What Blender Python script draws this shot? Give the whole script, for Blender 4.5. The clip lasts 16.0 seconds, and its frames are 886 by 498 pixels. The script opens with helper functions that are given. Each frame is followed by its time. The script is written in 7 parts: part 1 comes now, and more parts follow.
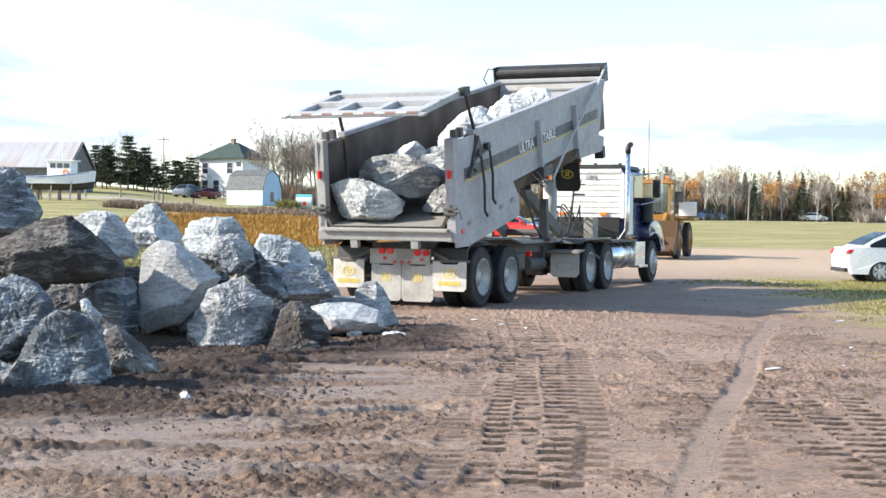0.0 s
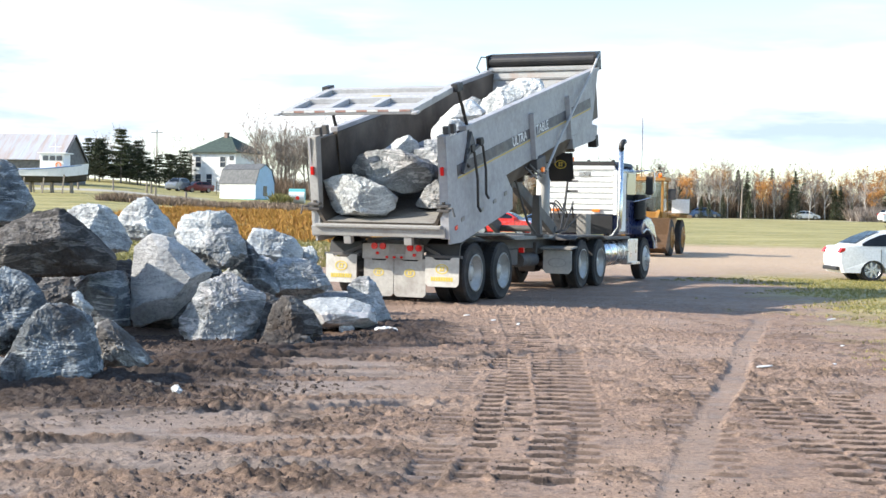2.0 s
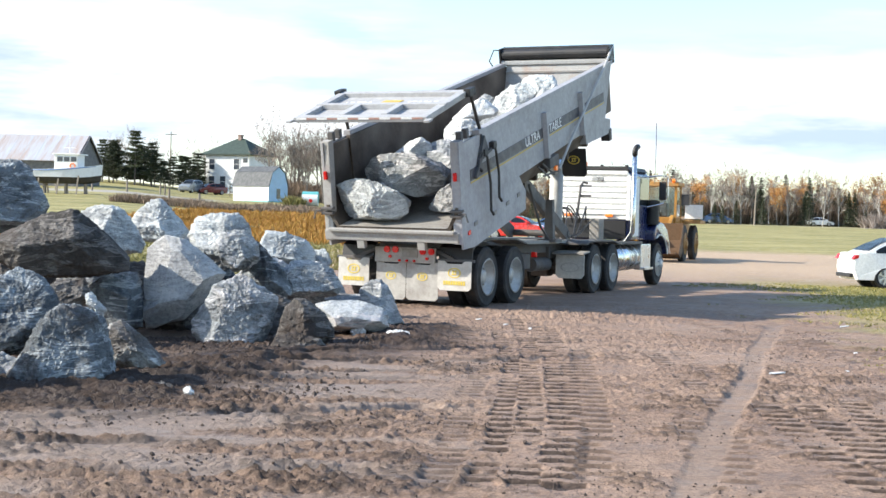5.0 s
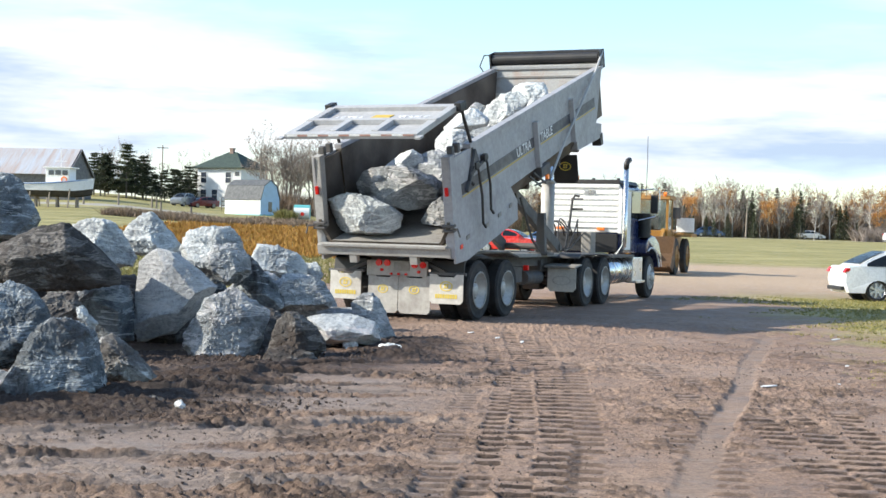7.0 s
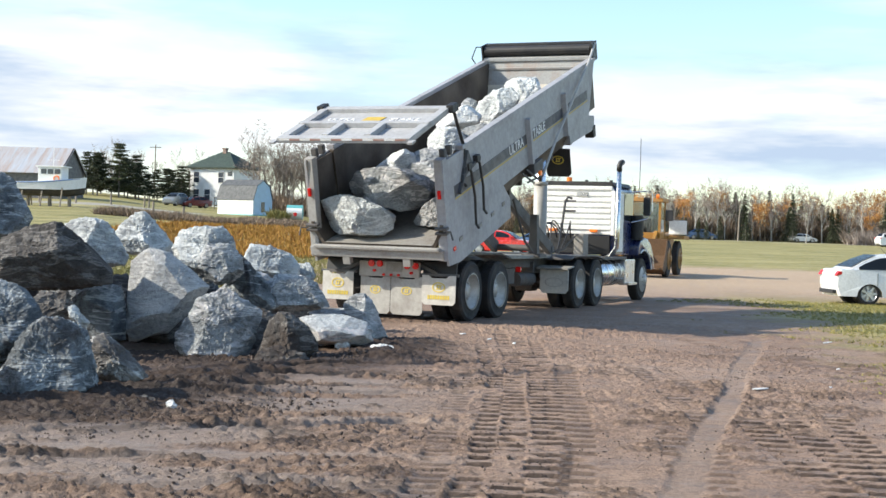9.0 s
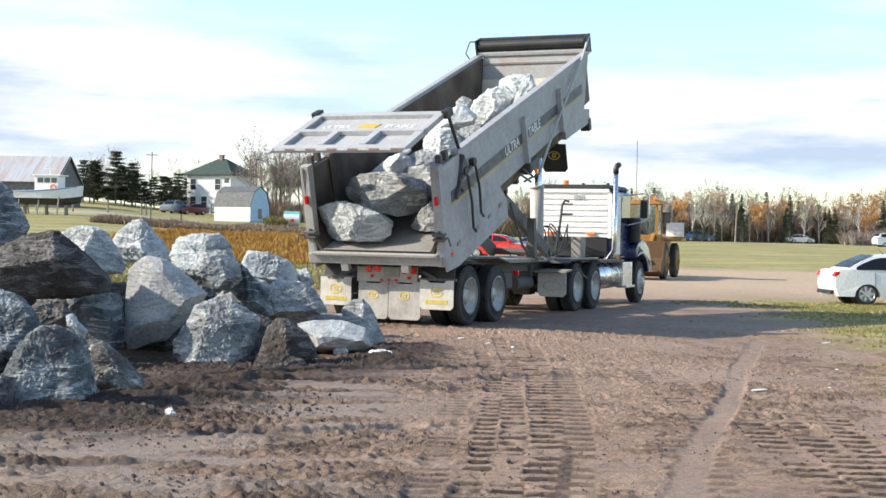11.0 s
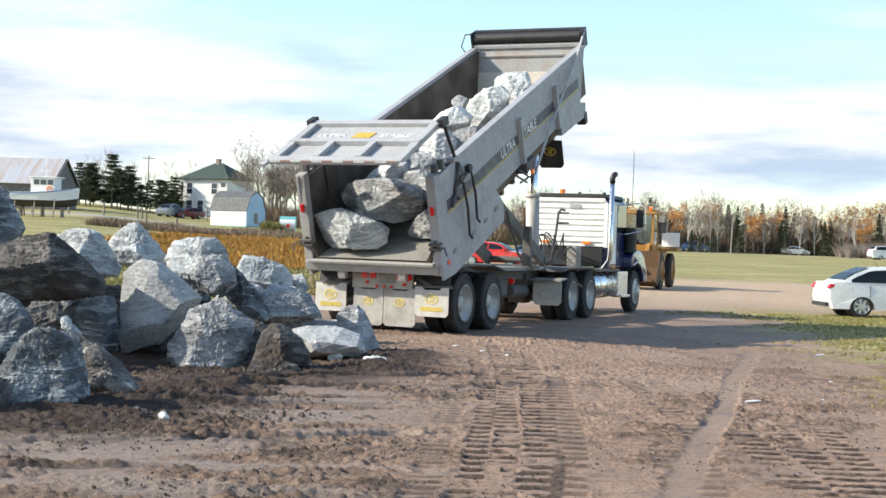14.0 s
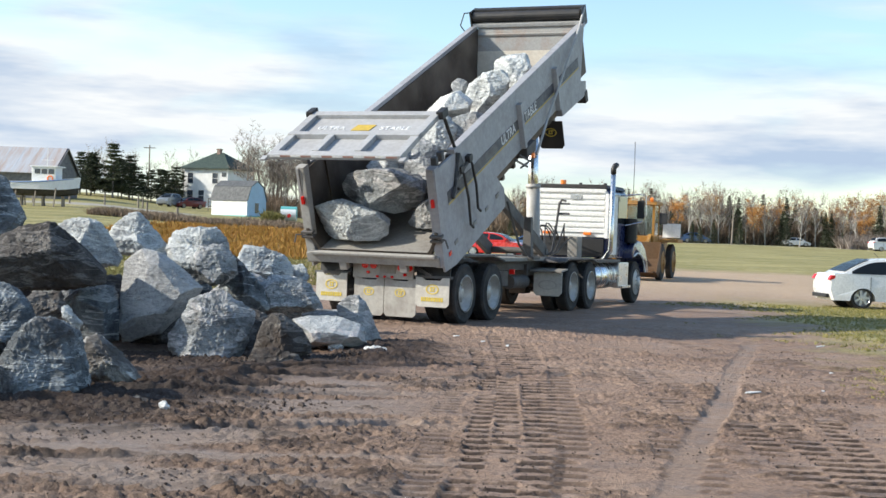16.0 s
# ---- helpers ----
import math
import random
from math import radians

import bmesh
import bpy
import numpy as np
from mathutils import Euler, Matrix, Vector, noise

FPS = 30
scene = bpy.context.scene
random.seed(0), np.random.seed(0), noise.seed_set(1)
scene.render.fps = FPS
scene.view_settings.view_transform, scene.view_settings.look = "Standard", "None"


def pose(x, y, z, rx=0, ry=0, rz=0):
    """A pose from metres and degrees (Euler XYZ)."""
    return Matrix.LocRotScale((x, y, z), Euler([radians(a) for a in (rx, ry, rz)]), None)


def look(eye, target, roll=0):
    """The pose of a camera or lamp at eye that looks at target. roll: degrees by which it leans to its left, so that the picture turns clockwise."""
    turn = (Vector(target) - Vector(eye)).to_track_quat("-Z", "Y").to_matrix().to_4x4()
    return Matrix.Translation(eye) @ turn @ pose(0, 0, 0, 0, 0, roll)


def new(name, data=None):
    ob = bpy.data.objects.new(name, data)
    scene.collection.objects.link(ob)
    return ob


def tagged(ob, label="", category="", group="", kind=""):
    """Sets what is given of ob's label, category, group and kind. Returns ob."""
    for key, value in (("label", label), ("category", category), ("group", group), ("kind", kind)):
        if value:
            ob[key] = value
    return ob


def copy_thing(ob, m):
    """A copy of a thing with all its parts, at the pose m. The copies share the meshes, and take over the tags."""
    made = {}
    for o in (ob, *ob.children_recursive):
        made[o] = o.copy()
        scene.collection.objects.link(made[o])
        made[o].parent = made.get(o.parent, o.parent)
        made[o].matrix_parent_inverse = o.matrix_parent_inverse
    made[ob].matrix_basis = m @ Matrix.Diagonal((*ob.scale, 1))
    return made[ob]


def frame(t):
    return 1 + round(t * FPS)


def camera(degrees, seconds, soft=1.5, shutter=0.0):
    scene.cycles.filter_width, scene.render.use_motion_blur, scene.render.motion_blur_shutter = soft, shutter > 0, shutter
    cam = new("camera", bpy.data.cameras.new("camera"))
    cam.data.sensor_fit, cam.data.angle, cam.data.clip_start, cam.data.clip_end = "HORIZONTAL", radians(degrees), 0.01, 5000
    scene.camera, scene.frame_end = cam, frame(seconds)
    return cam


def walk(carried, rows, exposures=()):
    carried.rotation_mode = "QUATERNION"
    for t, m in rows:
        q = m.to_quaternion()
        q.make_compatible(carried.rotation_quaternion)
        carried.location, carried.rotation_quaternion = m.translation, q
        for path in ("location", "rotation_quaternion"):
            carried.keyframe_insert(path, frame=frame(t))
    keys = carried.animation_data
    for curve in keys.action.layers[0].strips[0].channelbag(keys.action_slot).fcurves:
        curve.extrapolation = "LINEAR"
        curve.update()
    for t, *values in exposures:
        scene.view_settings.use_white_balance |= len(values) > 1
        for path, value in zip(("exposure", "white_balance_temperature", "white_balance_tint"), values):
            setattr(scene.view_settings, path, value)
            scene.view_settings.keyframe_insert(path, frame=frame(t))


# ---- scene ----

# ---------------------------------------------------------------- camera
EYE = 1.532
cam = camera(35.875, 16.0)


def aim(pitch, yaw, roll):
    return pose(0, 0, EYE, 90 + pitch, 0, yaw) @ pose(0, 0, 0, 0, 0, roll)


AIMS = (
    (0, -1.287, 0.666, 0.685), (0.5, -1.711, 0.528, 0.559), (1, -1.675, 0.518, 0.956), (1.5, -1.602, 0.415, 1.423),
    (2, -1.468, 0.358, 1.120), (2.5, -1.482, 0.344, 1.544), (3, -1.676, 0.423, 1.494), (3.5, -1.701, 0.441, 1.336),
    (4, -1.496, 0.841, 1.582), (6.5, -1.144, 0.904, 1.550), (7, -0.756, 0.563, 1.535), (7.5, -0.845, 0.198, 1.411),
    (8, -0.734, 0.196, 1.525), (8.5, -0.757, 0.247, 1.894), (9, -0.701, 0.255, 1.846), (11.5, -0.499, 0.143, 1.186),
    (12, -0.518, 0.144, 1.237), (12.5, -0.313, -0.077, 1.452), (13, -0.159, -0.085, 1.630), (13.5, -0.142, -0.083, 1.799),
    (14, -0.201, -0.017, 1.984), (14.5, -0.377, -0.120, 2.160), (15, -0.517, -0.171, 1.850), (15.5, -0.558, -0.057, 1.986),
    (16, -0.605, 0.000, 2.144),
)
walk(cam, [(t, aim(p, y, r)) for t, p, y, r in AIMS],
     exposures=((0, 0.87, 6620, 10), (4, 0.86, 6620, 10), (6.5, 0.66, 6600, 8), (9, 0.52, 6730, 8), (12.5, 0.64, 6850, 9), (14, 0.56, 6850, 8), (16, 0.34, 6680, 8)))

# ---------------------------------------------------------------- sky and sun
SUN_ELEVATION = 31.0
world = bpy.data.worlds.new("sky")
scene.world = world
world.use_nodes = True
wn, wl = world.node_tree.nodes, world.node_tree.links
wn.clear()
w_out = wn.new("ShaderNodeOutputWorld")
w_bg = wn.new("ShaderNodeBackground")
w_sky = wn.new("ShaderNodeTexSky")
w_sky.sky_type = "NISHITA"
w_sky.sun_disc = False
w_sky.sun_elevation = radians(SUN_ELEVATION)
w_sky.sun_rotation = radians(-92)
w_sky.air_density, w_sky.dust_density, w_sky.ozone_density = 1.0, 0.6, 1.5
w_co = wn.new("ShaderNodeTexCoord")
w_map = wn.new("ShaderNodeMapping")
w_map.inputs["Scale"].default_value = (1.0, 1.0, 4.2)
w_map.inputs["Location"].default_value = (3.1, 0.4, 0.35)
w_no = wn.new("ShaderNodeTexNoise")
w_no.inputs["Scale"].default_value = 2.6
w_no.inputs["Detail"].default_value = 7
w_no.inputs["Roughness"].default_value = 0.5
w_no.inputs["Distortion"].default_value = 0.35
w_rp = wn.new("ShaderNodeValToRGB")
w_rp.color_ramp.elements[0].position = 0.46
w_rp.color_ramp.elements[0].color = (0, 0, 0, 1)
w_rp.color_ramp.elements[1].position = 0.64
w_rp.color_ramp.elements[1].color = (1, 1, 1, 1)
w_mix = wn.new("ShaderNodeMixRGB")
w_no2 = wn.new("ShaderNodeTexNoise")
w_no2.inputs["Scale"].default_value, w_no2.inputs["Detail"].default_value, w_no2.inputs["Roughness"].default_value = 3.4, 6, 0.55
w_map2 = wn.new("ShaderNodeMapping")
w_map2.inputs["Scale"].default_value = (1.0, 1.0, 6.5)
w_map2.inputs["Location"].default_value = (7.7, 2.2, 1.3)
wl.new(w_co.outputs["Generated"], w_map2.inputs[0])
wl.new(w_map2.outputs[0], w_no2.inputs["Vector"])
w_shade = wn.new("ShaderNodeValToRGB")  # greyer bellies among the white clouds
w_shade.color_ramp.elements[0].position, w_shade.color_ramp.elements[0].color = 0.40, (0.50, 0.62, 0.80, 1)
w_shade.color_ramp.elements[1].position, w_shade.color_ramp.elements[1].color = 0.55, (0.96, 0.98, 1.0, 1)
wl.new(w_no2.outputs["Fac"], w_shade.inputs[0])
w_gain = wn.new("ShaderNodeMixRGB")
w_gain.blend_type = "MULTIPLY"
w_gain.inputs[0].default_value = 1.0
w_gain.inputs[2].default_value = (6.7, 6.8, 7.0, 1)
wl.new(w_shade.outputs[0], w_gain.inputs[1])
wl.new(w_gain.outputs[0], w_mix.inputs[2])
w_clear = wn.new("ShaderNodeMixRGB")
w_clear.blend_type = "MULTIPLY"
w_clear.inputs[0].default_value = 1.0
w_clear.inputs[2].default_value = (1.44, 1.54, 1.58, 1)
wl.new(w_co.outputs["Generated"], w_map.inputs[0])
wl.new(w_map.outputs[0], w_no.inputs["Vector"])
wl.new(w_no.outputs["Fac"], w_rp.inputs[0])
w_sep = wn.new("ShaderNodeSeparateXYZ")
wl.new(w_co.outputs["Generated"], w_sep.inputs[0])
w_thin = wn.new("ShaderNodeMapRange")  # clouds thin out overhead
w_thin.interpolation_type = "SMOOTHSTEP"
w_thin.inputs["From Min"].default_value, w_thin.inputs["From Max"].default_value = 0.12, 0.38
w_thin.inputs["To Min"].default_value, w_thin.inputs["To Max"].default_value = 1.0, 0.06
wl.new(w_sep.outputs[2], w_thin.inputs["Value"])
w_cov = wn.new("ShaderNodeMath")
w_cov.operation = "MULTIPLY"
wl.new(w_rp.outputs[0], w_cov.inputs[0])
wl.new(w_thin.outputs[0], w_cov.inputs[1])
wl.new(w_cov.outputs[0], w_mix.inputs[0])
wl.new(w_sky.outputs[0], w_clear.inputs[1])
wl.new(w_clear.outputs[0], w_mix.inputs[1])
wl.new(w_mix.outputs[0], w_bg.inputs[0])
w_bg.inputs[1].default_value = 0.118
wl.new(w_bg.outputs[0], w_out.inputs[0])

sun_data = bpy.data.lights.new("sun", "SUN")
sun_data.energy, sun_data.angle, sun_data.color = 5.0, radians(0.6), (1.0, 0.94, 0.84)
sun = new("sun", sun_data)
_e = radians(SUN_ELEVATION)
sun.matrix_world = look((0, 0, 30), (math.cos(_e) * 50, 0.10 * 50 * math.cos(_e), 30 - math.sin(_e) * 50))


# ---------------------------------------------------------------- materials
def node_material(name, rough=0.7, metal=0.0):
    m = bpy.data.materials.new(name)
    m.use_nodes = True
    b = m.node_tree.nodes["Principled BSDF"]
    b.inputs["Roughness"].default_value = rough
    b.inputs["Metallic"].default_value = metal
    return m, m.node_tree.nodes, m.node_tree.links, b


def ramp(nodes, stops):
    r = nodes.new("ShaderNodeValToRGB")
    while len(r.color_ramp.elements) < len(stops):
        r.color_ramp.elements.new(0.5)
    for e, (p, c) in zip(r.color_ramp.elements, stops):
        e.position, e.color = p, (*c, 1)
    return r


def noise_tex(nodes, links, co, scale, detail=6, rough=0.6, distortion=0.0):
    n = nodes.new("ShaderNodeTexNoise")
    n.inputs["Scale"].default_value, n.inputs["Detail"].default_value = scale, detail
    n.inputs["Roughness"].default_value, n.inputs["Distortion"].default_value = rough, distortion
    links.new(co, n.inputs["Vector"])
    return n.outputs["Fac"]


def mixed(nodes, links, fac, a, b, blend="MIX"):
    m = nodes.new("ShaderNodeMixRGB")
    m.blend_type = blend
    for i, v in ((0, fac), (1, a), (2, b)):
        if isinstance(v, (int, float)):
            m.inputs[i].default_value = v
        elif isinstance(v, tuple):
            m.inputs[i].default_value = (*v, 1)
        else:
            links.new(v, m.inputs[i])
    return m.outputs[0]


def bump(nodes, links, b, height, strength=0.3, distance=0.02):
    n = nodes.new("ShaderNodeBump")
    n.inputs["Strength"].default_value, n.inputs["Distance"].default_value = strength, distance
    links.new(height, n.inputs["Height"])
    links.new(n.outputs[0], b.inputs["Normal"])


def coords(nodes):
    return nodes.new("ShaderNodeTexCoord").outputs["Object"]


def painted(name, colour, dirt=(0.12, 0.085, 0.065), amount=0.35, rough=0.45, metal=0.0, scale=3.0, coat=0.0):
    """Paint or metal with grime patches and fine scuffs."""
    m, n, l, b = node_material(name, rough, metal)
    co = coords(n)
    patch = ramp(n, [(0.45, (0, 0, 0)), (0.75, (amount,) * 3)])
    l.new(noise_tex(n, l, co, scale, 8, 0.65), patch.inputs[0])
    tone = ramp(n, [(0.3, tuple(c * 0.86 for c in colour)), (0.7, tuple(min(1, c * 1.08) for c in colour))])
    l.new(noise_tex(n, l, co, scale * 9, 5), tone.inputs[0])
    l.new(mixed(n, l, patch.outputs[0], tone.outputs[0], dirt), b.inputs["Base Color"])
    rr = ramp(n, [(0.3, (max(0.05, rough - 0.12),) * 3), (0.75, (min(1, rough + 0.25),) * 3)])
    l.new(noise_tex(n, l, co, scale * 4, 6), rr.inputs[0])
    l.new(rr.outputs[0], b.inputs["Roughness"])
    b.inputs["Coat Weight"].default_value = coat
    bump(n, l, b, noise_tex(n, l, co, scale * 16, 4), 0.12, 0.004)
    return m


def plain(name, colour, rough=0.5, metal=0.0, glow=0.0):
    m, n, l, b = node_material(name, rough, metal)
    tone = ramp(n, [(0.3, tuple(c * 0.85 for c in colour)), (0.7, tuple(min(1, c * 1.1) for c in colour))])
    l.new(noise_tex(n, l, coords(n), 14, 4), tone.inputs[0])
    l.new(tone.outputs[0], b.inputs["Base Color"])
    if glow:
        b.inputs["Emission Color"].default_value = (*colour, 1)
        b.inputs["Emission Strength"].default_value = glow
    return m


def glass(name, tint=(0.75, 0.85, 0.88)):
    m, n, l, b = node_material(name, 0.03)
    b.inputs["Base Color"].default_value = (*tint, 1)
    b.inputs["Transmission Weight"].default_value = 1.0
    b.inputs["IOR"].default_value = 1.45
    return m


def dark_glass(name):
    m, n, l, b = node_material(name, 0.06)
    b.inputs["Base Color"].default_value = (0.02, 0.025, 0.03, 1)
    b.inputs["Specular IOR Level"].default_value = 0.8
    return m


def rock_material(name, base, dark, vein, mud, mud_amount=0.3, vein_scale=2.0):
    """Quarried rock: grey with soft mottling, pale streaks along a tilted bedding, worn edges, earth stains."""
    m, n, l, b = node_material(name, 0.85)
    co = coords(n)
    info = n.new("ShaderNodeObjectInfo")
    add = n.new("ShaderNodeVectorMath")
    add.operation = "MULTIPLY_ADD"
    l.new(info.outputs["Random"], add.inputs[0])
    add.inputs[1].default_value = (37.0, 53.0, 71.0)
    l.new(co, add.inputs[2])
    co = add.outputs[0]
    tone = ramp(n, [(0.36, dark), (0.5, base), (0.64, tuple(min(1, c * 1.22) for c in base))])
    l.new(noise_tex(n, l, co, 2.2, 12, 0.66, 0.5), tone.inputs[0])
    fine = ramp(n, [(0.36, (0.66,) * 3), (0.50, (1.0,) * 3), (0.64, (1.22,) * 3)])
    l.new(noise_tex(n, l, co, 24, 10, 0.75), fine.inputs[0])
    col = mixed(n, l, 1.0, tone.outputs[0], fine.outputs[0], "MULTIPLY")
    warp = n.new("ShaderNodeMapping")
    warp.inputs["Rotation"].default_value = (0.5, 0.75, 0.3)
    warp.inputs["Scale"].default_value = (1.0, 1.0, 4.0)
    l.new(co, warp.inputs[0])
    ve = ramp(n, [(0.52, (0, 0, 0)), (0.575, (0.85,) * 3), (0.63, (0.15,) * 3)])
    l.new(noise_tex(n, l, warp.outputs[0], vein_scale, 11, 0.68, 1.0), ve.inputs[0])
    col = mixed(n, l, ve.outputs[0], col, vein)
    geo = n.new("ShaderNodeNewGeometry")
    worn = ramp(n, [(0.515, (0, 0, 0)), (0.62, (0.38,) * 3)])
    l.new(geo.outputs["Pointiness"], worn.inputs[0])
    col = mixed(n, l, worn.outputs[0], col, vein)
    mu = ramp(n, [(0.50, (0, 0, 0)), (0.60, (mud_amount,) * 3)])
    l.new(noise_tex(n, l, co, 1.3, 10, 0.66, 0.4), mu.inputs[0])
    col = mixed(n, l, mu.outputs[0], col, mud)
    crack = ramp(n, [(0.488, (1, 1, 1)), (0.499, (0.35,) * 3), (0.510, (1, 1, 1))])
    l.new(noise_tex(n, l, warp.outputs[0], 1.6, 10, 0.62, 0.8), crack.inputs[0])
    col = mixed(n, l, 0.7, col, crack.outputs[0], "MULTIPLY")
    l.new(col, b.inputs["Base Color"])
    h = mixed(n, l, 0.5, noise_tex(n, l, co, 12, 12, 0.72), noise_tex(n, l, warp.outputs[0], 5, 10, 0.7))
    bump(n, l, b, h, 1.0, 0.085)
    return m


MUD = (0.13, 0.088, 0.065)
M_rock = rock_material("quarry_rock", (0.31, 0.325, 0.33), (0.11, 0.12, 0.127), (0.70, 0.68, 0.68), MUD, 0.3)
M_rock_pale = rock_material("pale_rock", (0.46, 0.48, 0.48), (0.22, 0.235, 0.245), (0.80, 0.81, 0.79), MUD, 0.15)
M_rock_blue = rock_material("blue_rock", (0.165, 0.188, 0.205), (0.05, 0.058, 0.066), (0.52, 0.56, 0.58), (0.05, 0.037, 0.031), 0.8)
# earth brown, taken darker for the shade under overhangs and in gaps
M_rock_brown = rock_material("earthy_shaded_rock", (0.075, 0.066, 0.060), (0.028, 0.024, 0.021), (0.26, 0.24, 0.22), (0.05, 0.034, 0.026), 0.9)
M_rock_slab = rock_material("slab_rock", (0.42, 0.42, 0.42), (0.31, 0.315, 0.32), (0.54, 0.53, 0.51), (0.25, 0.225, 0.20), 0.3, 1.0)
M_rock_chalk = rock_material("chalky_rock", (0.50, 0.52, 0.525), (0.37, 0.39, 0.40), (0.68, 0.62, 0.60), (0.30, 0.27, 0.24), 0.25, 1.0)
# paler copy for the load, with sunlight put into its colour
M_rock_load = rock_material("sunlit_rock", (0.62, 0.64, 0.63), (0.34, 0.36, 0.37), (0.88, 0.88, 0.86), MUD, 0.1)
M_rock_flaky = rock_material("flaky_rock", (0.42, 0.42, 0.40), (0.07, 0.06, 0.05), (0.86, 0.86, 0.83), (0.05, 0.036, 0.03), 0.8, 1.4)
M_rock_white = rock_material("white_rock", (0.78, 0.78, 0.76), (0.6, 0.6, 0.58), (0.9, 0.9, 0.88), (0.3, 0.26, 0.22), 0.4)

M_body = painted("body_grey", (0.36, 0.36, 0.38), amount=0.35, rough=0.5, scale=1.4)
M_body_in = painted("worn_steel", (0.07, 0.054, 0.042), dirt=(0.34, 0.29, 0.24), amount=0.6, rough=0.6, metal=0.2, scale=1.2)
M_frontwall = painted("cream_front", (0.62, 0.57, 0.49), dirt=(0.36, 0.25, 0.16), amount=0.4, rough=0.55, metal=0.2, scale=1.6)
M_rustband = painted("rust_spotted_grey", (0.34, 0.335, 0.325), dirt=(0.30, 0.15, 0.07), amount=0.6, rough=0.55, scale=2.4)
M_floor = painted("scraped_floor", (0.36, 0.34, 0.31), dirt=(0.14, 0.11, 0.09), amount=0.6, rough=0.5, metal=0.3, scale=2.2)
M_gate = painted("gate_grey", (0.40, 0.40, 0.405), amount=0.3, rough=0.5, scale=1.5)
M_sill = painted("dusty_sill", (0.36, 0.35, 0.335), dirt=(0.2, 0.16, 0.13), amount=0.5, rough=0.6, scale=2.5)
M_black = painted("black_paint", (0.022, 0.022, 0.024), dirt=(0.11, 0.09, 0.075), amount=0.3, rough=0.5, scale=2.5)
M_frame = painted("frame_steel", (0.085, 0.085, 0.088), dirt=(0.16, 0.125, 0.10), amount=0.55, rough=0.6, scale=2.0)
M_dustframe = painted("dusty_frame", (0.30, 0.285, 0.26), dirt=(0.17, 0.13, 0.105), amount=0.6, rough=0.7, scale=2.5)
M_flap = painted("muddy_flap", (0.55, 0.53, 0.485), dirt=(0.34, 0.29, 0.24), amount=0.7, rough=0.8, scale=2.2)
M_flap_dark = painted("dull_flap", (0.43, 0.41, 0.375), dirt=(0.15, 0.12, 0.10), amount=0.7, rough=0.8, scale=2.2)
M_tyre = painted("tyre_rubber", (0.022, 0.022, 0.023), dirt=(0.13, 0.10, 0.08), amount=0.45, rough=0.8, scale=4)
M_rim = painted("dusty_alloy", (0.52, 0.51, 0.49), dirt=(0.30, 0.26, 0.22), amount=0.6, rough=0.45, metal=0.4, scale=4)
M_chrome = painted("chrome", (0.80, 0.80, 0.80), amount=0.12, rough=0.16, metal=1.0, scale=3)
M_armgrey = painted("arm_grey", (0.46, 0.46, 0.455), dirt=(0.25, 0.21, 0.17), amount=0.4, rough=0.5, scale=3)
M_alu = painted("aluminium", (0.62, 0.62, 0.63), amount=0.15, rough=0.3, metal=0.9, scale=2)
M_cabwhite = painted("cab_white", (0.84, 0.84, 0.82), dirt=(0.50, 0.45, 0.38), amount=0.25, rough=0.4, scale=1.8)
M_cabblue = painted("cab_blue", (0.015, 0.028, 0.10), amount=0.2, rough=0.25, scale=2, coat=0.5)
M_yellow = painted("machine_yellow", (0.36, 0.17, 0.022), dirt=(0.14, 0.085, 0.05), amount=0.7, rough=0.5, scale=1.6)
M_orange = plain("amber", (0.80, 0.20, 0.03), 0.3, glow=0.2)
M_bucket = painted("bucket_steel", (0.115, 0.06, 0.025), dirt=(0.055, 0.036, 0.024), amount=0.7, rough=0.6, metal=0.2, scale=2)
M_red = plain("red_lens", (0.55, 0.012, 0.010), 0.25, glow=0.1)
M_white = plain("white_paint", (0.80, 0.80, 0.79), 0.4)
M_logo = plain("faded_yellow", (0.66, 0.50, 0.09), 0.7)
M_stripe_y = plain("stripe_yellow", (0.55, 0.38, 0.06), 0.5)
M_stripe_k = painted("stripe_dark", (0.05, 0.05, 0.065), amount=0.4, rough=0.45, scale=2)
M_letter = plain("letter_white", (0.86, 0.86, 0.86), 0.5)
M_carwhite = painted("car_white", (0.82, 0.82, 0.82), amount=0.05, rough=0.22, scale=2, coat=0.8)
M_carred = painted("car_red", (0.62, 0.02, 0.015), amount=0.05, rough=0.22, scale=2, coat=0.8)
M_cargrey = painted("car_grey", (0.22, 0.24, 0.25), amount=0.05, rough=0.25, scale=2, coat=0.8)
M_carmaroon = painted("car_maroon", (0.20, 0.03, 0.03), amount=0.05, rough=0.25, scale=2, coat=0.8)
M_carblue = painted("car_blue", (0.07, 0.14, 0.30), amount=0.05, rough=0.25, scale=2, coat=0.8)
M_dglass = dark_glass("tinted_glass")
M_glass = glass("clear_glass")
M_plastic = plain("black_plastic", (0.02, 0.02, 0.022), 0.5)


# ---------------------------------------------------------------- mesh helpers
def part(name, bm, material, parent=None, label="", smooth=False):
    me = bpy.data.meshes.new(name)
    bmesh.ops.recalc_face_normals(bm, faces=bm.faces)
    bm.to_mesh(me)
    bm.free()
    me.materials.append(material)
    if smooth:
        for p in me.polygons:
            p.use_smooth = True
    ob = new(name, me)
    if parent is not None:
        ob.parent = parent
    if label:
        ob["label"] = label
    return ob


def thing(name, m, label, category, group="", kind=""):
    ob = new(name)
    ob.matrix_world = m
    return tagged(ob, label, category, group, kind)


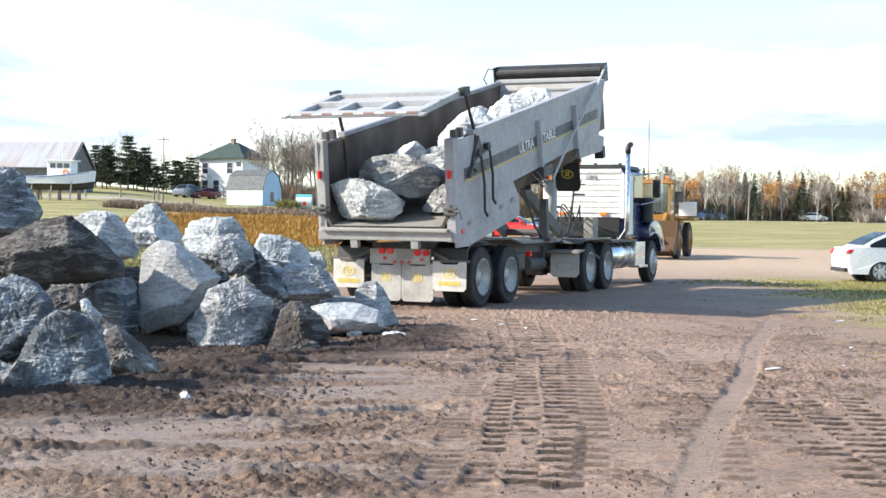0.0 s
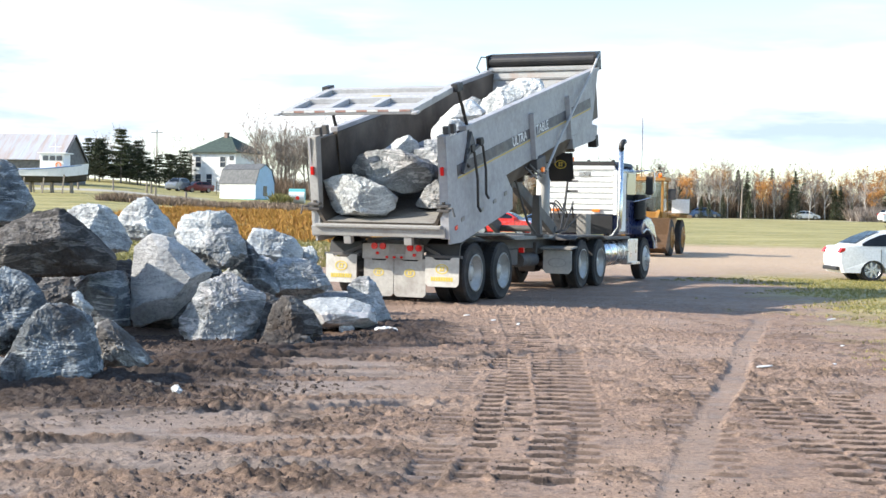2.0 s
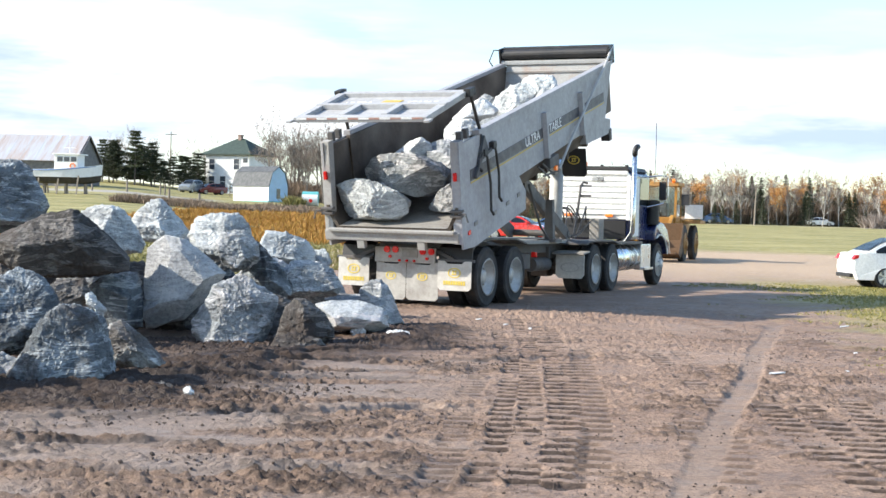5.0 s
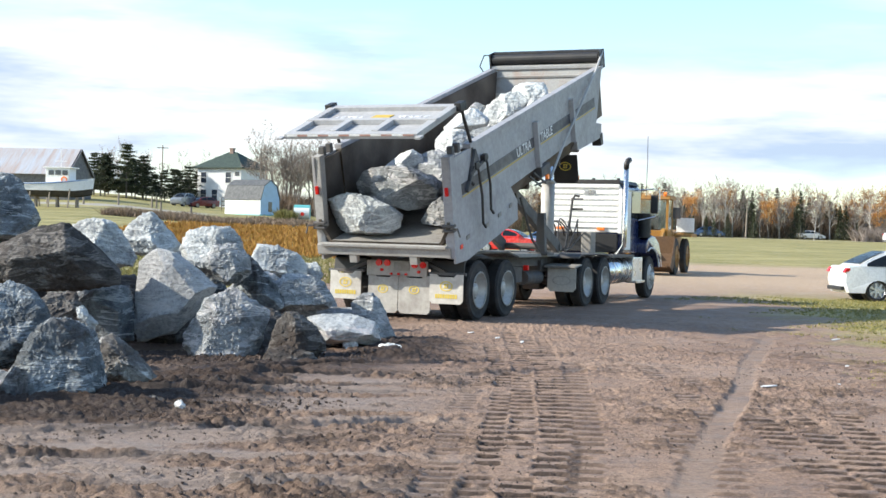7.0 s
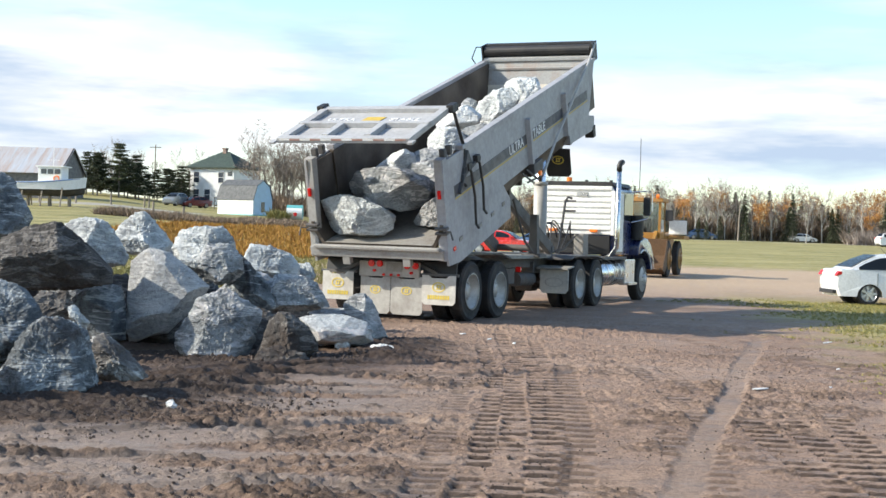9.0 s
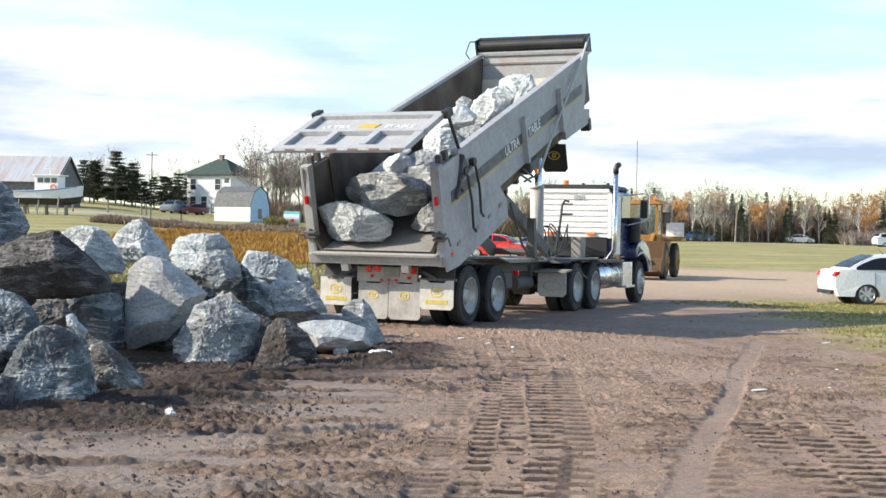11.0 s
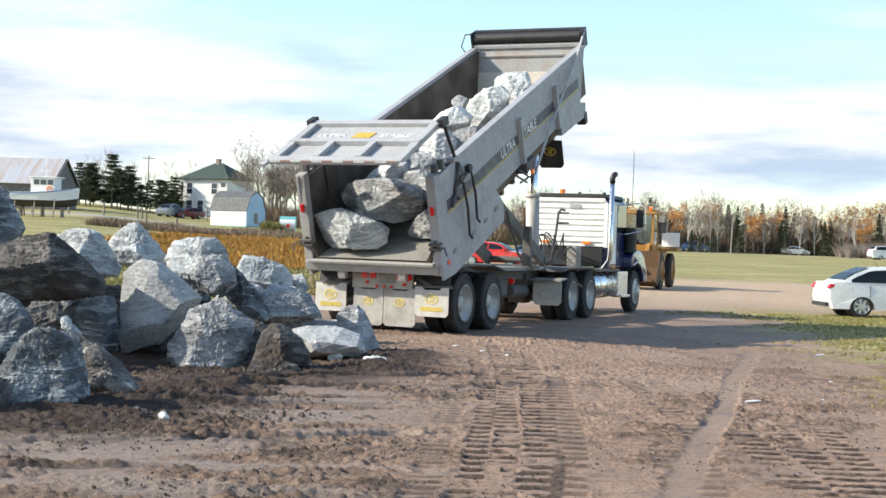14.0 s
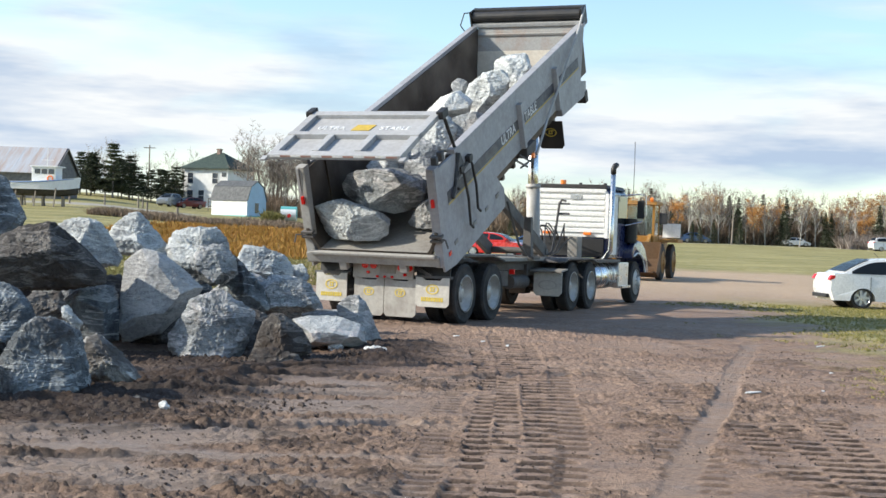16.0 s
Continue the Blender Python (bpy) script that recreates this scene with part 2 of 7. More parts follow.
def box(bm, x0, x1, y0, y1, z0, z1, bevel=0.0, m=None):
    r = bmesh.ops.create_cube(bm, size=1.0)
    vs = r["verts"]
    bmesh.ops.scale(bm, verts=vs, vec=(x1 - x0, y1 - y0, z1 - z0))
    bmesh.ops.translate(bm, verts=vs, vec=((x0 + x1) / 2, (y0 + y1) / 2, (z0 + z1) / 2))
    if bevel:
        es = list({e for v in vs for e in v.link_edges})
        vs = list({v for f in bmesh.ops.bevel(bm, geom=es, offset=bevel, segments=2, affect="EDGES", profile=0.7)["faces"] for v in f.verts} | {v for v in vs if v.is_valid})
    if m is not None:
        bmesh.ops.transform(bm, matrix=m, verts=vs)
    return bm


def beam(bm, p, q, w, hgt):
    """A square bar from p to q."""
    p, q = Vector(p), Vector(q)
    d = q - p
    m = Matrix.Translation((p + q) / 2) @ d.to_track_quat("Y", "Z").to_matrix().to_4x4()
    return box(bm, -w / 2, w / 2, -d.length / 2, d.length / 2, -hgt / 2, hgt / 2, min(w, hgt) * 0.12, m)


def rod(bm, p, q, r, seg=12, r2=None):
    p, q = Vector(p), Vector(q)
    d = q - p
    m = Matrix.Translation((p + q) / 2) @ d.to_track_quat("Z", "Y").to_matrix().to_4x4()
    bmesh.ops.create_cone(bm, cap_ends=True, segments=seg, radius1=r, radius2=r if r2 is None else r2, depth=d.length, matrix=m)
    return bm


def pipe(bm, pts, r, seg=8):
    """A round tube along points."""
    pts = [Vector(p) for p in pts]
    rings = []
    for i, p in enumerate(pts):
        d = (pts[min(i + 1, len(pts) - 1)] - pts[max(i - 1, 0)]).normalized()
        a = d.orthogonal().normalized() if not rings else (rings[-1][1] - d * d.dot(rings[-1][1])).normalized()
        c = d.cross(a)
        vs = [bm.verts.new(p + (a * math.cos(k * math.tau / seg) + c * math.sin(k * math.tau / seg)) * r) for k in range(seg)]
        rings.append((vs, a))
    for (u, _), (v, _) in zip(rings, rings[1:]):
        for k in range(seg):
            bm.faces.new((u[k], u[(k + 1) % seg], v[(k + 1) % seg], v[k]))
    bm.faces.new(rings[0][0][::-1])
    bm.faces.new(rings[-1][0])
    return bm


def slab(bm, profile, axis, lo, hi, bevel=0.0):
    """A flat profile of 2D points pushed along an axis (x: points are y, z; y: x, z; z: x, y)."""
    def at(p, d):
        return {"x": (d, p[0], p[1]), "y": (p[0], d, p[1]), "z": (p[0], p[1], d)}[axis]
    a = [bm.verts.new(at(p, lo)) for p in profile]
    b = [bm.verts.new(at(p, hi)) for p in profile]
    fs = [bm.faces.new(a), bm.faces.new(b)]
    k = len(profile)
    fs += [bm.faces.new((a[i], a[(i + 1) % k], b[(i + 1) % k], b[i])) for i in range(k)]
    if bevel:
        bmesh.ops.bevel(bm, geom=list({e for f in fs for e in f.edges}), offset=bevel, segments=2, affect="EDGES", profile=0.7)
    return bm


def lathe(bm, profile, m, seg=32):
    """Profile points (radius, height) turned round the local z, then placed by m."""
    rings = [[bm.verts.new(m @ Vector((r * math.cos(k * math.tau / seg), r * math.sin(k * math.tau / seg), z))) for k in range(seg)] for r, z in profile]
    for u, v in zip(rings, rings[1:]):
        for k in range(seg):
            bm.faces.new((u[k], u[(k + 1) % seg], v[(k + 1) % seg], v[k]))
    return bm


def words(name, body, size, m, material, parent):
    """Raised lettering with the built-in font, as a mesh part."""
    cu = bpy.data.curves.new(name, "FONT")
    cu.body, cu.size, cu.extrude = body, size, 0.004
    tmp = bpy.data.objects.new(name, cu)
    scene.collection.objects.link(tmp)
    me = bpy.data.meshes.new_from_object(tmp.evaluated_get(bpy.context.evaluated_depsgraph_get()))
    bpy.data.objects.remove(tmp)
    me.transform(m)
    me.materials.clear()
    me.materials.append(material)
    ob = new(name, me)
    ob.parent = parent
    return ob


# ---------------------------------------------------------------- ground
def value_noise(x, y, seed):
    xi, yi = np.floor(x).astype(np.int64), np.floor(y).astype(np.int64)
    fx, fy = x - xi, y - yi
    fx, fy = fx * fx * (3 - 2 * fx), fy * fy * (3 - 2 * fy)

    def hsh(a, b):
        v = (a * 374761393 + b * 668265263 + seed * 974634541) & 0xFFFFFFFF
        v = ((v ^ (v >> 13)) * 1274126177) & 0xFFFFFFFF
        return ((v ^ (v >> 16)) & 0xFFFF) / 65535.0
    return (hsh(xi, yi) * (1 - fx) + hsh(xi + 1, yi) * fx) * (1 - fy) + (hsh(xi, yi + 1) * (1 - fx) + hsh(xi + 1, yi + 1) * fx) * fy


def fbm(x, y, seed, octaves=4, gain=0.5):
    s, a, t = 0, 1.0, 0
    for i in range(octaves):
        s, t = s + a * value_noise(x * 2 ** i + 13.7 * i, y * 2 ** i + 7.3 * i, seed + i), t + a
        a *= gain
    return s / t


def land(x, y):
    """The large lie of the land: flat by the truck, rising gently far off, more so on the west."""
    az = np.asarray(x, float) / np.maximum(np.abs(y), 1.0)
    k = np.clip((0.0 - az) / 0.14, 0, 1)
    j = np.clip((-0.17 - az) / 0.1, 0, 1)
    k = 0.0128 + 0.0180 * k * k * (3 - 2 * k) + 0.010 * j * j * (3 - 2 * j)
    d = np.maximum(np.asarray(y, float) - 52, 0)
    dip = 0.14 * np.exp(-((np.asarray(x, float) - 12) / 4.5) ** 2 - ((np.asarray(y, float) - 40) / 6) ** 2)
    return k * d * d / (d + 12) * (1 / (1 + np.maximum(d - 160, 0) / 160)) - dip


# wheel tracks: centre line, width, depth, spacing of the lug prints (0: a smooth rut), lean of the lugs
TRACKS = [
    ([(0.83, 20.92), (0.81, 16.72), (0.68, 13.16), (0.54, 10.54), (0.35, 7.81)], 0.21, 0.036, 0.28, 0.1),
    ([(1.07, 20.43), (1.00, 15.40), (0.87, 11.94), (0.69, 9.49), (0.55, 7.83)], 0.19, 0.034, 0.27, -0.1),
    ([(1.26, 19.44), (1.18, 15.44), (0.96, 11.59), (0.81, 9.51), (0.66, 7.85)], 0.18, 0.030, 0.27, 0.1),
    ([(0.49, 19.20), (0.53, 14.68), (0.42, 11.86), (0.26, 9.42), (0.11, 7.78)], 0.18, 0.030, 0.27, 0.2),
    ([(1.42, 16.16), (1.15, 12.00), (0.96, 9.53), (0.80, 7.87)], 0.24, 0.02, 0.28, 0),
    ([(0.01, 19.06), (0.20, 15.85), (0.16, 13.05), (0.02, 10.45), (-0.13, 7.75)], 0.22, 0.016, 0.2, 0.2),
    ([(2.61, 11.72), (2.55, 10.44), (2.53, 9.53), (2.47, 8.08)], 0.27, 0.040, 0.25, 0.15),
    ([(2.97, 11.78), (2.89, 10.49), (2.84, 9.58), (2.76, 8.15)], 0.27, 0.040, 0.25, 0.15),
    ([(3.46, 12.06), (3.16, 10.13), (3.02, 8.94)], 0.24, 0.034, 0.25, 0.15),
    ([(2.25, 16.38), (2.28, 14.00), (2.25, 12.53), (2.18, 11.07)], 0.26, 0.024, 0.25, 0.3),
    ([(2.60, 16.47), (2.58, 14.06), (2.56, 12.27)], 0.2, 0.016, 0.18, 0.3),
    ([(1.80, 10.75), (1.64, 9.17), (1.48, 7.95)], 0.24, 0.018, 0.26, 0.1),
    ([(2.03, 10.21), (1.68, 7.98)], 0.22, 0.016, 0.26, 0.1),
    ([(-6, 12.6), (-2.8, 13.25), (-1.78, 13.85), (-0.66, 14.5), (0.2, 14.75), (1.5, 15.6)], 0.30, 0.035, 0.0, 0.0),
    ([(-6, 13.5), (-2.6, 14.0), (-1.6, 14.7), (-0.5, 15.4), (0.6, 16.4)], 0.22, 0.03, 0.0, 0.0),
    ([(-6, 11.6), (-2.6, 12.2), (-1.2, 12.7), (0.1, 13.1)], 0.26, 0.035, 0.0, 0.0),
    ([(-6, 12.2), (-2.2, 12.8), (-1.0, 13.3), (0.3, 13.8)], 0.18, 0.03, 0.0, 0.0),
    ([(-6, 9.2), (-3.2, 9.65), (-2.5, 9.95), (-1.5, 10.35), (-1.0, 10.5), (-0.3, 10.9)], 0.34, 0.035, 0.0, 0.0),
    ([(-6, 8.3), (-2.9, 8.7), (-1.9, 8.95), (-0.9, 9.0)], 0.22, 0.025, 0.0, 0.0),
    ([(-6, 7.3), (-2.8, 7.7), (-1.7, 7.9), (-0.6, 8.1)], 0.26, 0.025, 0.0, 0.0),
    ([(3.5, 22), (4.2, 18), (5.4, 16), (7, 14.8)], 0.3, 0.016, 0.2, -0.2),
]
DRAG = [(5.0, 21.7), (3.61, 16.7), (2.74, 13.1), (2.08, 10.8), (1.68, 9.2), (1.36, 7.9), (1.1, 6.5)]


def along(x, y, line):
    """Distance to a line (signed) and the length along it, for arrays of points."""
    best, dist, run, s0 = np.full(x.shape, 1e9), np.zeros(x.shape), np.zeros(x.shape), 0.0
    for (ax, ay), (bx, by) in zip(line, line[1:]):
        dx, dy = bx - ax, by - ay
        ln = math.hypot(dx, dy)
        t = np.clip(((x - ax) * dx + (y - ay) * dy) / ln ** 2, 0, 1)
        px, py = x - ax - t * dx, y - ay - t * dy
        d = np.hypot(px, py)
        near = d < best
        side = np.sign(dx * py - dy * px)
        best = np.where(near, d, best)
        dist = np.where(near, d * side, dist)
        run = np.where(near, s0 + t * ln, run)
        s0 += ln
    return dist, run


def smooth(a, b, v):
    t = np.clip((v - a) / (b - a), 0, 1)
    return t * t * (3 - 2 * t)


def mud_relief(x, y, marks=False):
    """Churned mud, with the tracks pressed into it, and a berm of earth below the boulders."""
    left = smooth(0.8, -1.0, x)
    near = smooth(30, 22, y) * smooth(9, 6, x)
    zone = 0.25 + 0.75 * smooth(0.44, 0.60, fbm(x * 0.7, y * 0.7, 21, 3))
    band = smooth(0.44, 0.56, fbm(x * 0.45 + y * 0.1, y * 2.3 - x * 0.25, 23, 3))
    zone = zone * (1 - left) + (0.12 + 0.88 * band) * left
    rough = fbm(x * 3.0, y * 4.6, 3, 6, 0.70) - 0.5
    crumb = smooth(0.50, 0.58, fbm(x * 6, y * 20, 31, 4, 0.7)) * fbm(x * 24, y * 32, 33, 2)
    z = rough * 0.026 * zone + crumb * (0.026 + 0.018 * left) * zone
    z = z + 0.030 * (fbm(x * 24, y * 34, 36, 2, 0.8) - 0.5) * (0.15 + zone)
    z = z + 0.022 * smooth(0.56, 0.64, fbm(x * 1.1, y * 1.5, 66, 4, 0.6)) * smooth(0.48, 0.60, fbm(x * 11, y * 22, 67, 3, 0.7))
    patch = smooth(0.50, 0.60, fbm(x * 0.9, y * 1.6, 101, 3)) * (0.35 + 0.65 * left)
    z = z + 0.019 * patch * smooth(0.48, 0.60, fbm(x * 20, y * 38, 103, 2, 0.65))
    z = z + 0.05 * left * (fbm(x * 0.5, y * 1.8, 8, 3) - 0.5)
    wet, damp_shade = np.zeros(x.shape), np.zeros(x.shape)
    for line, width, depth, pitch, lean in TRACKS:
        d, s = along(x, y, line)
        wob = 0.06 * (fbm(s * 0.8, s * 0 + 3, 55, 2) - 0.5)
        w = np.abs(d + wob) / (width / 2)
        inside = smooth(1.08, 0.86, w)
        wear = smooth(0.24, 0.38, fbm(x * 0.9 + line[0][0] * 7, y * 0.9, int(width * 100 + depth * 1000), 3))
        if pitch:
            z = z * (1 - 0.9 * inside * wear)
            bar = (s + lean * np.abs(d)) / pitch + line[0][0] * 3.7 + 0.4 * (fbm(x * 1.7, y * 1.7, 79, 2) - 0.5)
            dent = smooth(0.25, 0.19, np.abs((bar % 1.0) - 0.5)) * smooth(0.30, 0.46, fbm(x * 5, y * 5, 78, 2) + 0.12)
            z = z - depth * 0.8 * inside * wear * dent + depth * 0.35 * inside * wear * (1 - dent) * fbm(x * 12, y * 12, 75, 2)
            # wider than the dent, so its shaded wall is coloured dark with the damp
            print_ = smooth(0.33, 0.24, np.abs((bar % 1.0) - 0.5)) * smooth(0.30, 0.46, fbm(x * 5, y * 5, 78, 2) + 0.10)
            damp_shade = np.maximum(damp_shade, inside * wear * print_ * min(1.0, depth / 0.032))
        else:
            z = z * (1 - 0.88 * inside * wear) - depth * inside * wear
            z = z + depth * 0.8 * np.exp(-((w - 1.25) / 0.2) ** 2) * (0.1 + 1.2 * fbm(x * 9, y * 9, 77, 3)) * wear
            wet = np.maximum(wet, inside * wear)
    d, s = along(x, y, DRAG)
    flat = smooth(0.15, 0.09, np.abs(d) + 0.09 * (fbm(x * 3, y * 3, 91, 3) - 0.5))
    z = z * (1 - 0.93 * flat) - 0.012 * flat
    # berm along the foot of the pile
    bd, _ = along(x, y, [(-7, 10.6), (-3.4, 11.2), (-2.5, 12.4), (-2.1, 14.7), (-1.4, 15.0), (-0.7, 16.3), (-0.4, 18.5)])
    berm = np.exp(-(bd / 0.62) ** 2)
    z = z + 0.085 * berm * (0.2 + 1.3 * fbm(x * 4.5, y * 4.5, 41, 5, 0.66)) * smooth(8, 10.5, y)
    if marks:
        wet = np.maximum(wet, left * (1 - band) * 0.9 * smooth(16, 13, y))
        wet = wet * (1 - berm)
        churn = smooth(0.56, 0.64, fbm(x * 1.1, y * 1.5, 66, 4, 0.6)) * smooth(0.48, 0.56, fbm(x * 11, y * 22, 67, 3, 0.7))
        damp_shade = np.maximum(damp_shade, 0.55 * churn * smooth(22, 17, y))
        # last mark: dark wet earth, plus the pile's shade painted along its foot
        return z * near, wet * near, flat * near, np.clip(berm * 1.1 * smooth(1.0, -0.3, x) + 0.36 * left * band + 0.55 * smooth(-1.5, -2.7, x) * smooth(9.4, 10.6, y) + 0.95 * damp_shade * (1 - flat), 0, 1) * near
    return z * near


def axis_steps(spans):
    out = []
    for a, b, step in spans:
        out += list(np.arange(a, b - 1e-6, step))
    return np.array(out + [spans[-1][1]])


def ground_material():
    m, n, l, b = node_material("earth_and_grass", 0.9)
    co = coords(n)
    sep = n.new("ShaderNodeSeparateXYZ")
    l.new(co, sep.inputs[0])

    def calc(op, a, c, clamp=False):
        q = n.new("ShaderNodeMath")
        q.operation, q.use_clamp = op, clamp
        for i, v in ((0, a), (1, c)):
            if isinstance(v, (int, float)):
                q.inputs[i].default_value = v
            else:
                l.new(v, q.inputs[i])
        return q.outputs[0]
    fine, mid, big = noise_tex(n, l, co, 26, 10, 0.7), noise_tex(n, l, co, 2.3, 8, 0.65), noise_tex(n, l, co, 0.35, 6, 0.6)
    mud = ramp(n, [(0.34, (0.125, 0.080, 0.057)), (0.5, (0.245, 0.163, 0.118)), (0.66, (0.345, 0.243, 0.182))])
    l.new(mixed(n, l, 0.5, fine, mid), mud.inputs[0])
    dry = ramp(n, [(0.40, (0, 0, 0)), (0.62, (0.75,) * 3)])
    l.new(big, dry.inputs[0])
    earth = mixed(n, l, dry.outputs[0], mud.outputs[0], mixed(n, l, fine, (0.245, 0.165, 0.120), (0.43, 0.31, 0.235)))
    def mark(key):
        a = n.new("ShaderNodeAttribute")
        a.attribute_name = key
        return a.outputs["Fac"]
    speck = ramp(n, [(0.36, (0.66,) * 3), (0.50, (1.0,) * 3), (0.64, (1.25,) * 3)])
    l.new(noise_tex(n, l, co, 48, 8, 0.75), speck.inputs[0])
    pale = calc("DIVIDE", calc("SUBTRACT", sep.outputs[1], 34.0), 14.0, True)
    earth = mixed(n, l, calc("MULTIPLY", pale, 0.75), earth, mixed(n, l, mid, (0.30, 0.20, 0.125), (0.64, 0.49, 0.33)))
    earth = mixed(n, l, 1.0, earth, speck.outputs[0], "MULTIPLY")
    blot = ramp(n, [(0.38, (0.70,) * 3), (0.49, (1.04,) * 3), (0.61, (1.22,) * 3)])
    l.new(noise_tex(n, l, co, 8.0, 12, 0.76, 0.4), blot.inputs[0])
    earth = mixed(n, l, 0.85, earth, blot.outputs[0], "MULTIPLY")
    earth = mixed(n, l, calc("MULTIPLY", mark("wet"), 0.75), earth, mixed(n, l, fine, (0.19, 0.156, 0.136), (0.31, 0.260, 0.228)))
    earth = mixed(n, l, calc("MULTIPLY", mark("worn"), 0.3), earth, mixed(n, l, fine, (0.22, 0.165, 0.13), (0.32, 0.245, 0.195)))
    # near-black tone serves wet earth and painted shade alike
    earth = mixed(n, l, calc("MULTIPLY", mark("soil_shade"), 0.92), earth, mixed(n, l, fine, (0.013, 0.009, 0.007), (0.056, 0.037, 0.029)))
    lawn = ramp(n, [(0.37, (0.095, 0.108, 0.028)), (0.48, (0.23, 0.205, 0.068)), (0.59, (0.44, 0.365, 0.165))])
    stretch = n.new("ShaderNodeMapping")
    stretch.inputs["Scale"].default_value = (0.25, 1.0, 1.0)
    l.new(co, stretch.inputs[0])
    l.new(mixed(n, l, 0.5, noise_tex(n, l, stretch.outputs[0], 0.5, 9, 0.65), noise_tex(n, l, co, 9, 8, 0.75)), lawn.inputs[0])
    # bare earth round the truck, a worn track going east, grass beyond
    gx = calc("MULTIPLY", sep.outputs[0], 1.0)
    edge = calc("ADD", calc("MULTIPLY", calc("SUBTRACT", noise_tex(n, l, co, 0.45, 8, 0.65), 0.5), 8.0), calc("MULTIPLY", calc("SUBTRACT", mid, 0.5), 2.5))
    right = calc("ADD", calc("SUBTRACT", gx, calc("ADD", 3.7, calc("MULTIPLY", sep.outputs[1], 0.092))), edge)
    right = calc("DIVIDE", right, 2.0, True)
    right = calc("MULTIPLY", right, calc("DIVIDE", calc("SUBTRACT", 44.0, sep.outputs[1]), 7.0, True))
    far = calc("DIVIDE", calc("ADD", calc("SUBTRACT", sep.outputs[1], 69.0), calc("MULTIPLY", edge, 1.5)), 5.0, True)
    west = calc("DIVIDE", calc("ADD", calc("SUBTRACT", -4.0, calc("ADD", gx, calc("MULTIPLY", sep.outputs[1], 0.01))), calc("MULTIPLY", edge, 0.4)), 1.5, True)
    west = calc("MULTIPLY", west, calc("DIVIDE", calc("SUBTRACT", sep.outputs[1], 20.0), 3.0, True))
    grass = calc("MAXIMUM", calc("MAXIMUM", right, far), west)
    col = mixed(n, l, grass, earth, lawn.outputs[0])
    drive = calc("MULTIPLY", calc("DIVIDE", calc("SUBTRACT", 4.5, calc("ABSOLUTE", calc("SUBTRACT", sep.outputs[1], 146.0), 0.0)), 1.0, True), calc("DIVIDE", calc("SUBTRACT", -25.0, gx), 3.0, True))
    lane = calc("DIVIDE", calc("SUBTRACT", 2.2, calc("ABSOLUTE", calc("SUBTRACT", calc("ADD", sep.outputs[1], calc("MULTIPLY", gx, 0.12)), 193.5), 0.0)), 0.8, True)
    lane = calc("MULTIPLY", lane, calc("DIVIDE", calc("SUBTRACT", gx, 5.0), 3.0, True))
    col = mixed(n, l, calc("MULTIPLY", calc("MAXIMUM", drive, lane), 0.8), col, mixed(n, l, mid, (0.30, 0.275, 0.25), (0.46, 0.43, 0.39)))
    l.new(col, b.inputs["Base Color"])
    wet = ramp(n, [(0.42, (0.55,) * 3), (0.58, (0.95,) * 3)])
    l.new(mid, wet.inputs[0])
    l.new(wet.outputs[0], b.inputs["Roughness"])
    b.inputs["Specular IOR Level"].default_value = 0.3
    bump(n, l, b, mixed(n, l, 0.4, fine, noise_tex(n, l, co, 70, 6, 0.7)), 1.0, 0.028)
    return m


def build_ground():
    xs = axis_steps([(-1500, -300, 150), (-300, -60, 24), (-60, -14, 3), (-14, -7, 0.25), (-7, -4.6, 0.06), (-4.6, 4.4, 0.019), (4.4, 9, 0.05), (9, 16, 0.3), (16, 70, 3), (70, 300, 23), (300, 1500, 150)])
    ys = axis_steps([(-600, -60, 60), (-60, 0, 6), (0, 6.4, 0.4), (6.4, 12, 0.0165), (12, 15, 0.024), (15, 20, 0.04), (20, 30, 0.08), (30, 60, 0.5), (60, 120, 2.0), (120, 300, 6), (300, 2400, 150)])
    gx, gy = np.meshgrid(xs, ys)
    relief, wet, dry, dark = mud_relief(gx, gy, True)
    z = land(gx, gy) + relief
    far = smooth(28, 40, gy) * smooth(500, 200, gy)
    z = z + far * 0.05 * (fbm(gx * 0.4, gy * 0.4, 5, 4) - 0.5)
    co = np.stack([gx, gy, z], -1).reshape(-1, 3)
    nx, ny = len(xs), len(ys)
    i = (np.arange(ny - 1)[:, None] * nx + np.arange(nx - 1)[None, :]).reshape(-1)
    quads = np.stack([i, i + 1, i + 1 + nx, i + nx], -1)
    me = bpy.data.meshes.new("ground")
    me.vertices.add(len(co))
    me.vertices.foreach_set("co", co.reshape(-1))
    me.loops.add(quads.size)
    me.loops.foreach_set("vertex_index", quads.reshape(-1))
    me.polygons.add(len(quads))
    me.polygons.foreach_set("loop_start", np.arange(0, quads.size, 4))
    me.polygons.foreach_set("use_smooth", np.ones(len(quads), bool))
    me.update(calc_edges=True)
    for key, v in (("wet", wet), ("worn", dry), ("soil_shade", dark)):
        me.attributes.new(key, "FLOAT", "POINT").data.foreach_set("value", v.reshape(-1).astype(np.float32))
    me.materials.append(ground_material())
    ob = new("ground", me)
    return tagged(ob, "churned brown mud with tyre tracks, grassy field beyond", "ground", kind="structure")


build_ground()


# ---------------------------------------------------------------- boulders
def hull(points):
    """The convex outline of 2D points, counter-clockwise."""
    pts = sorted(set(points))

    def chain(seq):
        h = []
        for p in seq:
            while len(h) > 1 and (h[-1][0] - h[-2][0]) * (p[1] - h[-2][1]) <= (h[-1][1] - h[-2][1]) * (p[0] - h[-2][0]):
                h.pop()
            h.append(p)
        return h[:-1]
    return chain(pts) + chain(pts[::-1])


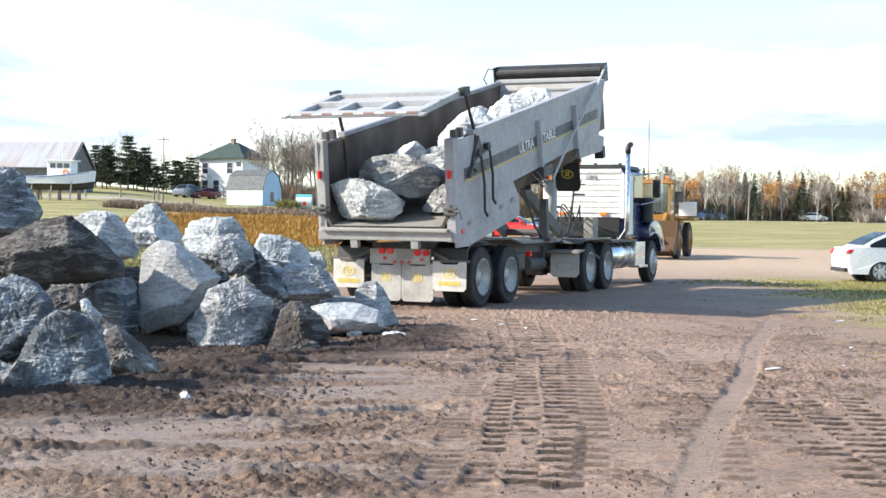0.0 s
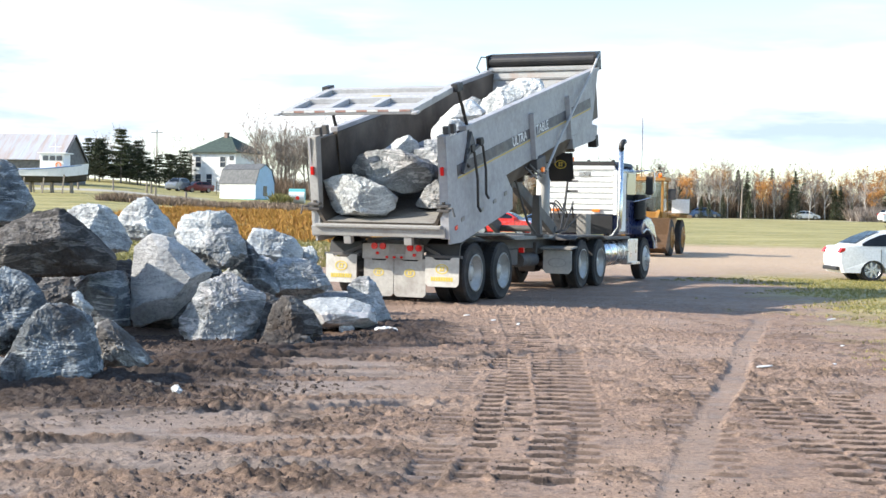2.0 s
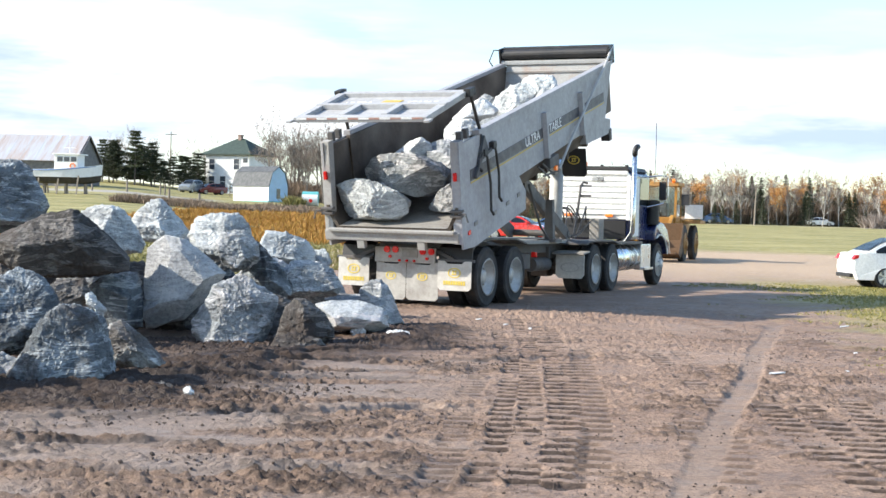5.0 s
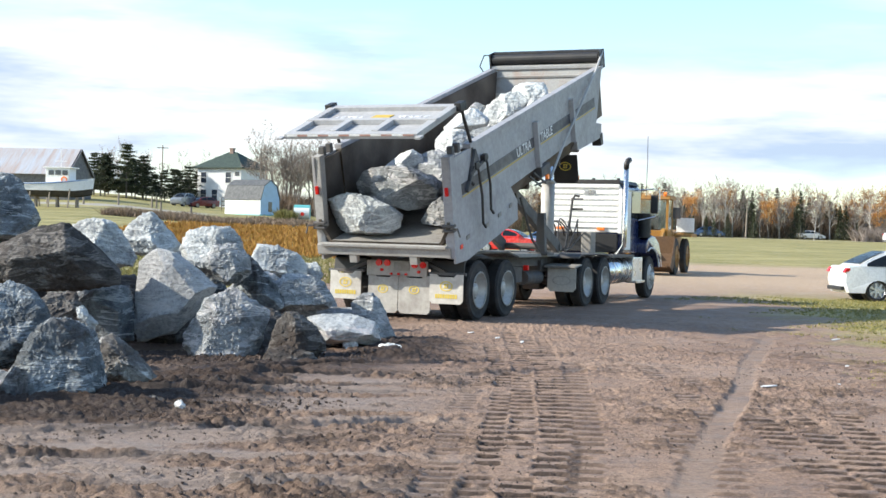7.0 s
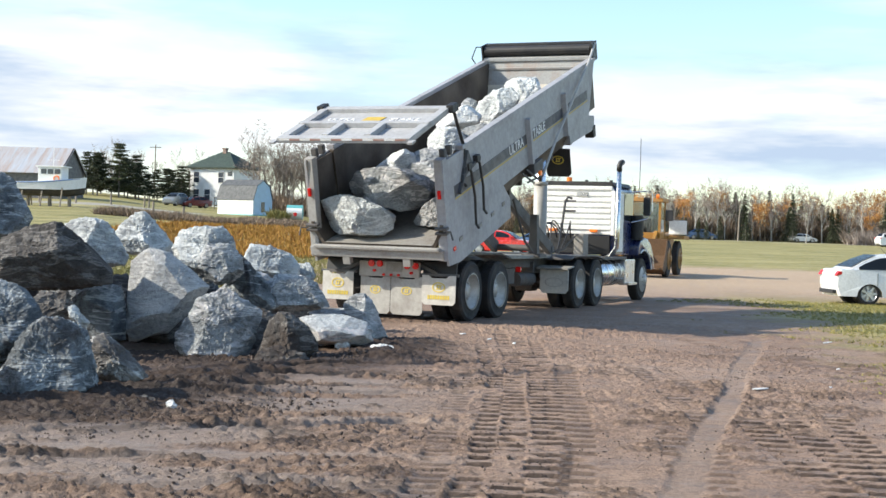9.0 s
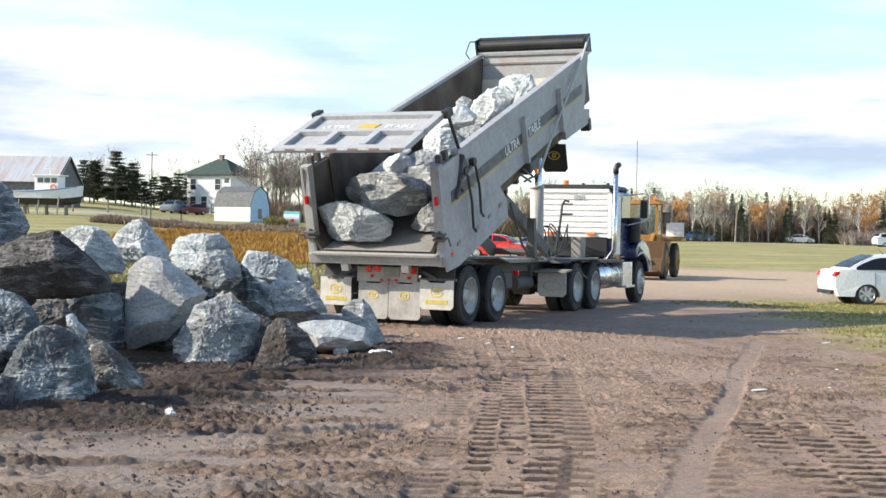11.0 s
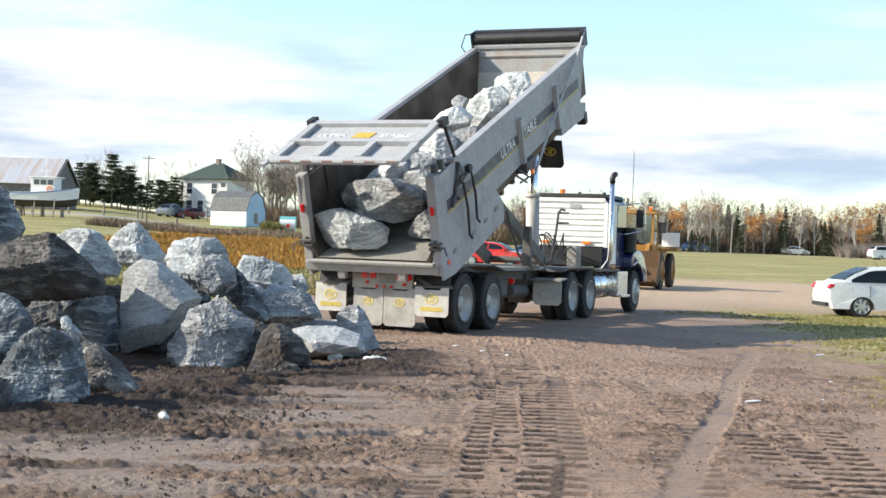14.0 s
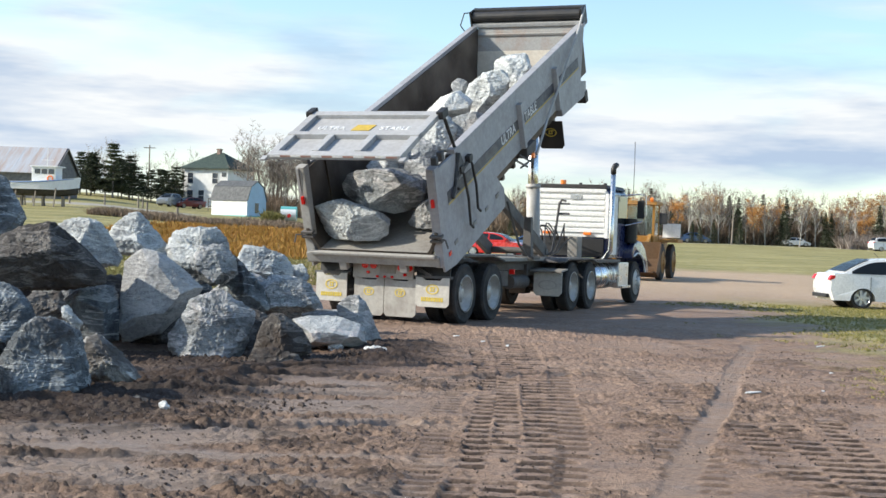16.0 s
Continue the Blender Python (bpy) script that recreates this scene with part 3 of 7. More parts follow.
def block_mesh(name, profile, depth, faces, seed, level=5, rough=1.0):
    """A quarried block: a ball cut by the planes of an upright outline and of its front faces
    (each: sideways and upward tilt, share of the depth), then chipped, split along its bedding and pitted."""
    rng = np.random.default_rng(seed)
    bm = bmesh.new()
    bmesh.ops.create_icosphere(bm, subdivisions=level, radius=1.0)
    d = np.array([v.co[:] for v in bm.verts])
    d /= np.linalg.norm(d, axis=1)[:, None]
    out = np.array(hull([tuple(p) for p in profile]), float)
    cx, cz = (out.min(axis=0) + out.max(axis=0)) / 2
    out = (out - (cx, cz)) * 1.03
    size = float(np.abs(out).max())
    nrm, off = [], []

    def cut(x, y, z, h):
        k = math.sqrt(x * x + y * y + z * z)
        nrm.append((x / k, y / k, z / k))
        off.append(max(h, 0.03) / k)
    for p, q in zip(out, np.roll(out, -1, axis=0)):
        e = q - p
        ln = math.hypot(*e)
        nx, nz = e[1] / ln, -e[0] / ln
        h = p[0] * nx + p[1] * nz
        cut(nx, -rng.uniform(0.08, 0.55), nz, h)
        cut(nx, rng.uniform(0.1, 0.5), nz, h)
    for tx, tz, k in faces:
        cut(tx, -1.0, tz, max(k * depth * math.sqrt(1 + tx * tx + tz * tz), 0.90 * float((out @ np.array([tx, tz])).max())))
    for _ in range(2):
        cut(rng.normal() * 0.4, -1.0, rng.normal() * 0.4, depth * rng.uniform(0.75, 0.95))
    cut(0.1, 1.0, 0.1, depth)
    nrm, off = np.array(nrm), np.array(off)
    dot = np.maximum(d @ nrm.T, 1e-4)
    ratio = off / dot
    rad = ratio.min(axis=1)
    face = nrm[ratio.argmin(axis=1)]
    # chips knocked off faces and edges
    full = rad.copy()
    for _ in range(int(90 * rough)):
        at = int(rng.integers(len(d)))
        w = face[at] + rng.normal(size=3) * rng.uniform(0.15, 0.55)
        w = w / np.linalg.norm(w)
        lim = float((d[at] * rad[at]) @ w) - rng.uniform(-0.01, 0.022) * size
        if lim > 0.1 * size:
            rad = np.minimum(rad, np.maximum(lim / np.maximum(d @ w, 1e-4), full * rng.uniform(0.90, 0.97)))
    p = d * rad[:, None]
    big = np.array([noise.fractal(Vector(q) * 3.2 + Vector((seed * 3.1, 0, 0)), 0.9, 2.1, 4) for q in p])
    fine = np.array([noise.fractal(Vector(q) * 13.0 + Vector((0, seed * 2.3, 0)), 0.6, 2.1, 4) for q in p])
    bed_n = rng.normal(size=3) + np.array([0.5, 0.0, 1.0])
    bed_n /= np.linalg.norm(bed_n)
    layer = (p @ bed_n) * 8 + big * 1.0 + fine * 0.5
    step = layer - np.floor(layer)
    ridge = 1 - np.minimum(np.abs(big) * 2.6, 1)
    p += d * (rough * (0.016 * big + 0.013 * fine + 0.016 * (step ** 5 - 0.17) - 0.008 * ridge ** 6))[:, None]
    me = bpy.data.meshes.new(name)
    for v, q in zip(bm.verts, p):
        v.co = q
    bm.to_mesh(me)
    bm.free()
    return me, cx, cz


def boulder(y, profile, depth, faces, seed, material, label, level=5, rough=1.0, group="boulder pile"):
    me, cx, cz = block_mesh("boulder", profile, depth, faces, seed, level, rough)
    me.materials.append(material)
    ob = new("boulder", me)
    ob.matrix_world = pose(cx, y, cz)
    return tagged(ob, label, "boulder", group)


def lump(seed, sx, sz, k=9):
    """An uneven outline for blocks of which little shows."""
    rng = random.Random(seed)
    return [(sx * rng.uniform(0.82, 1.0) * math.cos(a), sz * rng.uniform(0.82, 1.0) * math.sin(a)) for a in (i * math.tau / k for i in range(k))]


boulder(11.75, [(-3.80, 0.30), (-3.71, 0.47), (-3.58, 0.65), (-3.46, 0.72), (-3.28, 0.72), (-3.15, 0.64), (-3.09, 0.36), (-2.97, 0.03), (-3.02, -0.05), (-3.85, -0.07), (-3.96, 0.05)],
        0.5, [(0.12, 0.3, 0.55), (-0.75, 0.25, 0.62), (0.55, 0.55, 0.7)], 70, M_rock_blue, "blue-grey boulder stained with brown earth, on mud", level=6, rough=1.0)
boulder(12.5, [(-3.31, 0.31), (-3.26, 0.50), (-3.16, 0.53), (-3.03, 0.39), (-2.82, 0.24), (-2.70, 0.09), (-2.90, 0.04), (-3.24, 0.07)],
        0.24, [(0.3, 0.9, 0.5), (-0.4, 0.3, 0.7)], 71, M_rock_flaky, "flaky white rock lying on dark earth", level=5, rough=1.6)
boulder(13.95, [(-4.91, 0.75), (-4.56, 0.95), (-4.34, 0.88), (-4.11, 0.63), (-4.06, 0.45), (-4.19, 0.25), (-4.43, 0.04), (-4.77, -0.06), (-5.07, 0.28)],
        0.5, [(0.15, 0.5, 0.5), (0.7, 0.2, 0.7)], 72, M_rock_blue, "blue-grey boulder with white streaks in the pile", level=6, rough=1.0)
boulder(16.6, [(-3.92, 1.12), (-3.64, 1.27), (-3.38, 1.21), (-2.85, 0.79), (-3.05, 0.53), (-3.38, 0.17), (-3.86, 0.07), (-3.92, 0.51)],
        0.55, [(-0.12, 0.16, 0.5), (0.55, 0.75, 0.66), (0.0, -0.75, 0.7)], 73, M_rock_slab, "smooth-faced grey block tilted on the pile", level=6, rough=0.22)
boulder(15.95, [(-3.21, 0.22), (-3.06, 0.45), (-2.92, 0.69), (-2.69, 0.81), (-2.55, 0.83), (-2.39, 0.72), (-2.11, 0.56), (-2.18, 0.20), (-2.28, -0.03), (-2.69, -0.11), (-3.03, -0.09), (-3.19, 0.06)],
        0.48, [(0.05, 0.1, 0.62), (-0.7, 0.3, 0.66), (0.2, 0.9, 0.7), (0.8, 0.1, 0.75)], 74, M_rock, "rounded grey boulder with a pale edge, on mud", level=6, rough=1.0)
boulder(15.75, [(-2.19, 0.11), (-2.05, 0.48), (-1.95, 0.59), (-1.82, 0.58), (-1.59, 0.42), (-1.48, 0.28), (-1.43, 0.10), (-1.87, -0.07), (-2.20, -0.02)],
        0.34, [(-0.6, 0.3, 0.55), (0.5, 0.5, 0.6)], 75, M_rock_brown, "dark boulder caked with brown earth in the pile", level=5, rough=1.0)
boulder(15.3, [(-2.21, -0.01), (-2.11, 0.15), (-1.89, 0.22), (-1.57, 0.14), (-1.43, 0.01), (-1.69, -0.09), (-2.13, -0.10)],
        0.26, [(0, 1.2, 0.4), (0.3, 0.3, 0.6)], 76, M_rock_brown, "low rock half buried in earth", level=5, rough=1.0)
boulder(17.3, [(-1.91, 0.41), (-1.64, 0.47), (-1.27, 0.47), (-0.98, 0.36), (-0.89, 0.12), (-1.06, 0.04), (-1.63, 0.05), (-1.79, 0.17)],
        0.62, [(0.05, 2.6, 0.24), (0, 0.0, 0.75)], 77, M_rock_chalk, "flat pale slab lying at the pile's end", level=6, rough=0.35)
boulder(18.9, [(-1.97, 0.37), (-1.80, 0.45), (-1.17, 0.45), (-0.98, 0.35), (-1.09, 0.25), (-1.91, 0.26)],
        0.5, [(0, 1.6, 0.4)], 78, M_rock, "flat grey slab under the boulders", level=5, rough=0.6)
boulder(18.6, [(-1.46, 0.52), (-1.30, 0.67), (-1.12, 0.70), (-0.99, 0.55), (-0.87, 0.28), (-0.76, 0.05), (-0.93, -0.02), (-1.22, 0.16), (-1.41, 0.39)],
        0.3, [(-0.5, 0.3, 0.6), (0.7, 0.4, 0.6)], 79, M_rock, "upright grey stone behind the slab", level=5, rough=1.0)
boulder(18.35, [(-2.52, 0.75), (-2.29, 0.92), (-1.91, 0.91), (-1.74, 0.81), (-1.58, 0.55), (-1.65, 0.43), (-2.27, 0.36), (-2.49, 0.41)],
        0.48, [(0.1, 0.25, 0.55), (0.3, 1.0, 0.55)], 80, M_rock, "grey quarried boulder with pale veins in the pile", level=6, rough=1.0)
boulder(20.2, [(-3.07, 1.08), (-2.96, 1.30), (-2.61, 1.27), (-2.31, 1.15), (-2.18, 0.97), (-2.16, 0.73), (-2.43, 0.68), (-2.93, 0.75)],
        0.42, [(0.1, 0.5, 0.5), (0.7, 0.4, 0.6)], 81, M_rock_pale, "pale grey jagged boulder on the pile", level=5, rough=1.0)
boulder(18.2, [(-3.72, 1.20), (-3.62, 1.45), (-3.37, 1.53), (-3.00, 1.54), (-2.85, 1.39), (-2.80, 1.09), (-3.02, 0.82), (-3.47, 0.89), (-3.68, 1.06)],
        0.46, [(-0.3, 0.6, 0.5), (0.5, 0.5, 0.6)], 82, M_rock_pale, "pale grey jagged boulder on the pile", level=6, rough=1.0)
boulder(17.55, [(-3.20, 1.13), (-3.14, 1.31), (-2.83, 1.33), (-2.65, 1.14), (-2.59, 0.93), (-2.78, 0.76), (-2.98, 0.75), (-3.13, 0.89)],
        0.36, [(-0.2, 0.15, 0.55), (0.6, 0.4, 0.6)], 83, M_rock, "grey quarried boulder with pale veins in the pile", level=6, rough=1.1)
boulder(17.95, [(-2.87, 1.13), (-2.75, 1.21), (-2.52, 0.93), (-2.32, 0.77), (-2.21, 0.44), (-2.37, 0.36), (-2.71, 0.54), (-2.94, 0.72)],
        0.36, [(-0.6, 0.2, 0.5), (0.8, 0.5, 0.5)], 84, M_rock_blue, "dark angular boulder wedged in the pile", level=5, rough=0.9)
boulder(19.7, [(-4.84, 1.39), (-4.77, 1.54), (-4.55, 1.69), (-4.38, 1.71), (-4.20, 1.55), (-3.94, 1.22), (-4.00, 1.03), (-4.70, 1.04)],
        0.42, [(-0.3, 0.5, 0.5), (0.6, 0.6, 0.5)], 85, M_rock_pale, "pale grey jagged boulder on the pile", level=5, rough=1.1)
boulder(18.2, [(-5.19, 1.51), (-4.99, 1.60), (-4.72, 1.61), (-4.54, 1.54), (-4.34, 1.24), (-4.23, 1.08), (-4.27, 0.93), (-4.60, 0.89), (-5.02, 1.22)],
        0.46, [(-0.5, 0.7, 0.45), (0.9, 0.3, 0.55)], 86, M_rock_pale, "pale grey split boulder on the pile", level=6, rough=1.0)
boulder(15.9, [(-5.54, 1.17), (-5.08, 1.28), (-4.85, 1.50), (-4.56, 1.55), (-4.44, 1.47), (-4.22, 1.20), (-3.85, 0.91), (-3.85, 0.78), (-4.21, 0.70), (-4.80, 0.67), (-5.20, 0.70), (-5.60, 0.90)],
        0.62, [(-0.15, 0.9, 0.52), (0.1, -0.55, 0.55), (0.8, 0.2, 0.7)], 87, M_rock_brown, "dark overhanging boulder caked with brown earth", level=6, rough=1.0)
boulder(16.9, [(-6.38, 1.41), (-5.97, 2.12), (-5.55, 2.15), (-5.41, 2.07), (-5.14, 1.62), (-5.18, 1.46), (-5.33, 1.19), (-5.81, 1.15), (-6.24, 1.24)],
        0.6, [(0.4, 0.4, 0.55), (-0.3, 0.3, 0.6)], 88, M_rock_blue, "tall blue-grey boulder with white streaks in the pile", level=6, rough=1.0)
# dark blue stone holds the pile's shade in its colour
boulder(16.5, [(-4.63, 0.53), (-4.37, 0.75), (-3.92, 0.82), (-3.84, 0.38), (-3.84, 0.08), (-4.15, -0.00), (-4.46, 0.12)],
        0.4, [(-0.3, -0.2, 0.55), (0.2, 1.0, 0.55)], 89, M_rock_blue, "boulder coloured dark for the pile's shade", level=5, rough=0.8)
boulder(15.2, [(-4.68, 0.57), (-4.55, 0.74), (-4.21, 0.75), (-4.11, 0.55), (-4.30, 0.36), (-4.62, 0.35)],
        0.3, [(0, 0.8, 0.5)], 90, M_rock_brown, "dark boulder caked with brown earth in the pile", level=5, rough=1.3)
boulder(13.6, [(-3.78, 0.67), (-3.72, 0.72), (-3.56, 0.53), (-3.57, 0.43), (-3.74, 0.54)],
        0.14, [(0.2, 0.5, 0.5)], 91, M_rock_pale, "thin pale stone leaning on the pile", level=5, rough=1.0)
boulder(20.6, [(-2.26, 1.00), (-2.10, 1.02), (-1.98, 0.80), (-2.09, 0.63), (-2.24, 0.69)],
        0.2, [(0, 0.6, 0.5)], 92, M_rock_pale, "small pale stone at the pile's edge", level=5, rough=1.0)
# half hidden blocks that carry the pile, and its end beyond the view
# the dark ones low down carry the black of the gaps in their colour
for x, y, z, sx, sy, sz, seed, mat, lab in (
        (-4.15, 12.2, 0.06, 0.24, 0.22, 0.20, 29, M_rock, "small grey boulder in the pile"),
        (-1.28, 17.05, 0.07, 0.12, 0.11, 0.09, 32, M_rock_white, "small white stone on dark earth"),
        (-0.80, 16.95, 0.06, 0.22, 0.13, 0.08, 33, M_rock_white, "flat white stone on dark earth"),
        (-2.22, 11.15, 0.05, 0.052, 0.05, 0.045, 42, M_rock_white, "fist-sized white stone lying in mud"),
        (-2.55, 11.60, 0.03, 0.13, 0.12, 0.05, 45, M_rock_brown, "flat dark stone lying in mud"),
        (-2.75, 19.30, 0.45, 0.58, 0.50, 0.50, 35, M_rock, "grey boulder low in the pile"),
        (-4.20, 20.10, 0.60, 0.62, 0.50, 0.62, 36, M_rock, "grey boulder low in the pile"),
        (-3.60, 18.60, 0.50, 0.62, 0.50, 0.58, 37, M_rock_blue, "dark boulder filling a shaded gap in the pile"),
        (-5.30, 18.70, 0.65, 0.80, 0.60, 0.70, 38, M_rock, "grey boulder low in the pile"),
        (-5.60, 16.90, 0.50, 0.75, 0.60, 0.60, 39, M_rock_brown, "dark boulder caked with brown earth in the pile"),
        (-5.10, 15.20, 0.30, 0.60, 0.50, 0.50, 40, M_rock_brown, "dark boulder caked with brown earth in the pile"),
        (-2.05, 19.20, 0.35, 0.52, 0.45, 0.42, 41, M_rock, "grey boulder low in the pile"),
        (-4.20, 17.60, 0.42, 0.55, 0.40, 0.58, 49, M_rock_brown, "dark boulder filling a shaded gap in the pile"),
        (-3.75, 17.40, 0.22, 0.62, 0.45, 0.42, 43, M_rock_brown, "dark boulder filling a shaded gap in the pile"),
        (-2.45, 17.20, 0.22, 0.48, 0.42, 0.40, 44, M_rock_brown, "dark boulder filling a shaded gap in the pile"),
        (-4.75, 11.10, 0.45, 0.60, 0.55, 0.62, 46, M_rock, "grey boulder at the pile's near end"),
        (-5.45, 10.30, 0.40, 0.62, 0.60, 0.58, 47, M_rock, "grey boulder at the pile's near end"),
        (-5.35, 12.60, 0.60, 0.70, 0.60, 0.85, 48, M_rock_pale, "pale boulder at the pile's near end")):
    boulder(y, [(x + a, z + c) for a, c in lump(seed, sx, sz)], sy, [(-0.4, 0.4, 0.8), (0.4, 0.7, 0.8)], seed, mat, lab, 4 if sx < 0.3 else 5)

# ---------------------------------------------------------------- dump trailer
TRAILER = pose(-0.705, 24.261, 0, 0, 0, -23.426)
TRACTOR = pose(-0.705 + 6.6 * (math.sin(radians(23.426)) - math.sin(radians(22.29))), 24.261 + 6.6 * (math.cos(radians(23.426)) - math.cos(radians(22.29))), 0, 0, 0, -22.29)
HINGE_Y, HINGE_Z = -0.503, 1.937
BED_ANGLES = ((0, 12.21), (0.5, 12.55), (1, 12.92), (1.5, 13.24), (2, 13.56), (2.5, 13.88), (3, 14.18), (3.5, 14.47), (4, 14.78), (6.5, 16.60), (7, 16.97), (7.5, 17.38),
              (8, 17.79), (8.5, 18.20), (9, 18.67), (11.5, 20.80), (12, 21.25), (12.5, 21.64), (13, 22.08), (13.5, 22.53), (14, 23.04), (14.5, 23.55), (15, 24.08), (15.5, 24.52), (16, 25.15))
R_TYRE = 0.52


def bed_pose(deg):
    return pose(0, HINGE_Y, HINGE_Z, deg, 0, 0)


TYRE_PROFILE = [(0.31, 0.0), (0.34, 0.012), (0.42, 0.02), (0.48, 0.012), (0.505, 0.03), (0.52, 0.05), (0.52, 0.23), (0.505, 0.25), (0.48, 0.268), (0.42, 0.26), (0.34, 0.268), (0.31, 0.28)]


def wheel(parent, x, y, side, dual=True, radius=R_TYRE, name="wheel", metal=None, look_="dusty alloy wheel"):
    """A road wheel under a vehicle: rim, tyre, nuts. side: +1 for the vehicle's right."""
    k = radius / R_TYRE
    turn = Matrix.Rotation(math.pi / 2 * side, 4, "Y")
    bm = bmesh.new()
    # deep dish rim
    dish = [(0.30, -0.005), (0.315, -0.01), (0.325, 0.0), (0.31, -0.03), (0.285, -0.035), (0.275, -0.14), (0.20, -0.155), (0.13, -0.14), (0.12, -0.09), (0.07, -0.07), (0.0001, -0.07)]
    if not dual:
        dish = [(0.30, -0.005), (0.315, -0.01), (0.325, 0.0), (0.31, -0.03), (0.285, -0.03), (0.25, -0.01), (0.17, 0.03), (0.13, 0.035), (0.12, 0.07), (0.07, 0.09), (0.0001, 0.09)]
    lathe(bm, [(r * k, z) for r, z in dish], Matrix.Translation((x, y, radius)) @ turn, 32)
    for i in range(10):
        a = i * math.tau / 10
        zz = -0.15 if dual else 0.03
        p = Matrix.Translation((x, y, radius)) @ turn @ Vector((0.17 * k * math.cos(a), 0.17 * k * math.sin(a), zz))
        rod(bm, p, p + Vector((0.04 * side, 0, 0)), 0.017, 6)
    rim = part(name, bm, metal or M_rim, parent, look_, True)
    for j in range(2 if dual else 1):
        bm = bmesh.new()
        xo = x - side * (0.285 + 0.33 * j)
        lathe(bm, [(r * k, z) for r, z in TYRE_PROFILE], Matrix.Translation((xo, y, radius)) @ turn, 40)
        for i in range(40):  # shoulder lugs
            a = i * math.tau / 40
            for s0, s1 in ((0.04, 0.11), (0.17, 0.24)):
                m = Matrix.Translation((xo, y, radius)) @ turn @ Matrix.Rotation(a, 4, "Z") @ Matrix.Translation((radius, 0, (s0 + s1) / 2))
                box(bm, -0.012, 0.006, -0.022, 0.022, -(s1 - s0) / 2, (s1 - s0) / 2, 0, m)
        part("tyre", bm, M_tyre, rim, "black rubber tyre with dried mud", False)
    return rim


trailer = thing("dump_trailer", TRAILER, "grey steel dump trailer with its bed raised, on mud", "dump trailer")

# chassis
bm = bmesh.new()
for x in (-0.45, 0.45):
    box(bm, x - 0.06, x + 0.06, -0.75, 7.1, 0.86, 1.10, 0.01)
for y in (-0.7, 0.66, 2.2, 3.6, 5.2, 6.6):
    box(bm, -0.40, 0.40, y - 0.05, y + 0.05, 0.90, 1.06, 0.01)
part("chassis", bm, M_frame, trailer, "dark muddy steel chassis")
bm = bmesh.new()
box(bm, -0.95, 0.95, 2.3, 4.3, 1.06, 1.13, 0.012)
box(bm, -0.75, 0.75, 4.3, 6.2, 1.06, 1.12, 0.012)
part("deck", bm, M_dustframe, trailer, "pale dusty steel deck plate")
for y in (0.0, 1.319):
    bm = bmesh.new()
    rod(bm, (-1.0, y, R_TYRE), (1.0, y, R_TYRE), 0.075, 14)
    for x in (-0.5, 0.5):
        box(bm, x - 0.07, x + 0.07, y - 0.55, y + 0.55, 0.62, 0.74, 0.02)
        box(bm, x - 0.09, x + 0.09, y - 0.12, y + 0.12, 0.45, 0.88, 0.02)
    part("axle", bm, M_frame, trailer)
    for s in (1, -1):
        wheel(trailer, s * 1.24, y, s)
# front suspension boxes, gladhand lamps
bm = bmesh.new()
for x in (-0.5, 0.5):
    box(bm, x - 0.15, x + 0.15, 2.6, 3.6, 0.55, 0.86, 0.02)
    rod(bm, (x, 4.0, 0.62), (x, 4.9, 0.62), 0.14, 16)
part("air_tank", bm, M_frame, trailer, "dark air tanks under the deck")
bm = bmesh.new()
box(bm, 0.78, 0.88, 3.3, 3.36, 0.80, 0.90, 0.01)
part("side_marker", bm, M_red, trailer, "red marker lamp")
bm = bmesh.new()
box(bm, 0.80, 1.0, 2.2, 2.26, 0.60, 0.82, 0.01)
part("hanger_plate", bm, M_white, trailer, "small white plate")

# rear lamp panel and rubber flaps
bm = bmesh.new()
box(bm, -0.54, 0.60, -0.86, -0.80, 0.74, 1.0, 0.01)
rear_panel = part("rear_panel", bm, M_flap_dark, trailer, "dusty panel that carries the tail lamps")
for x, z, r in ((-0.30, 0.96, 0.055), (-0.14, 0.96, 0.055), (0.38, 0.94, 0.055), (0.54, 0.94, 0.055), (-0.24, 0.84, 0.025), (0.46, 0.82, 0.025), (-0.06, 0.775, 0.02), (0.08, 0.775, 0.02), (0.22, 0.775, 0.02)):
    bm = bmesh.new()
    rod(bm, (x, -0.90, z), (x, -0.85, z), r, 18)
    rod(bm, (x, -0.91, z), (x, -0.90, z), r * 0.45, 14)
    part("tail_lamp", bm, M_red, rear_panel, "round red tail lamp")
bm = bmesh.new()
box(bm, -0.02, 0.28, -0.872, -0.862, 0.83, 0.98, 0.004)
part("number_plate", bm, M_dustframe, rear_panel, "dirty number plate, unreadable")


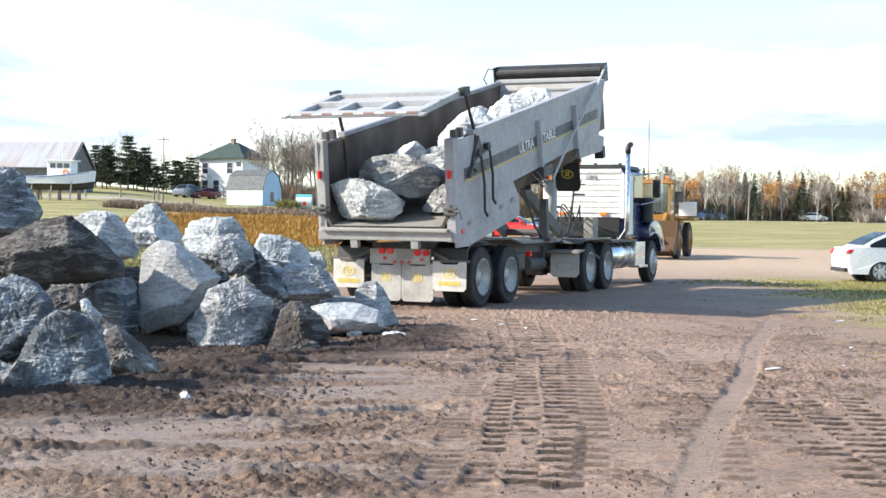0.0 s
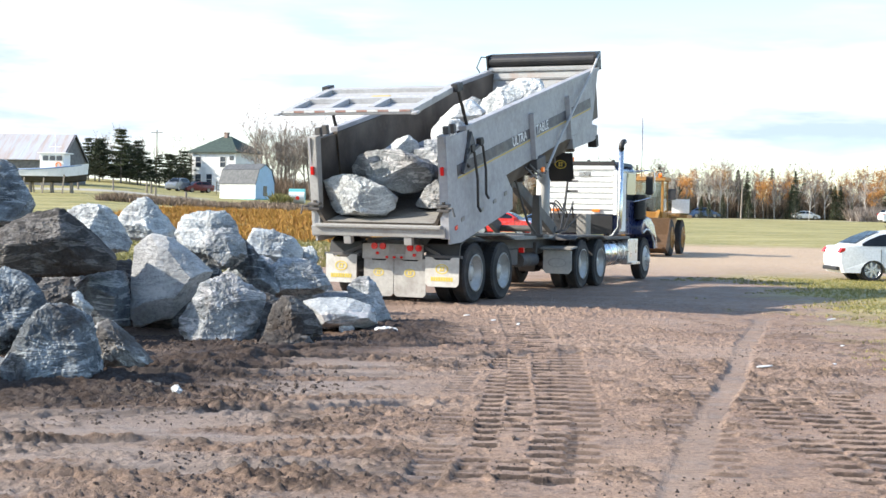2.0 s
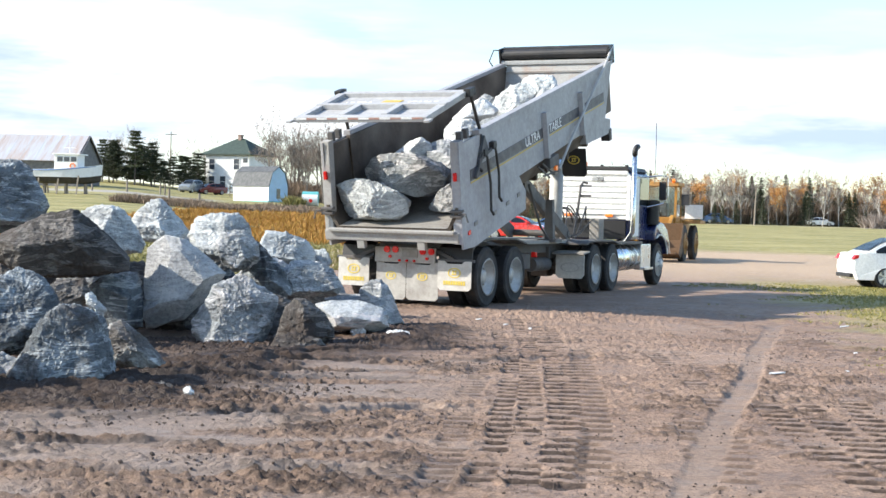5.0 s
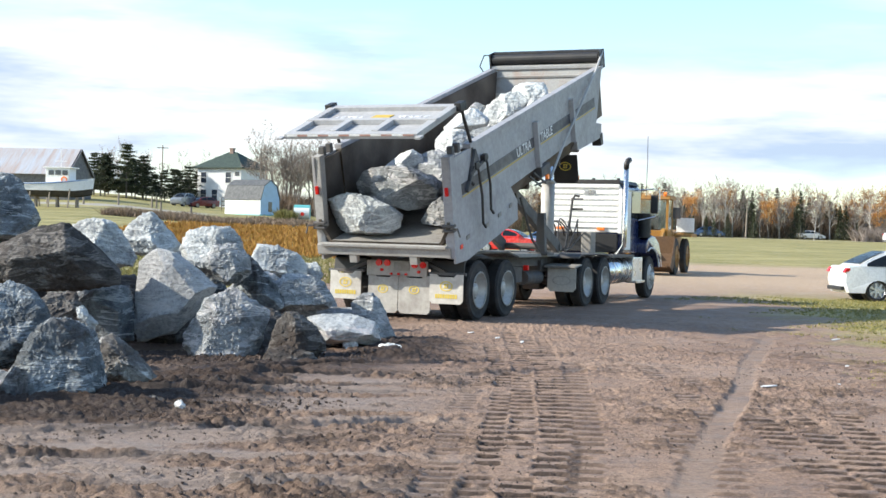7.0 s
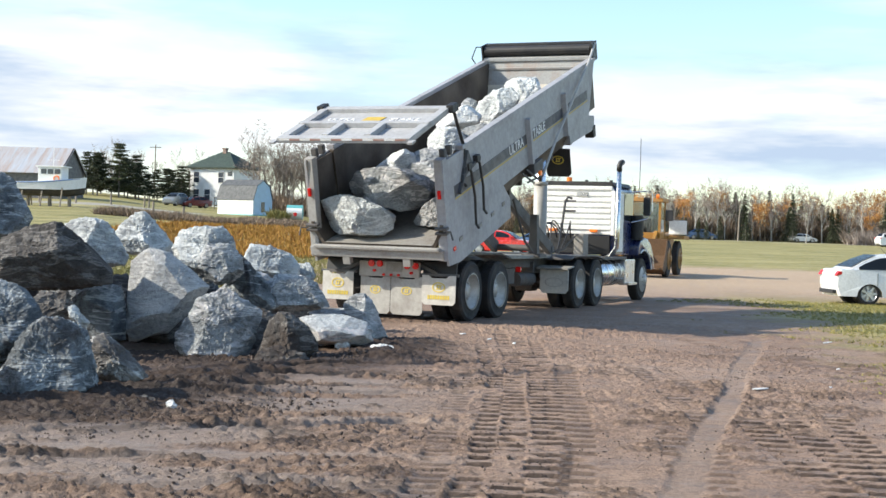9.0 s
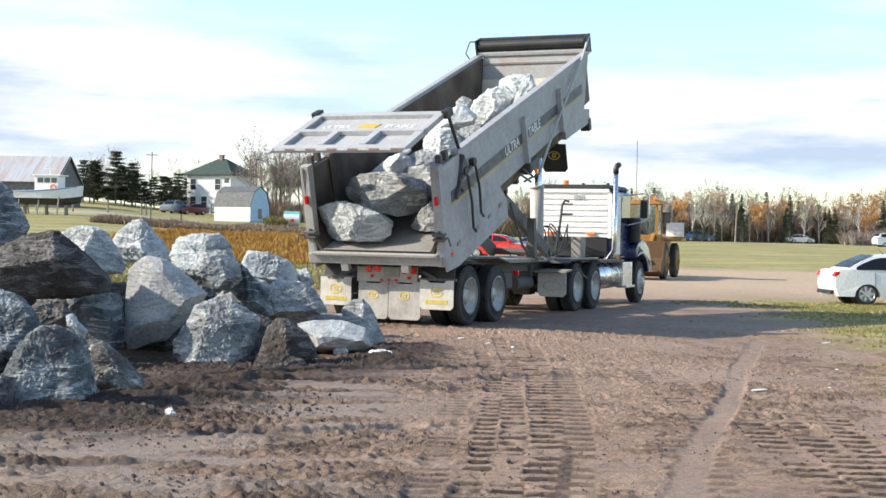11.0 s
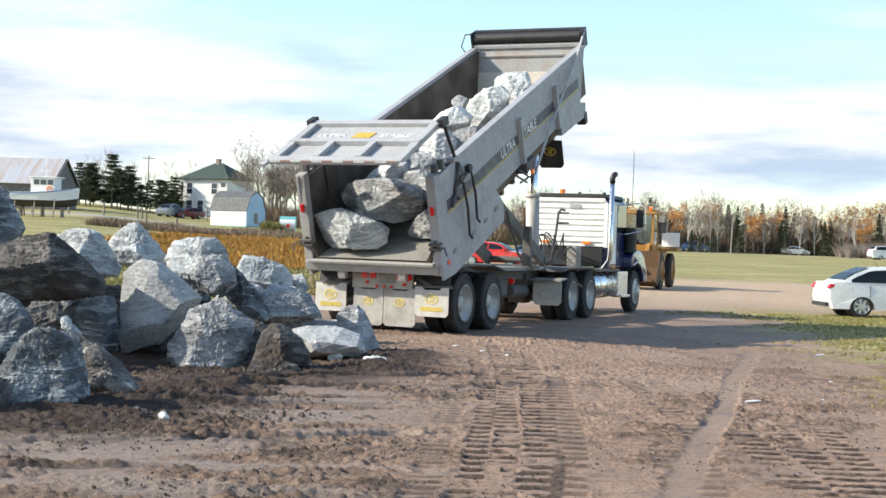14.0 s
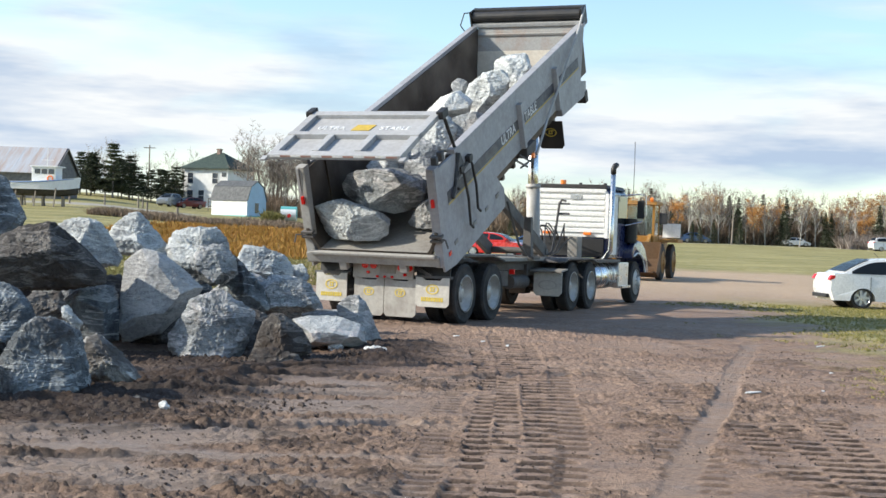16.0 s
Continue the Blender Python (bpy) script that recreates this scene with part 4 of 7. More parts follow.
def emblem(parent, x, y, z, s, bars=True):
    """A faded badge: a ring with two strokes, and a bar for the lettering below."""
    bm = bmesh.new()
    seg = 20
    for i in range(seg):
        a0, a1 = i * math.tau / seg, (i + 1) * math.tau / seg
        slab(bm, [(x + s * math.cos(a0), z + 0.72 * s * math.sin(a0)), (x + s * math.cos(a1), z + 0.72 * s * math.sin(a1)), (x + 0.82 * s * math.cos(a1), z + 0.57 * s * math.sin(a1)), (x + 0.82 * s * math.cos(a0), z + 0.57 * s * math.sin(a0))], "y", y - 0.004, y)
    part("emblem_ring", bm, M_logo, parent, "faded yellow ring")
    bm = bmesh.new()
    for dx in (-0.3, 0.12):
        box(bm, x + s * dx, x + s * (dx + 0.18), y - 0.004, y, z - 0.32 * s, z + 0.38 * s)
    box(bm, x - 0.3 * s, x + 0.5 * s, y - 0.006, y - 0.002, z + 0.2 * s, z + 0.34 * s)
    box(bm, x - 0.4 * s, x + 0.3 * s, y - 0.006, y - 0.002, z - 0.3 * s, z - 0.16 * s)
    part("emblem", bm, M_logo, parent, "faded yellow emblem")
    if bars:
        for k in range(9):
            bm = bmesh.new()
            box(bm, x - 0.2 + k * 0.046, x - 0.2 + k * 0.046 + 0.034, y - 0.004, y, z - 0.205, z - 0.135)
            part("lettering_bar", bm, M_logo, parent)


for x0, x1, y, z0, z1, mat in ((-1.24, -0.64, -0.88, 0.31, 0.80, M_flap), (0.67, 1.29, -0.88, 0.30, 0.80, M_flap), (-0.52, 0.05, -0.83, 0.10, 0.76, M_flap_dark), (0.06, 0.66, -0.83, 0.10, 0.76, M_flap_dark)):
    bm = bmesh.new()
    c = 0.05
    slab(bm, [(x0 + c, z0), (x1 - c, z0), (x1, z0 + c), (x1, z1), (x1 - 0.2 * (x1 - x0), z1), (x1 - 0.28 * (x1 - x0), z1 - 0.05), (x0 + 0.28 * (x1 - x0), z1 - 0.05), (x0 + 0.2 * (x1 - x0), z1), (x0, z1), (x0, z0 + c)], "y", y, y + 0.014, 0.003)
    fl = part("mud_flap", bm, mat, trailer, "dusty rubber mud flap with a faded yellow emblem")
    emblem(fl, (x0 + x1) / 2, y - 0.002, z1 - (0.2 if mat == M_flap else 0.25), 0.12 if mat == M_flap else 0.1, mat == M_flap)
for x in (-0.95, 0.98):
    bm = bmesh.new()
    box(bm, x - 0.34, x + 0.34, -0.85, -0.79, 0.78, 0.83, 0.01)
    beam(bm, (x * 0.95, -0.8, 0.82), (x * 0.5, -0.7, 1.0), 0.06, 0.06)
    part("flap_bracket", bm, M_frame, trailer)
# black fenders over the wheels' back
for s in (1, -1):
    bm = bmesh.new()
    slab(bm, [(-0.75, 0.80), (-0.72, 1.02), (-0.45, 1.16), (0.0, 1.19), (1.3, 1.19), (1.85, 1.10), (1.85, 1.07), (1.3, 1.16), (0.0, 1.16), (-0.44, 1.13), (-0.69, 1.0), (-0.72, 0.80)], "x", s * 0.62 if s > 0 else -1.24, s * 1.24 if s > 0 else -0.62)
    part("wheel_guard", bm, M_black, trailer, "black wheel guard")

# bed: floor, sides, front, all one weldment
B0, B1 = -0.95, 7.0
bm = bmesh.new()
T = 0.05
sec_out = [(-1.23, -0.10), (-1.05, -0.42), (1.05, -0.42), (1.23, -0.10)]
sec_in = [(1.18, -0.06), (1.02, -0.36), (-1.02, -0.36), (-1.18, -0.06)]
slab(bm, sec_out + [(1.23, 0.0), (1.18, 0.0)] + sec_in + [(-1.18, 0.0), (-1.23, 0.0)], "y", B0 + 0.03, B1)
for y in np.arange(0.3, 6.8, 0.62):
    box(bm, -1.0, 1.0, y - 0.05, y + 0.05, -0.56, -0.42)
for x in (-0.42, 0.42):
    box(bm, x - 0.08, x + 0.08, -0.7, 6.9, -0.70, -0.54)
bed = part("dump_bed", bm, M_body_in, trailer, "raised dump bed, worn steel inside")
for s in (1, -1):
    bm = bmesh.new()
    slab(bm, [(B0 + 0.06, -0.72), (-0.42, -0.80), (2.02, -0.78), (2.08, -0.44), (1.80, -0.10), (7.0, -0.06), (7.60, 1.02), (0.06, 1.02), (-0.66, 1.02), (-0.76, 1.06), (B0 + 0.12, 1.06)], "x", *((1.23, 1.27) if s > 0 else (-1.27, -1.23)))
    side = part("bed_side", bm, M_body, bed, "grey painted side wall of the bed")
    bm = bmesh.new()
    box(bm, *((1.16, 1.30) if s > 0 else (-1.30, -1.16)), 0.06, 7.62, 1.02, 1.10, 0.012)
    part("top_rail", bm, M_body, bed)
    bm = bmesh.new()
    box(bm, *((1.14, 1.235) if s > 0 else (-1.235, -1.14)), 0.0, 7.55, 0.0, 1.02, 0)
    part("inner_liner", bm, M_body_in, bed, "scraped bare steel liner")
    bm = bmesh.new()
    slab(bm, [(B0, -0.62), (B0 + 0.14, -0.62), (-0.62, 1.08), (-0.80, 1.08)], "x", *((1.13, 1.29) if s > 0 else (-1.29, -1.13)), 0.012)
    part("rear_post", bm, M_sill if s < 0 else M_body, bed, "scuffed grey rear post")
    bm = bmesh.new()
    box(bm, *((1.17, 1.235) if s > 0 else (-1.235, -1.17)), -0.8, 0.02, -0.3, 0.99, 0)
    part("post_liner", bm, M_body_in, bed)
    for y in (3.15, 5.30):
        bm = bmesh.new()
        slab(bm, [(1.27 * s, y), (1.36 * s, y + 0.03), (1.36 * s, y + 0.13), (1.27 * s, y + 0.16)], "z", -0.08, 0.80, 0.008)
        part("rib", bm, M_body, bed, "upright stiffening rib")
    # dark stripe with a thin yellow line below it
    for a0, a1 in ((-0.40, 3.14), (3.33, 5.29), (5.48, 6.95)):
        bm = bmesh.new()
        box(bm, *((1.274, 1.278) if s > 0 else (-1.278, -1.274)), a0, a1, 0.33, 0.52)
        part("dark_stripe", bm, M_stripe_k, side, "dark blue-black stripe")
        bm = bmesh.new()
        box(bm, *((1.274, 1.278) if s > 0 else (-1.278, -1.274)), a0, a1, 0.285, 0.31)
        part("yellow_line", bm, M_stripe_y, side, "thin yellow line")
lay = Matrix(((0, 0, 1, 1.279), (1, 0, 0, 0), (0, 1, 0, 0), (0, 0, 0, 1)))
words("lettering", "ULTRA", 0.25, Matrix.Translation((0, 2.20, 0.345)) @ lay, M_letter, bed)
words("lettering", "TABLE", 0.25, Matrix.Translation((0, 3.50, 0.345)) @ lay, M_letter, bed)
# small reflector plates and side lamps
for y, z, mat, lab in ((-0.62, -0.50, M_red, "red side lamp"), (-0.32, -0.42, M_dustframe, "small plate"), (0.55, -0.46, M_dustframe, "small plate"), (1.15, -0.44, M_dustframe, "small plate"), (1.7, -0.42, M_dustframe, "small plate")):
    bm = bmesh.new()
    box(bm, 1.27, 1.285, y - (0.05 if mat == M_red else 0.07), y + (0.05 if mat == M_red else 0.07), z - 0.035, z + 0.035, 0.004)
    part("side_lamp" if mat == M_red else "reflector", bm, mat, bed, lab)
for s in (1, -1):
    bm = bmesh.new()
    box(bm, s * 1.21 - 0.025, s * 1.21 + 0.025, -0.905, -0.85, 0.44, 0.58, 0.01)
    part("post_lamp", bm, M_red, bed, "upright red lamp on the post")
# rear sill
bm = bmesh.new()
box(bm, -1.29, 1.22, B0 - 0.02, B0 + 0.18, -0.60, -0.43, 0.015)
box(bm, -1.20, 1.16, B0 - 0.07, B0 + 0.02, -0.44, -0.39, 0.012)
for x in (-0.62, 0.52):
    box(bm, x - 0.07, x + 0.07, B0 - 0.01, B0 + 0.1, -0.74, -0.58, 0.012)
part("rear_sill", bm, M_sill, bed, "dusty light sill below the opening")
# front wall, tarp housing, under-shelf, splash board
bm = bmesh.new()
slab(bm, [(6.92, -0.40), (7.0, -0.40), (7.42, 0.58), (7.34, 0.58)], "x", -1.13, 1.13)
part("front_wall", bm, M_frontwall, bed, "pale cream lower front wall")
bm = bmesh.new()
slab(bm, [(7.34, 0.58), (7.42, 0.58), (7.64, 1.10), (7.56, 1.10)], "x", -1.13, 1.13)
box(bm, -1.13, 1.13, 7.44, 7.52, 0.88, 0.93, 0.01)
part("front_band", bm, M_rustband, bed, "grey upper band of the front wall, spotted with rust")
bm = bmesh.new()
rod(bm, (-1.22, 7.60, 1.28), (1.22, 7.60, 1.28), 0.11, 16)
box(bm, -1.27, 1.27, 7.68, 7.84, 1.10, 1.42, 0.03)
for s in (-1.26, 1.26):
    box(bm, s - 0.02, s + 0.02, 7.48, 7.84, 1.02, 1.42, 0.01)
part("tarp_roll", bm, M_black, bed, "rolled black tarp under its hood")
bm = bmesh.new()
box(bm, -1.26, 1.26, 7.50, 7.80, 1.06, 1.15, 0.02)
part("front_lip", bm, M_armgrey, bed, "pale steel lip below the tarp")
bm = bmesh.new()
slab(bm, [(5.75, -0.10), (7.0, -0.04), (7.46, -0.16), (7.40, -0.42), (7.2, -0.44), (5.75, -0.36)], "x", -1.24, 1.24, 0.015)
part("front_shelf", bm, M_body, bed, "grey shelf under the bed's front")
for s in (1.05, -1.25):
    bm = bmesh.new()
    box(bm, s, s + 0.2, 7.30, 7.48, -0.62, -0.36, 0.02)
    part("rubber_bumper", bm, M_black, bed)
for s in (-1, 1):
    bm = bmesh.new()
    slab(bm, [(s * 0.72, -0.42), (s * 1.26, -0.42), (s * 1.26, -0.95), (s * 1.20, -1.02), (s * 0.76, -1.02), (s * 0.72, -0.95)], "y", 5.62, 5.64, 0.003)
    splash = part("splash_flap", bm, M_black, bed, "black rubber flap with a yellow emblem")
emblem(splash, 0.99, 5.615, -0.66, 0.13, False)
bm = bmesh.new()
box(bm, -1.0, 1.0, B0 + 0.02, 6.9, -0.36, -0.354)
part("floor_plate", bm, M_floor, bed, "scraped steel floor")
# tarp arm and step bracket
bm = bmesh.new()
pipe(bm, [(1.34, 3.75, -0.42), (1.35, 4.6, 0.05), (1.36, 5.9, 0.65), (1.34, 7.0, 1.1), (1.27, 7.75, 1.38)], 0.026)
part("tarp_arm", bm, M_armgrey, bed, "thin pale grey tarp arm")
bm = bmesh.new()
pipe(bm, [(-1.3, 7.3, 0.95), (-1.42, 7.25, 1.2), (-1.40, 7.5, 1.40), (-1.25, 7.7, 1.36)], 0.014)
part("tarp_loop", bm, M_black, bed)
bm = bmesh.new()
box(bm, 1.10, 1.36, 3.22, 3.72, -0.30, -0.10, 0.02)
for y in (2.75, 3.0, 3.25):
    beam(bm, (1.28, y, -0.14), (1.34, y + 0.45, -0.46), 0.03, 0.03)
beam(bm, (1.32, 2.9, -0.36), (1.34, 3.7, -0.44), 0.03, 0.03)
part("step_bracket", bm, M_frame, bed)
bm = bmesh.new()
rod(bm, (1.34, 3.5, -0.34), (1.39, 3.5, -0.34), 0.05, 12)
part("side_lamp", bm, M_orange, bed, "amber side lamp")
# latch hooks on the side
for y, z0, z1 in ((0.18, 0.62, -0.32), (0.58, 0.66, -0.18)):
    bm = bmesh.new()
    pipe(bm, [(1.30, y - 0.06, z0 + 0.12), (1.36, y, z0), (1.37, y + 0.04, (z0 + z1) / 2), (1.36, y, z1), (1.36, y + 0.10, z1 - 0.10)], 0.024)
    box(bm, 1.27, 1.36, y - 0.07, y + 0.07, z0 + 0.02, z0 + 0.14, 0.01)
    part("latch_hook", bm, M_black, bed, "black steel latch hook")
bm = bmesh.new()
beam(bm, (1.30, -0.25, 0.35), (1.30, 0.15, 0.72), 0.06, 0.05)
beam(bm, (1.30, -0.05, 0.60), (1.30, 0.75, 0.72), 0.05, 0.05)
slab(bm, [(0.02, 0.72), (0.22, 0.98), (0.34, 0.72)], "x", 1.275, 1.33)
part("latch_linkage", bm, M_frame, bed, "steel latch linkage")
for s in (1, -1):
    bm = bmesh.new()
    for z in (-0.06, -0.14):
        box(bm, s * 1.21 - 0.11, s * 1.21 + 0.11, -0.97, -0.86, z - 0.02, z + 0.02, 0.008)
    pipe(bm, [(s * 1.3, -0.95, -0.10), (s * 1.40, -1.0, -0.08), (s * 1.44, -1.02, -0.22)], 0.016)
    part("chain_bracket", bm, M_frame, bed)

M_tape = painted("faded_red_tape", (0.42, 0.24, 0.20), dirt=(0.45, 0.43, 0.41), amount=0.7, rough=0.5, scale=6)
# tailgate swung up flat above the opening
gate_m = Matrix.Translation((0, 0.0, 1.76)) @ Matrix.Rotation(radians(4.0), 4, "X")
bm = bmesh.new()
box(bm, -1.18, 1.18, -1.68, -0.02, -0.06, -0.03, 0, gate_m)
gate = part("tailgate", bm, M_gate, bed, "grey steel tailgate swung up horizontally")
# ribs on its outer face: frame, mid rail, three lower pockets
for nm, b in (("gate_rail", (-1.20, 1.20, -1.74, -1.58, -0.04, 0.045)), ("gate_rail", (-1.20, 1.20, -0.16, 0.0, -0.04, 0.045)), ("gate_rail", (-1.20, 1.20, -0.98, -0.86, -0.03, 0.06)),
              ("gate_stile", (-1.20, -1.06, -1.58, -0.16, -0.035, 0.045)), ("gate_stile", (1.06, 1.20, -1.58, -0.16, -0.035, 0.045)), ("gate_rib", (-0.44, -0.32, -1.58, -0.98, -0.03, 0.06)), ("gate_rib", (0.32, 0.44, -1.58, -0.98, -0.03, 0.06))):
    bm = bmesh.new()
    box(bm, *b, 0.012, gate_m)
    part(nm, bm, M_gate, gate)
for k in range(12):
    bm = bmesh.new()
    box(bm, -1.14 + k * 0.19, -1.14 + k * 0.19 + 0.186, -1.748, -1.742, 0.004, 0.034, 0, gate_m)
    part("reflective_tape", bm, M_tape if k % 2 else M_white, gate, "red tape" if k % 2 else "white tape")
for body, x in (("ULTRA", -0.86), ("STABLE", 0.30)):
    words("lettering", body, 0.17, gate_m @ Matrix.Translation((x, -0.60, -0.024)), M_letter, gate)
bm = bmesh.new()
slab(bm, [(-0.20, -0.64), (0.14, -0.64), (0.18, -0.42), (-0.16, -0.42)], "z", -0.028, -0.018)
bmesh.ops.transform(bm, matrix=gate_m, verts=bm.verts)
part("emblem", bm, M_stripe_y, gate, "yellow emblem plate")
for s in (1, -1):
    bm = bmesh.new()
    box(bm, s * 1.24 - 0.05, s * 1.24 + 0.05, -1.84, -1.70, -0.03, 0.01, 0.01, gate_m)
    part("gate_pin", bm, M_gate, gate)
    bm = bmesh.new()
    pipe(bm, [(s * 1.22, -0.02, 1.80), (s * 1.24, 0.05, 1.5), (s * 1.26, 0.20, 1.05), (s * 1.27, 0.12, 0.80), (s * 1.30, -0.10, 0.50), (s * 1.33, -0.02, 0.42)], 0.03)
    box(bm, s * 1.22 - 0.06, s * 1.22 + 0.06, -0.15, 0.1, 1.70, 1.84, 0.02)
    part("gate_arm", bm, M_black, bed, "black curved arm of the tailgate")
    bm = bmesh.new()
    for y in (-0.55, -0.30):
        box(bm, s * 1.2 - 0.05, s * 1.2 + 0.05, y - 0.05, y + 0.05, 1.04, 1.20, 0.015)
    part("gate_lug", bm, M_frame, bed)

# hoist: keyed with the bed
HOIST_FOOT = Vector((0.0, 6.85, 1.05))
HOIST_HEAD = Vector((0.0, 7.50, -0.36))
bm = bmesh.new()
rod(bm, (0, 0, -0.1), (0, 0, 1.65), 0.15, 24)
rod(bm, (0, 0, 1.60), (0, 0, 1.68), 0.165, 24)
hoist_tube = part("hoist_tube", bm, M_armgrey, trailer, "grey outer tube of the hoist", True)
bm = bmesh.new()
rod(bm, (0, 0, -1.75), (0, 0, 0), 0.115, 20)
hoist_stage = part("hoist_stage", bm, M_chrome, trailer, "bright hoist ram", True)
bm = bmesh.new()
rod(bm, (0, 0, -1.6), (0, 0, 0.1), 0.085, 20)
hoist_ram = part("hoist_ram", bm, M_chrome, trailer, "bright hoist ram", True)
bm = bmesh.new()
box(bm, -0.35, 0.35, 6.6, 7.1, 0.9, 1.08, 0.02)
for x in (-0.2, 0.2):
    slab(bm, [(6.62, 1.05), (7.08, 1.05), (6.95, 1.35), (6.75, 1.35)], "x", x - 0.03, x + 0.03)
part("hoist_cradle", bm, M_frame, trailer)
# link arms between chassis and bed
bm = bmesh.new()
beam(bm, (0.62, 3.05, 2.30), (0.62, 5.75, 1.25), 0.12, 0.24)
beam(bm, (-0.62, 3.05, 2.30), (-0.62, 5.75, 1.25), 0.12, 0.24)
rod(bm, (-0.7, 5.75, 1.25), (0.7, 5.75, 1.25), 0.07, 12)
link_arm = part("link_arm", bm, M_frame, trailer, "steel link arms below the bed")
for s in (1, -1):
    bm = bmesh.new()
    slab(bm, [(s * 0.78, 1.10), (s * 0.98, 1.10), (s * 0.94, 1.95), (s * 0.80, 1.95)], "y", 3.98, 4.12, 0.01)
    box(bm, s * 0.88 - 0.2, s * 0.88 + 0.2, 3.85, 4.25, 1.10, 1.16, 0.01)
    pipe(bm, [(s * 0.95, 2.6, 2.2), (s * 0.92, 3.4, 1.4), (s * 0.9, 3.9, 1.18)], 0.025)
    part("bed_stand", bm, M_frame, trailer, "steel stand for the lowered bed")

L_LOAD = "grey-white quarried boulder lying in the raised bed"
load_rocks = []


def load_block(along_bed, profile, depth, faces, seed, material, level=5, rough=1.0):
    me, cx, cz = block_mesh("boulder", [(min(x, 1.12), max(z, -0.35)) for x, z in profile], depth, faces, seed, level, rough)
    me.materials.append(material)
    ob = tagged(new("boulder", me), L_LOAD, "boulder", "boulders in the bed")
    load_rocks.append((ob, pose(cx, along_bed, cz)))


load_block(-0.62, [(-1.23, 0.30), (-0.98, 0.40), (-0.59, 0.43), (-0.33, 0.34), (0.03, 0.20), (0.24, 0.00), (0.23, -0.20), (0.01, -0.35), (-0.43, -0.43), (-0.86, -0.35), (-1.14, -0.28), (-1.23, 0.05)],
           0.5, [(-0.2, 0.5, 0.55), (0.8, 0.3, 0.6)], 51, M_rock_pale, level=6, rough=1.0)
load_block(0.15, [(-1.08, 0.37), (-0.88, 0.61), (-0.67, 0.69), (-0.39, 0.72), (0.01, 0.69), (0.42, 0.49), (0.62, 0.24), (0.53, 0.02), (0.28, -0.11), (0.00, -0.11), (-0.32, -0.04), (-0.75, 0.08), (-1.01, 0.21)],
           0.58, [(-0.6, 0.35, 0.5), (0.6, -0.1, 0.5), (0.1, 1.0, 0.5)], 52, M_rock, level=6, rough=0.8)
load_block(1.0, [(-0.89, 0.45), (-0.52, 0.70), (-0.23, 0.81), (-0.06, 0.63), (-0.02, 0.32), (-0.58, 0.24)],
           0.45, [(-0.3, 0.5, 0.5), (0.9, 0.2, 0.5)], 53, M_rock_load, level=5, rough=0.8)
load_block(0.95, [(-0.43, 0.33), (-0.12, 0.57), (0.22, 0.62), (0.44, 0.51), (0.49, -0.03), (0.25, -0.27), (-0.04, 0.01)],
           0.45, [(-0.2, 0.5, 0.5)], 54, M_rock, level=5, rough=1.0)
load_block(0.1, [(0.18, -0.29), (0.42, 0.02), (0.80, 0.26), (1.02, 0.16), (0.96, -0.45), (0.73, -0.56), (0.23, -0.46)],
           0.42, [(-0.5, 0.3, 0.5), (0.1, 0.9, 0.5)], 55, M_rock, level=5, rough=0.9)
# white stone chosen to carry the sun on top of the load
load_block(3.0, [(-0.55, 0.72), (-0.20, 1.01), (0.14, 1.14), (0.46, 0.87), (0.35, 0.61), (-0.27, 0.57)],
           0.42, [(-0.4, 1.2, 0.45), (0.5, 0.7, 0.5)], 56, M_rock_white, level=5, rough=0.8)
load_block(2.3, [(-0.42, 0.67), (-0.19, 0.89), (0.20, 0.89), (0.43, 0.68), (0.28, 0.20), (-0.27, 0.14), (-0.43, 0.41)],
           0.45, [(-0.4, 0.5, 0.5), (0.6, 0.5, 0.5)], 57, M_rock_load, level=5, rough=1.0)
load_block(2.6, [(0.01, 0.70), (0.62, 0.89), (0.81, 0.72), (0.63, 0.37), (0.04, 0.23)],
           0.42, [(0, 0.9, 0.45)], 58, M_rock, level=5, rough=1.0)
load_block(3.8, [(-0.06, 0.73), (0.07, 1.01), (0.42, 1.25), (0.78, 1.33), (0.99, 1.11), (0.90, 0.72), (0.59, 0.47), (0.16, 0.35), (-0.01, 0.50)],
           0.5, [(-0.4, 0.4, 0.5), (0.5, 0.8, 0.5)], 59, M_rock_load, level=6, rough=1.0)
load_block(4.7, [(0.25, 0.99), (0.30, 1.21), (0.49, 1.31), (0.94, 1.26), (1.18, 1.03), (1.28, 0.63), (0.67, 0.41), (0.31, 0.53)],
           0.55, [(-0.3, 0.5, 0.5), (0.4, 1.0, 0.5)], 60, M_rock_load, level=6, rough=1.0)
load_block(4.2, [(-0.46, 0.90), (-0.30, 1.02), (-0.10, 0.94), (-0.08, 0.64), (-0.40, 0.65)],
           0.3, [(0, 0.6, 0.5)], 61, M_rock, level=5, rough=1.0)
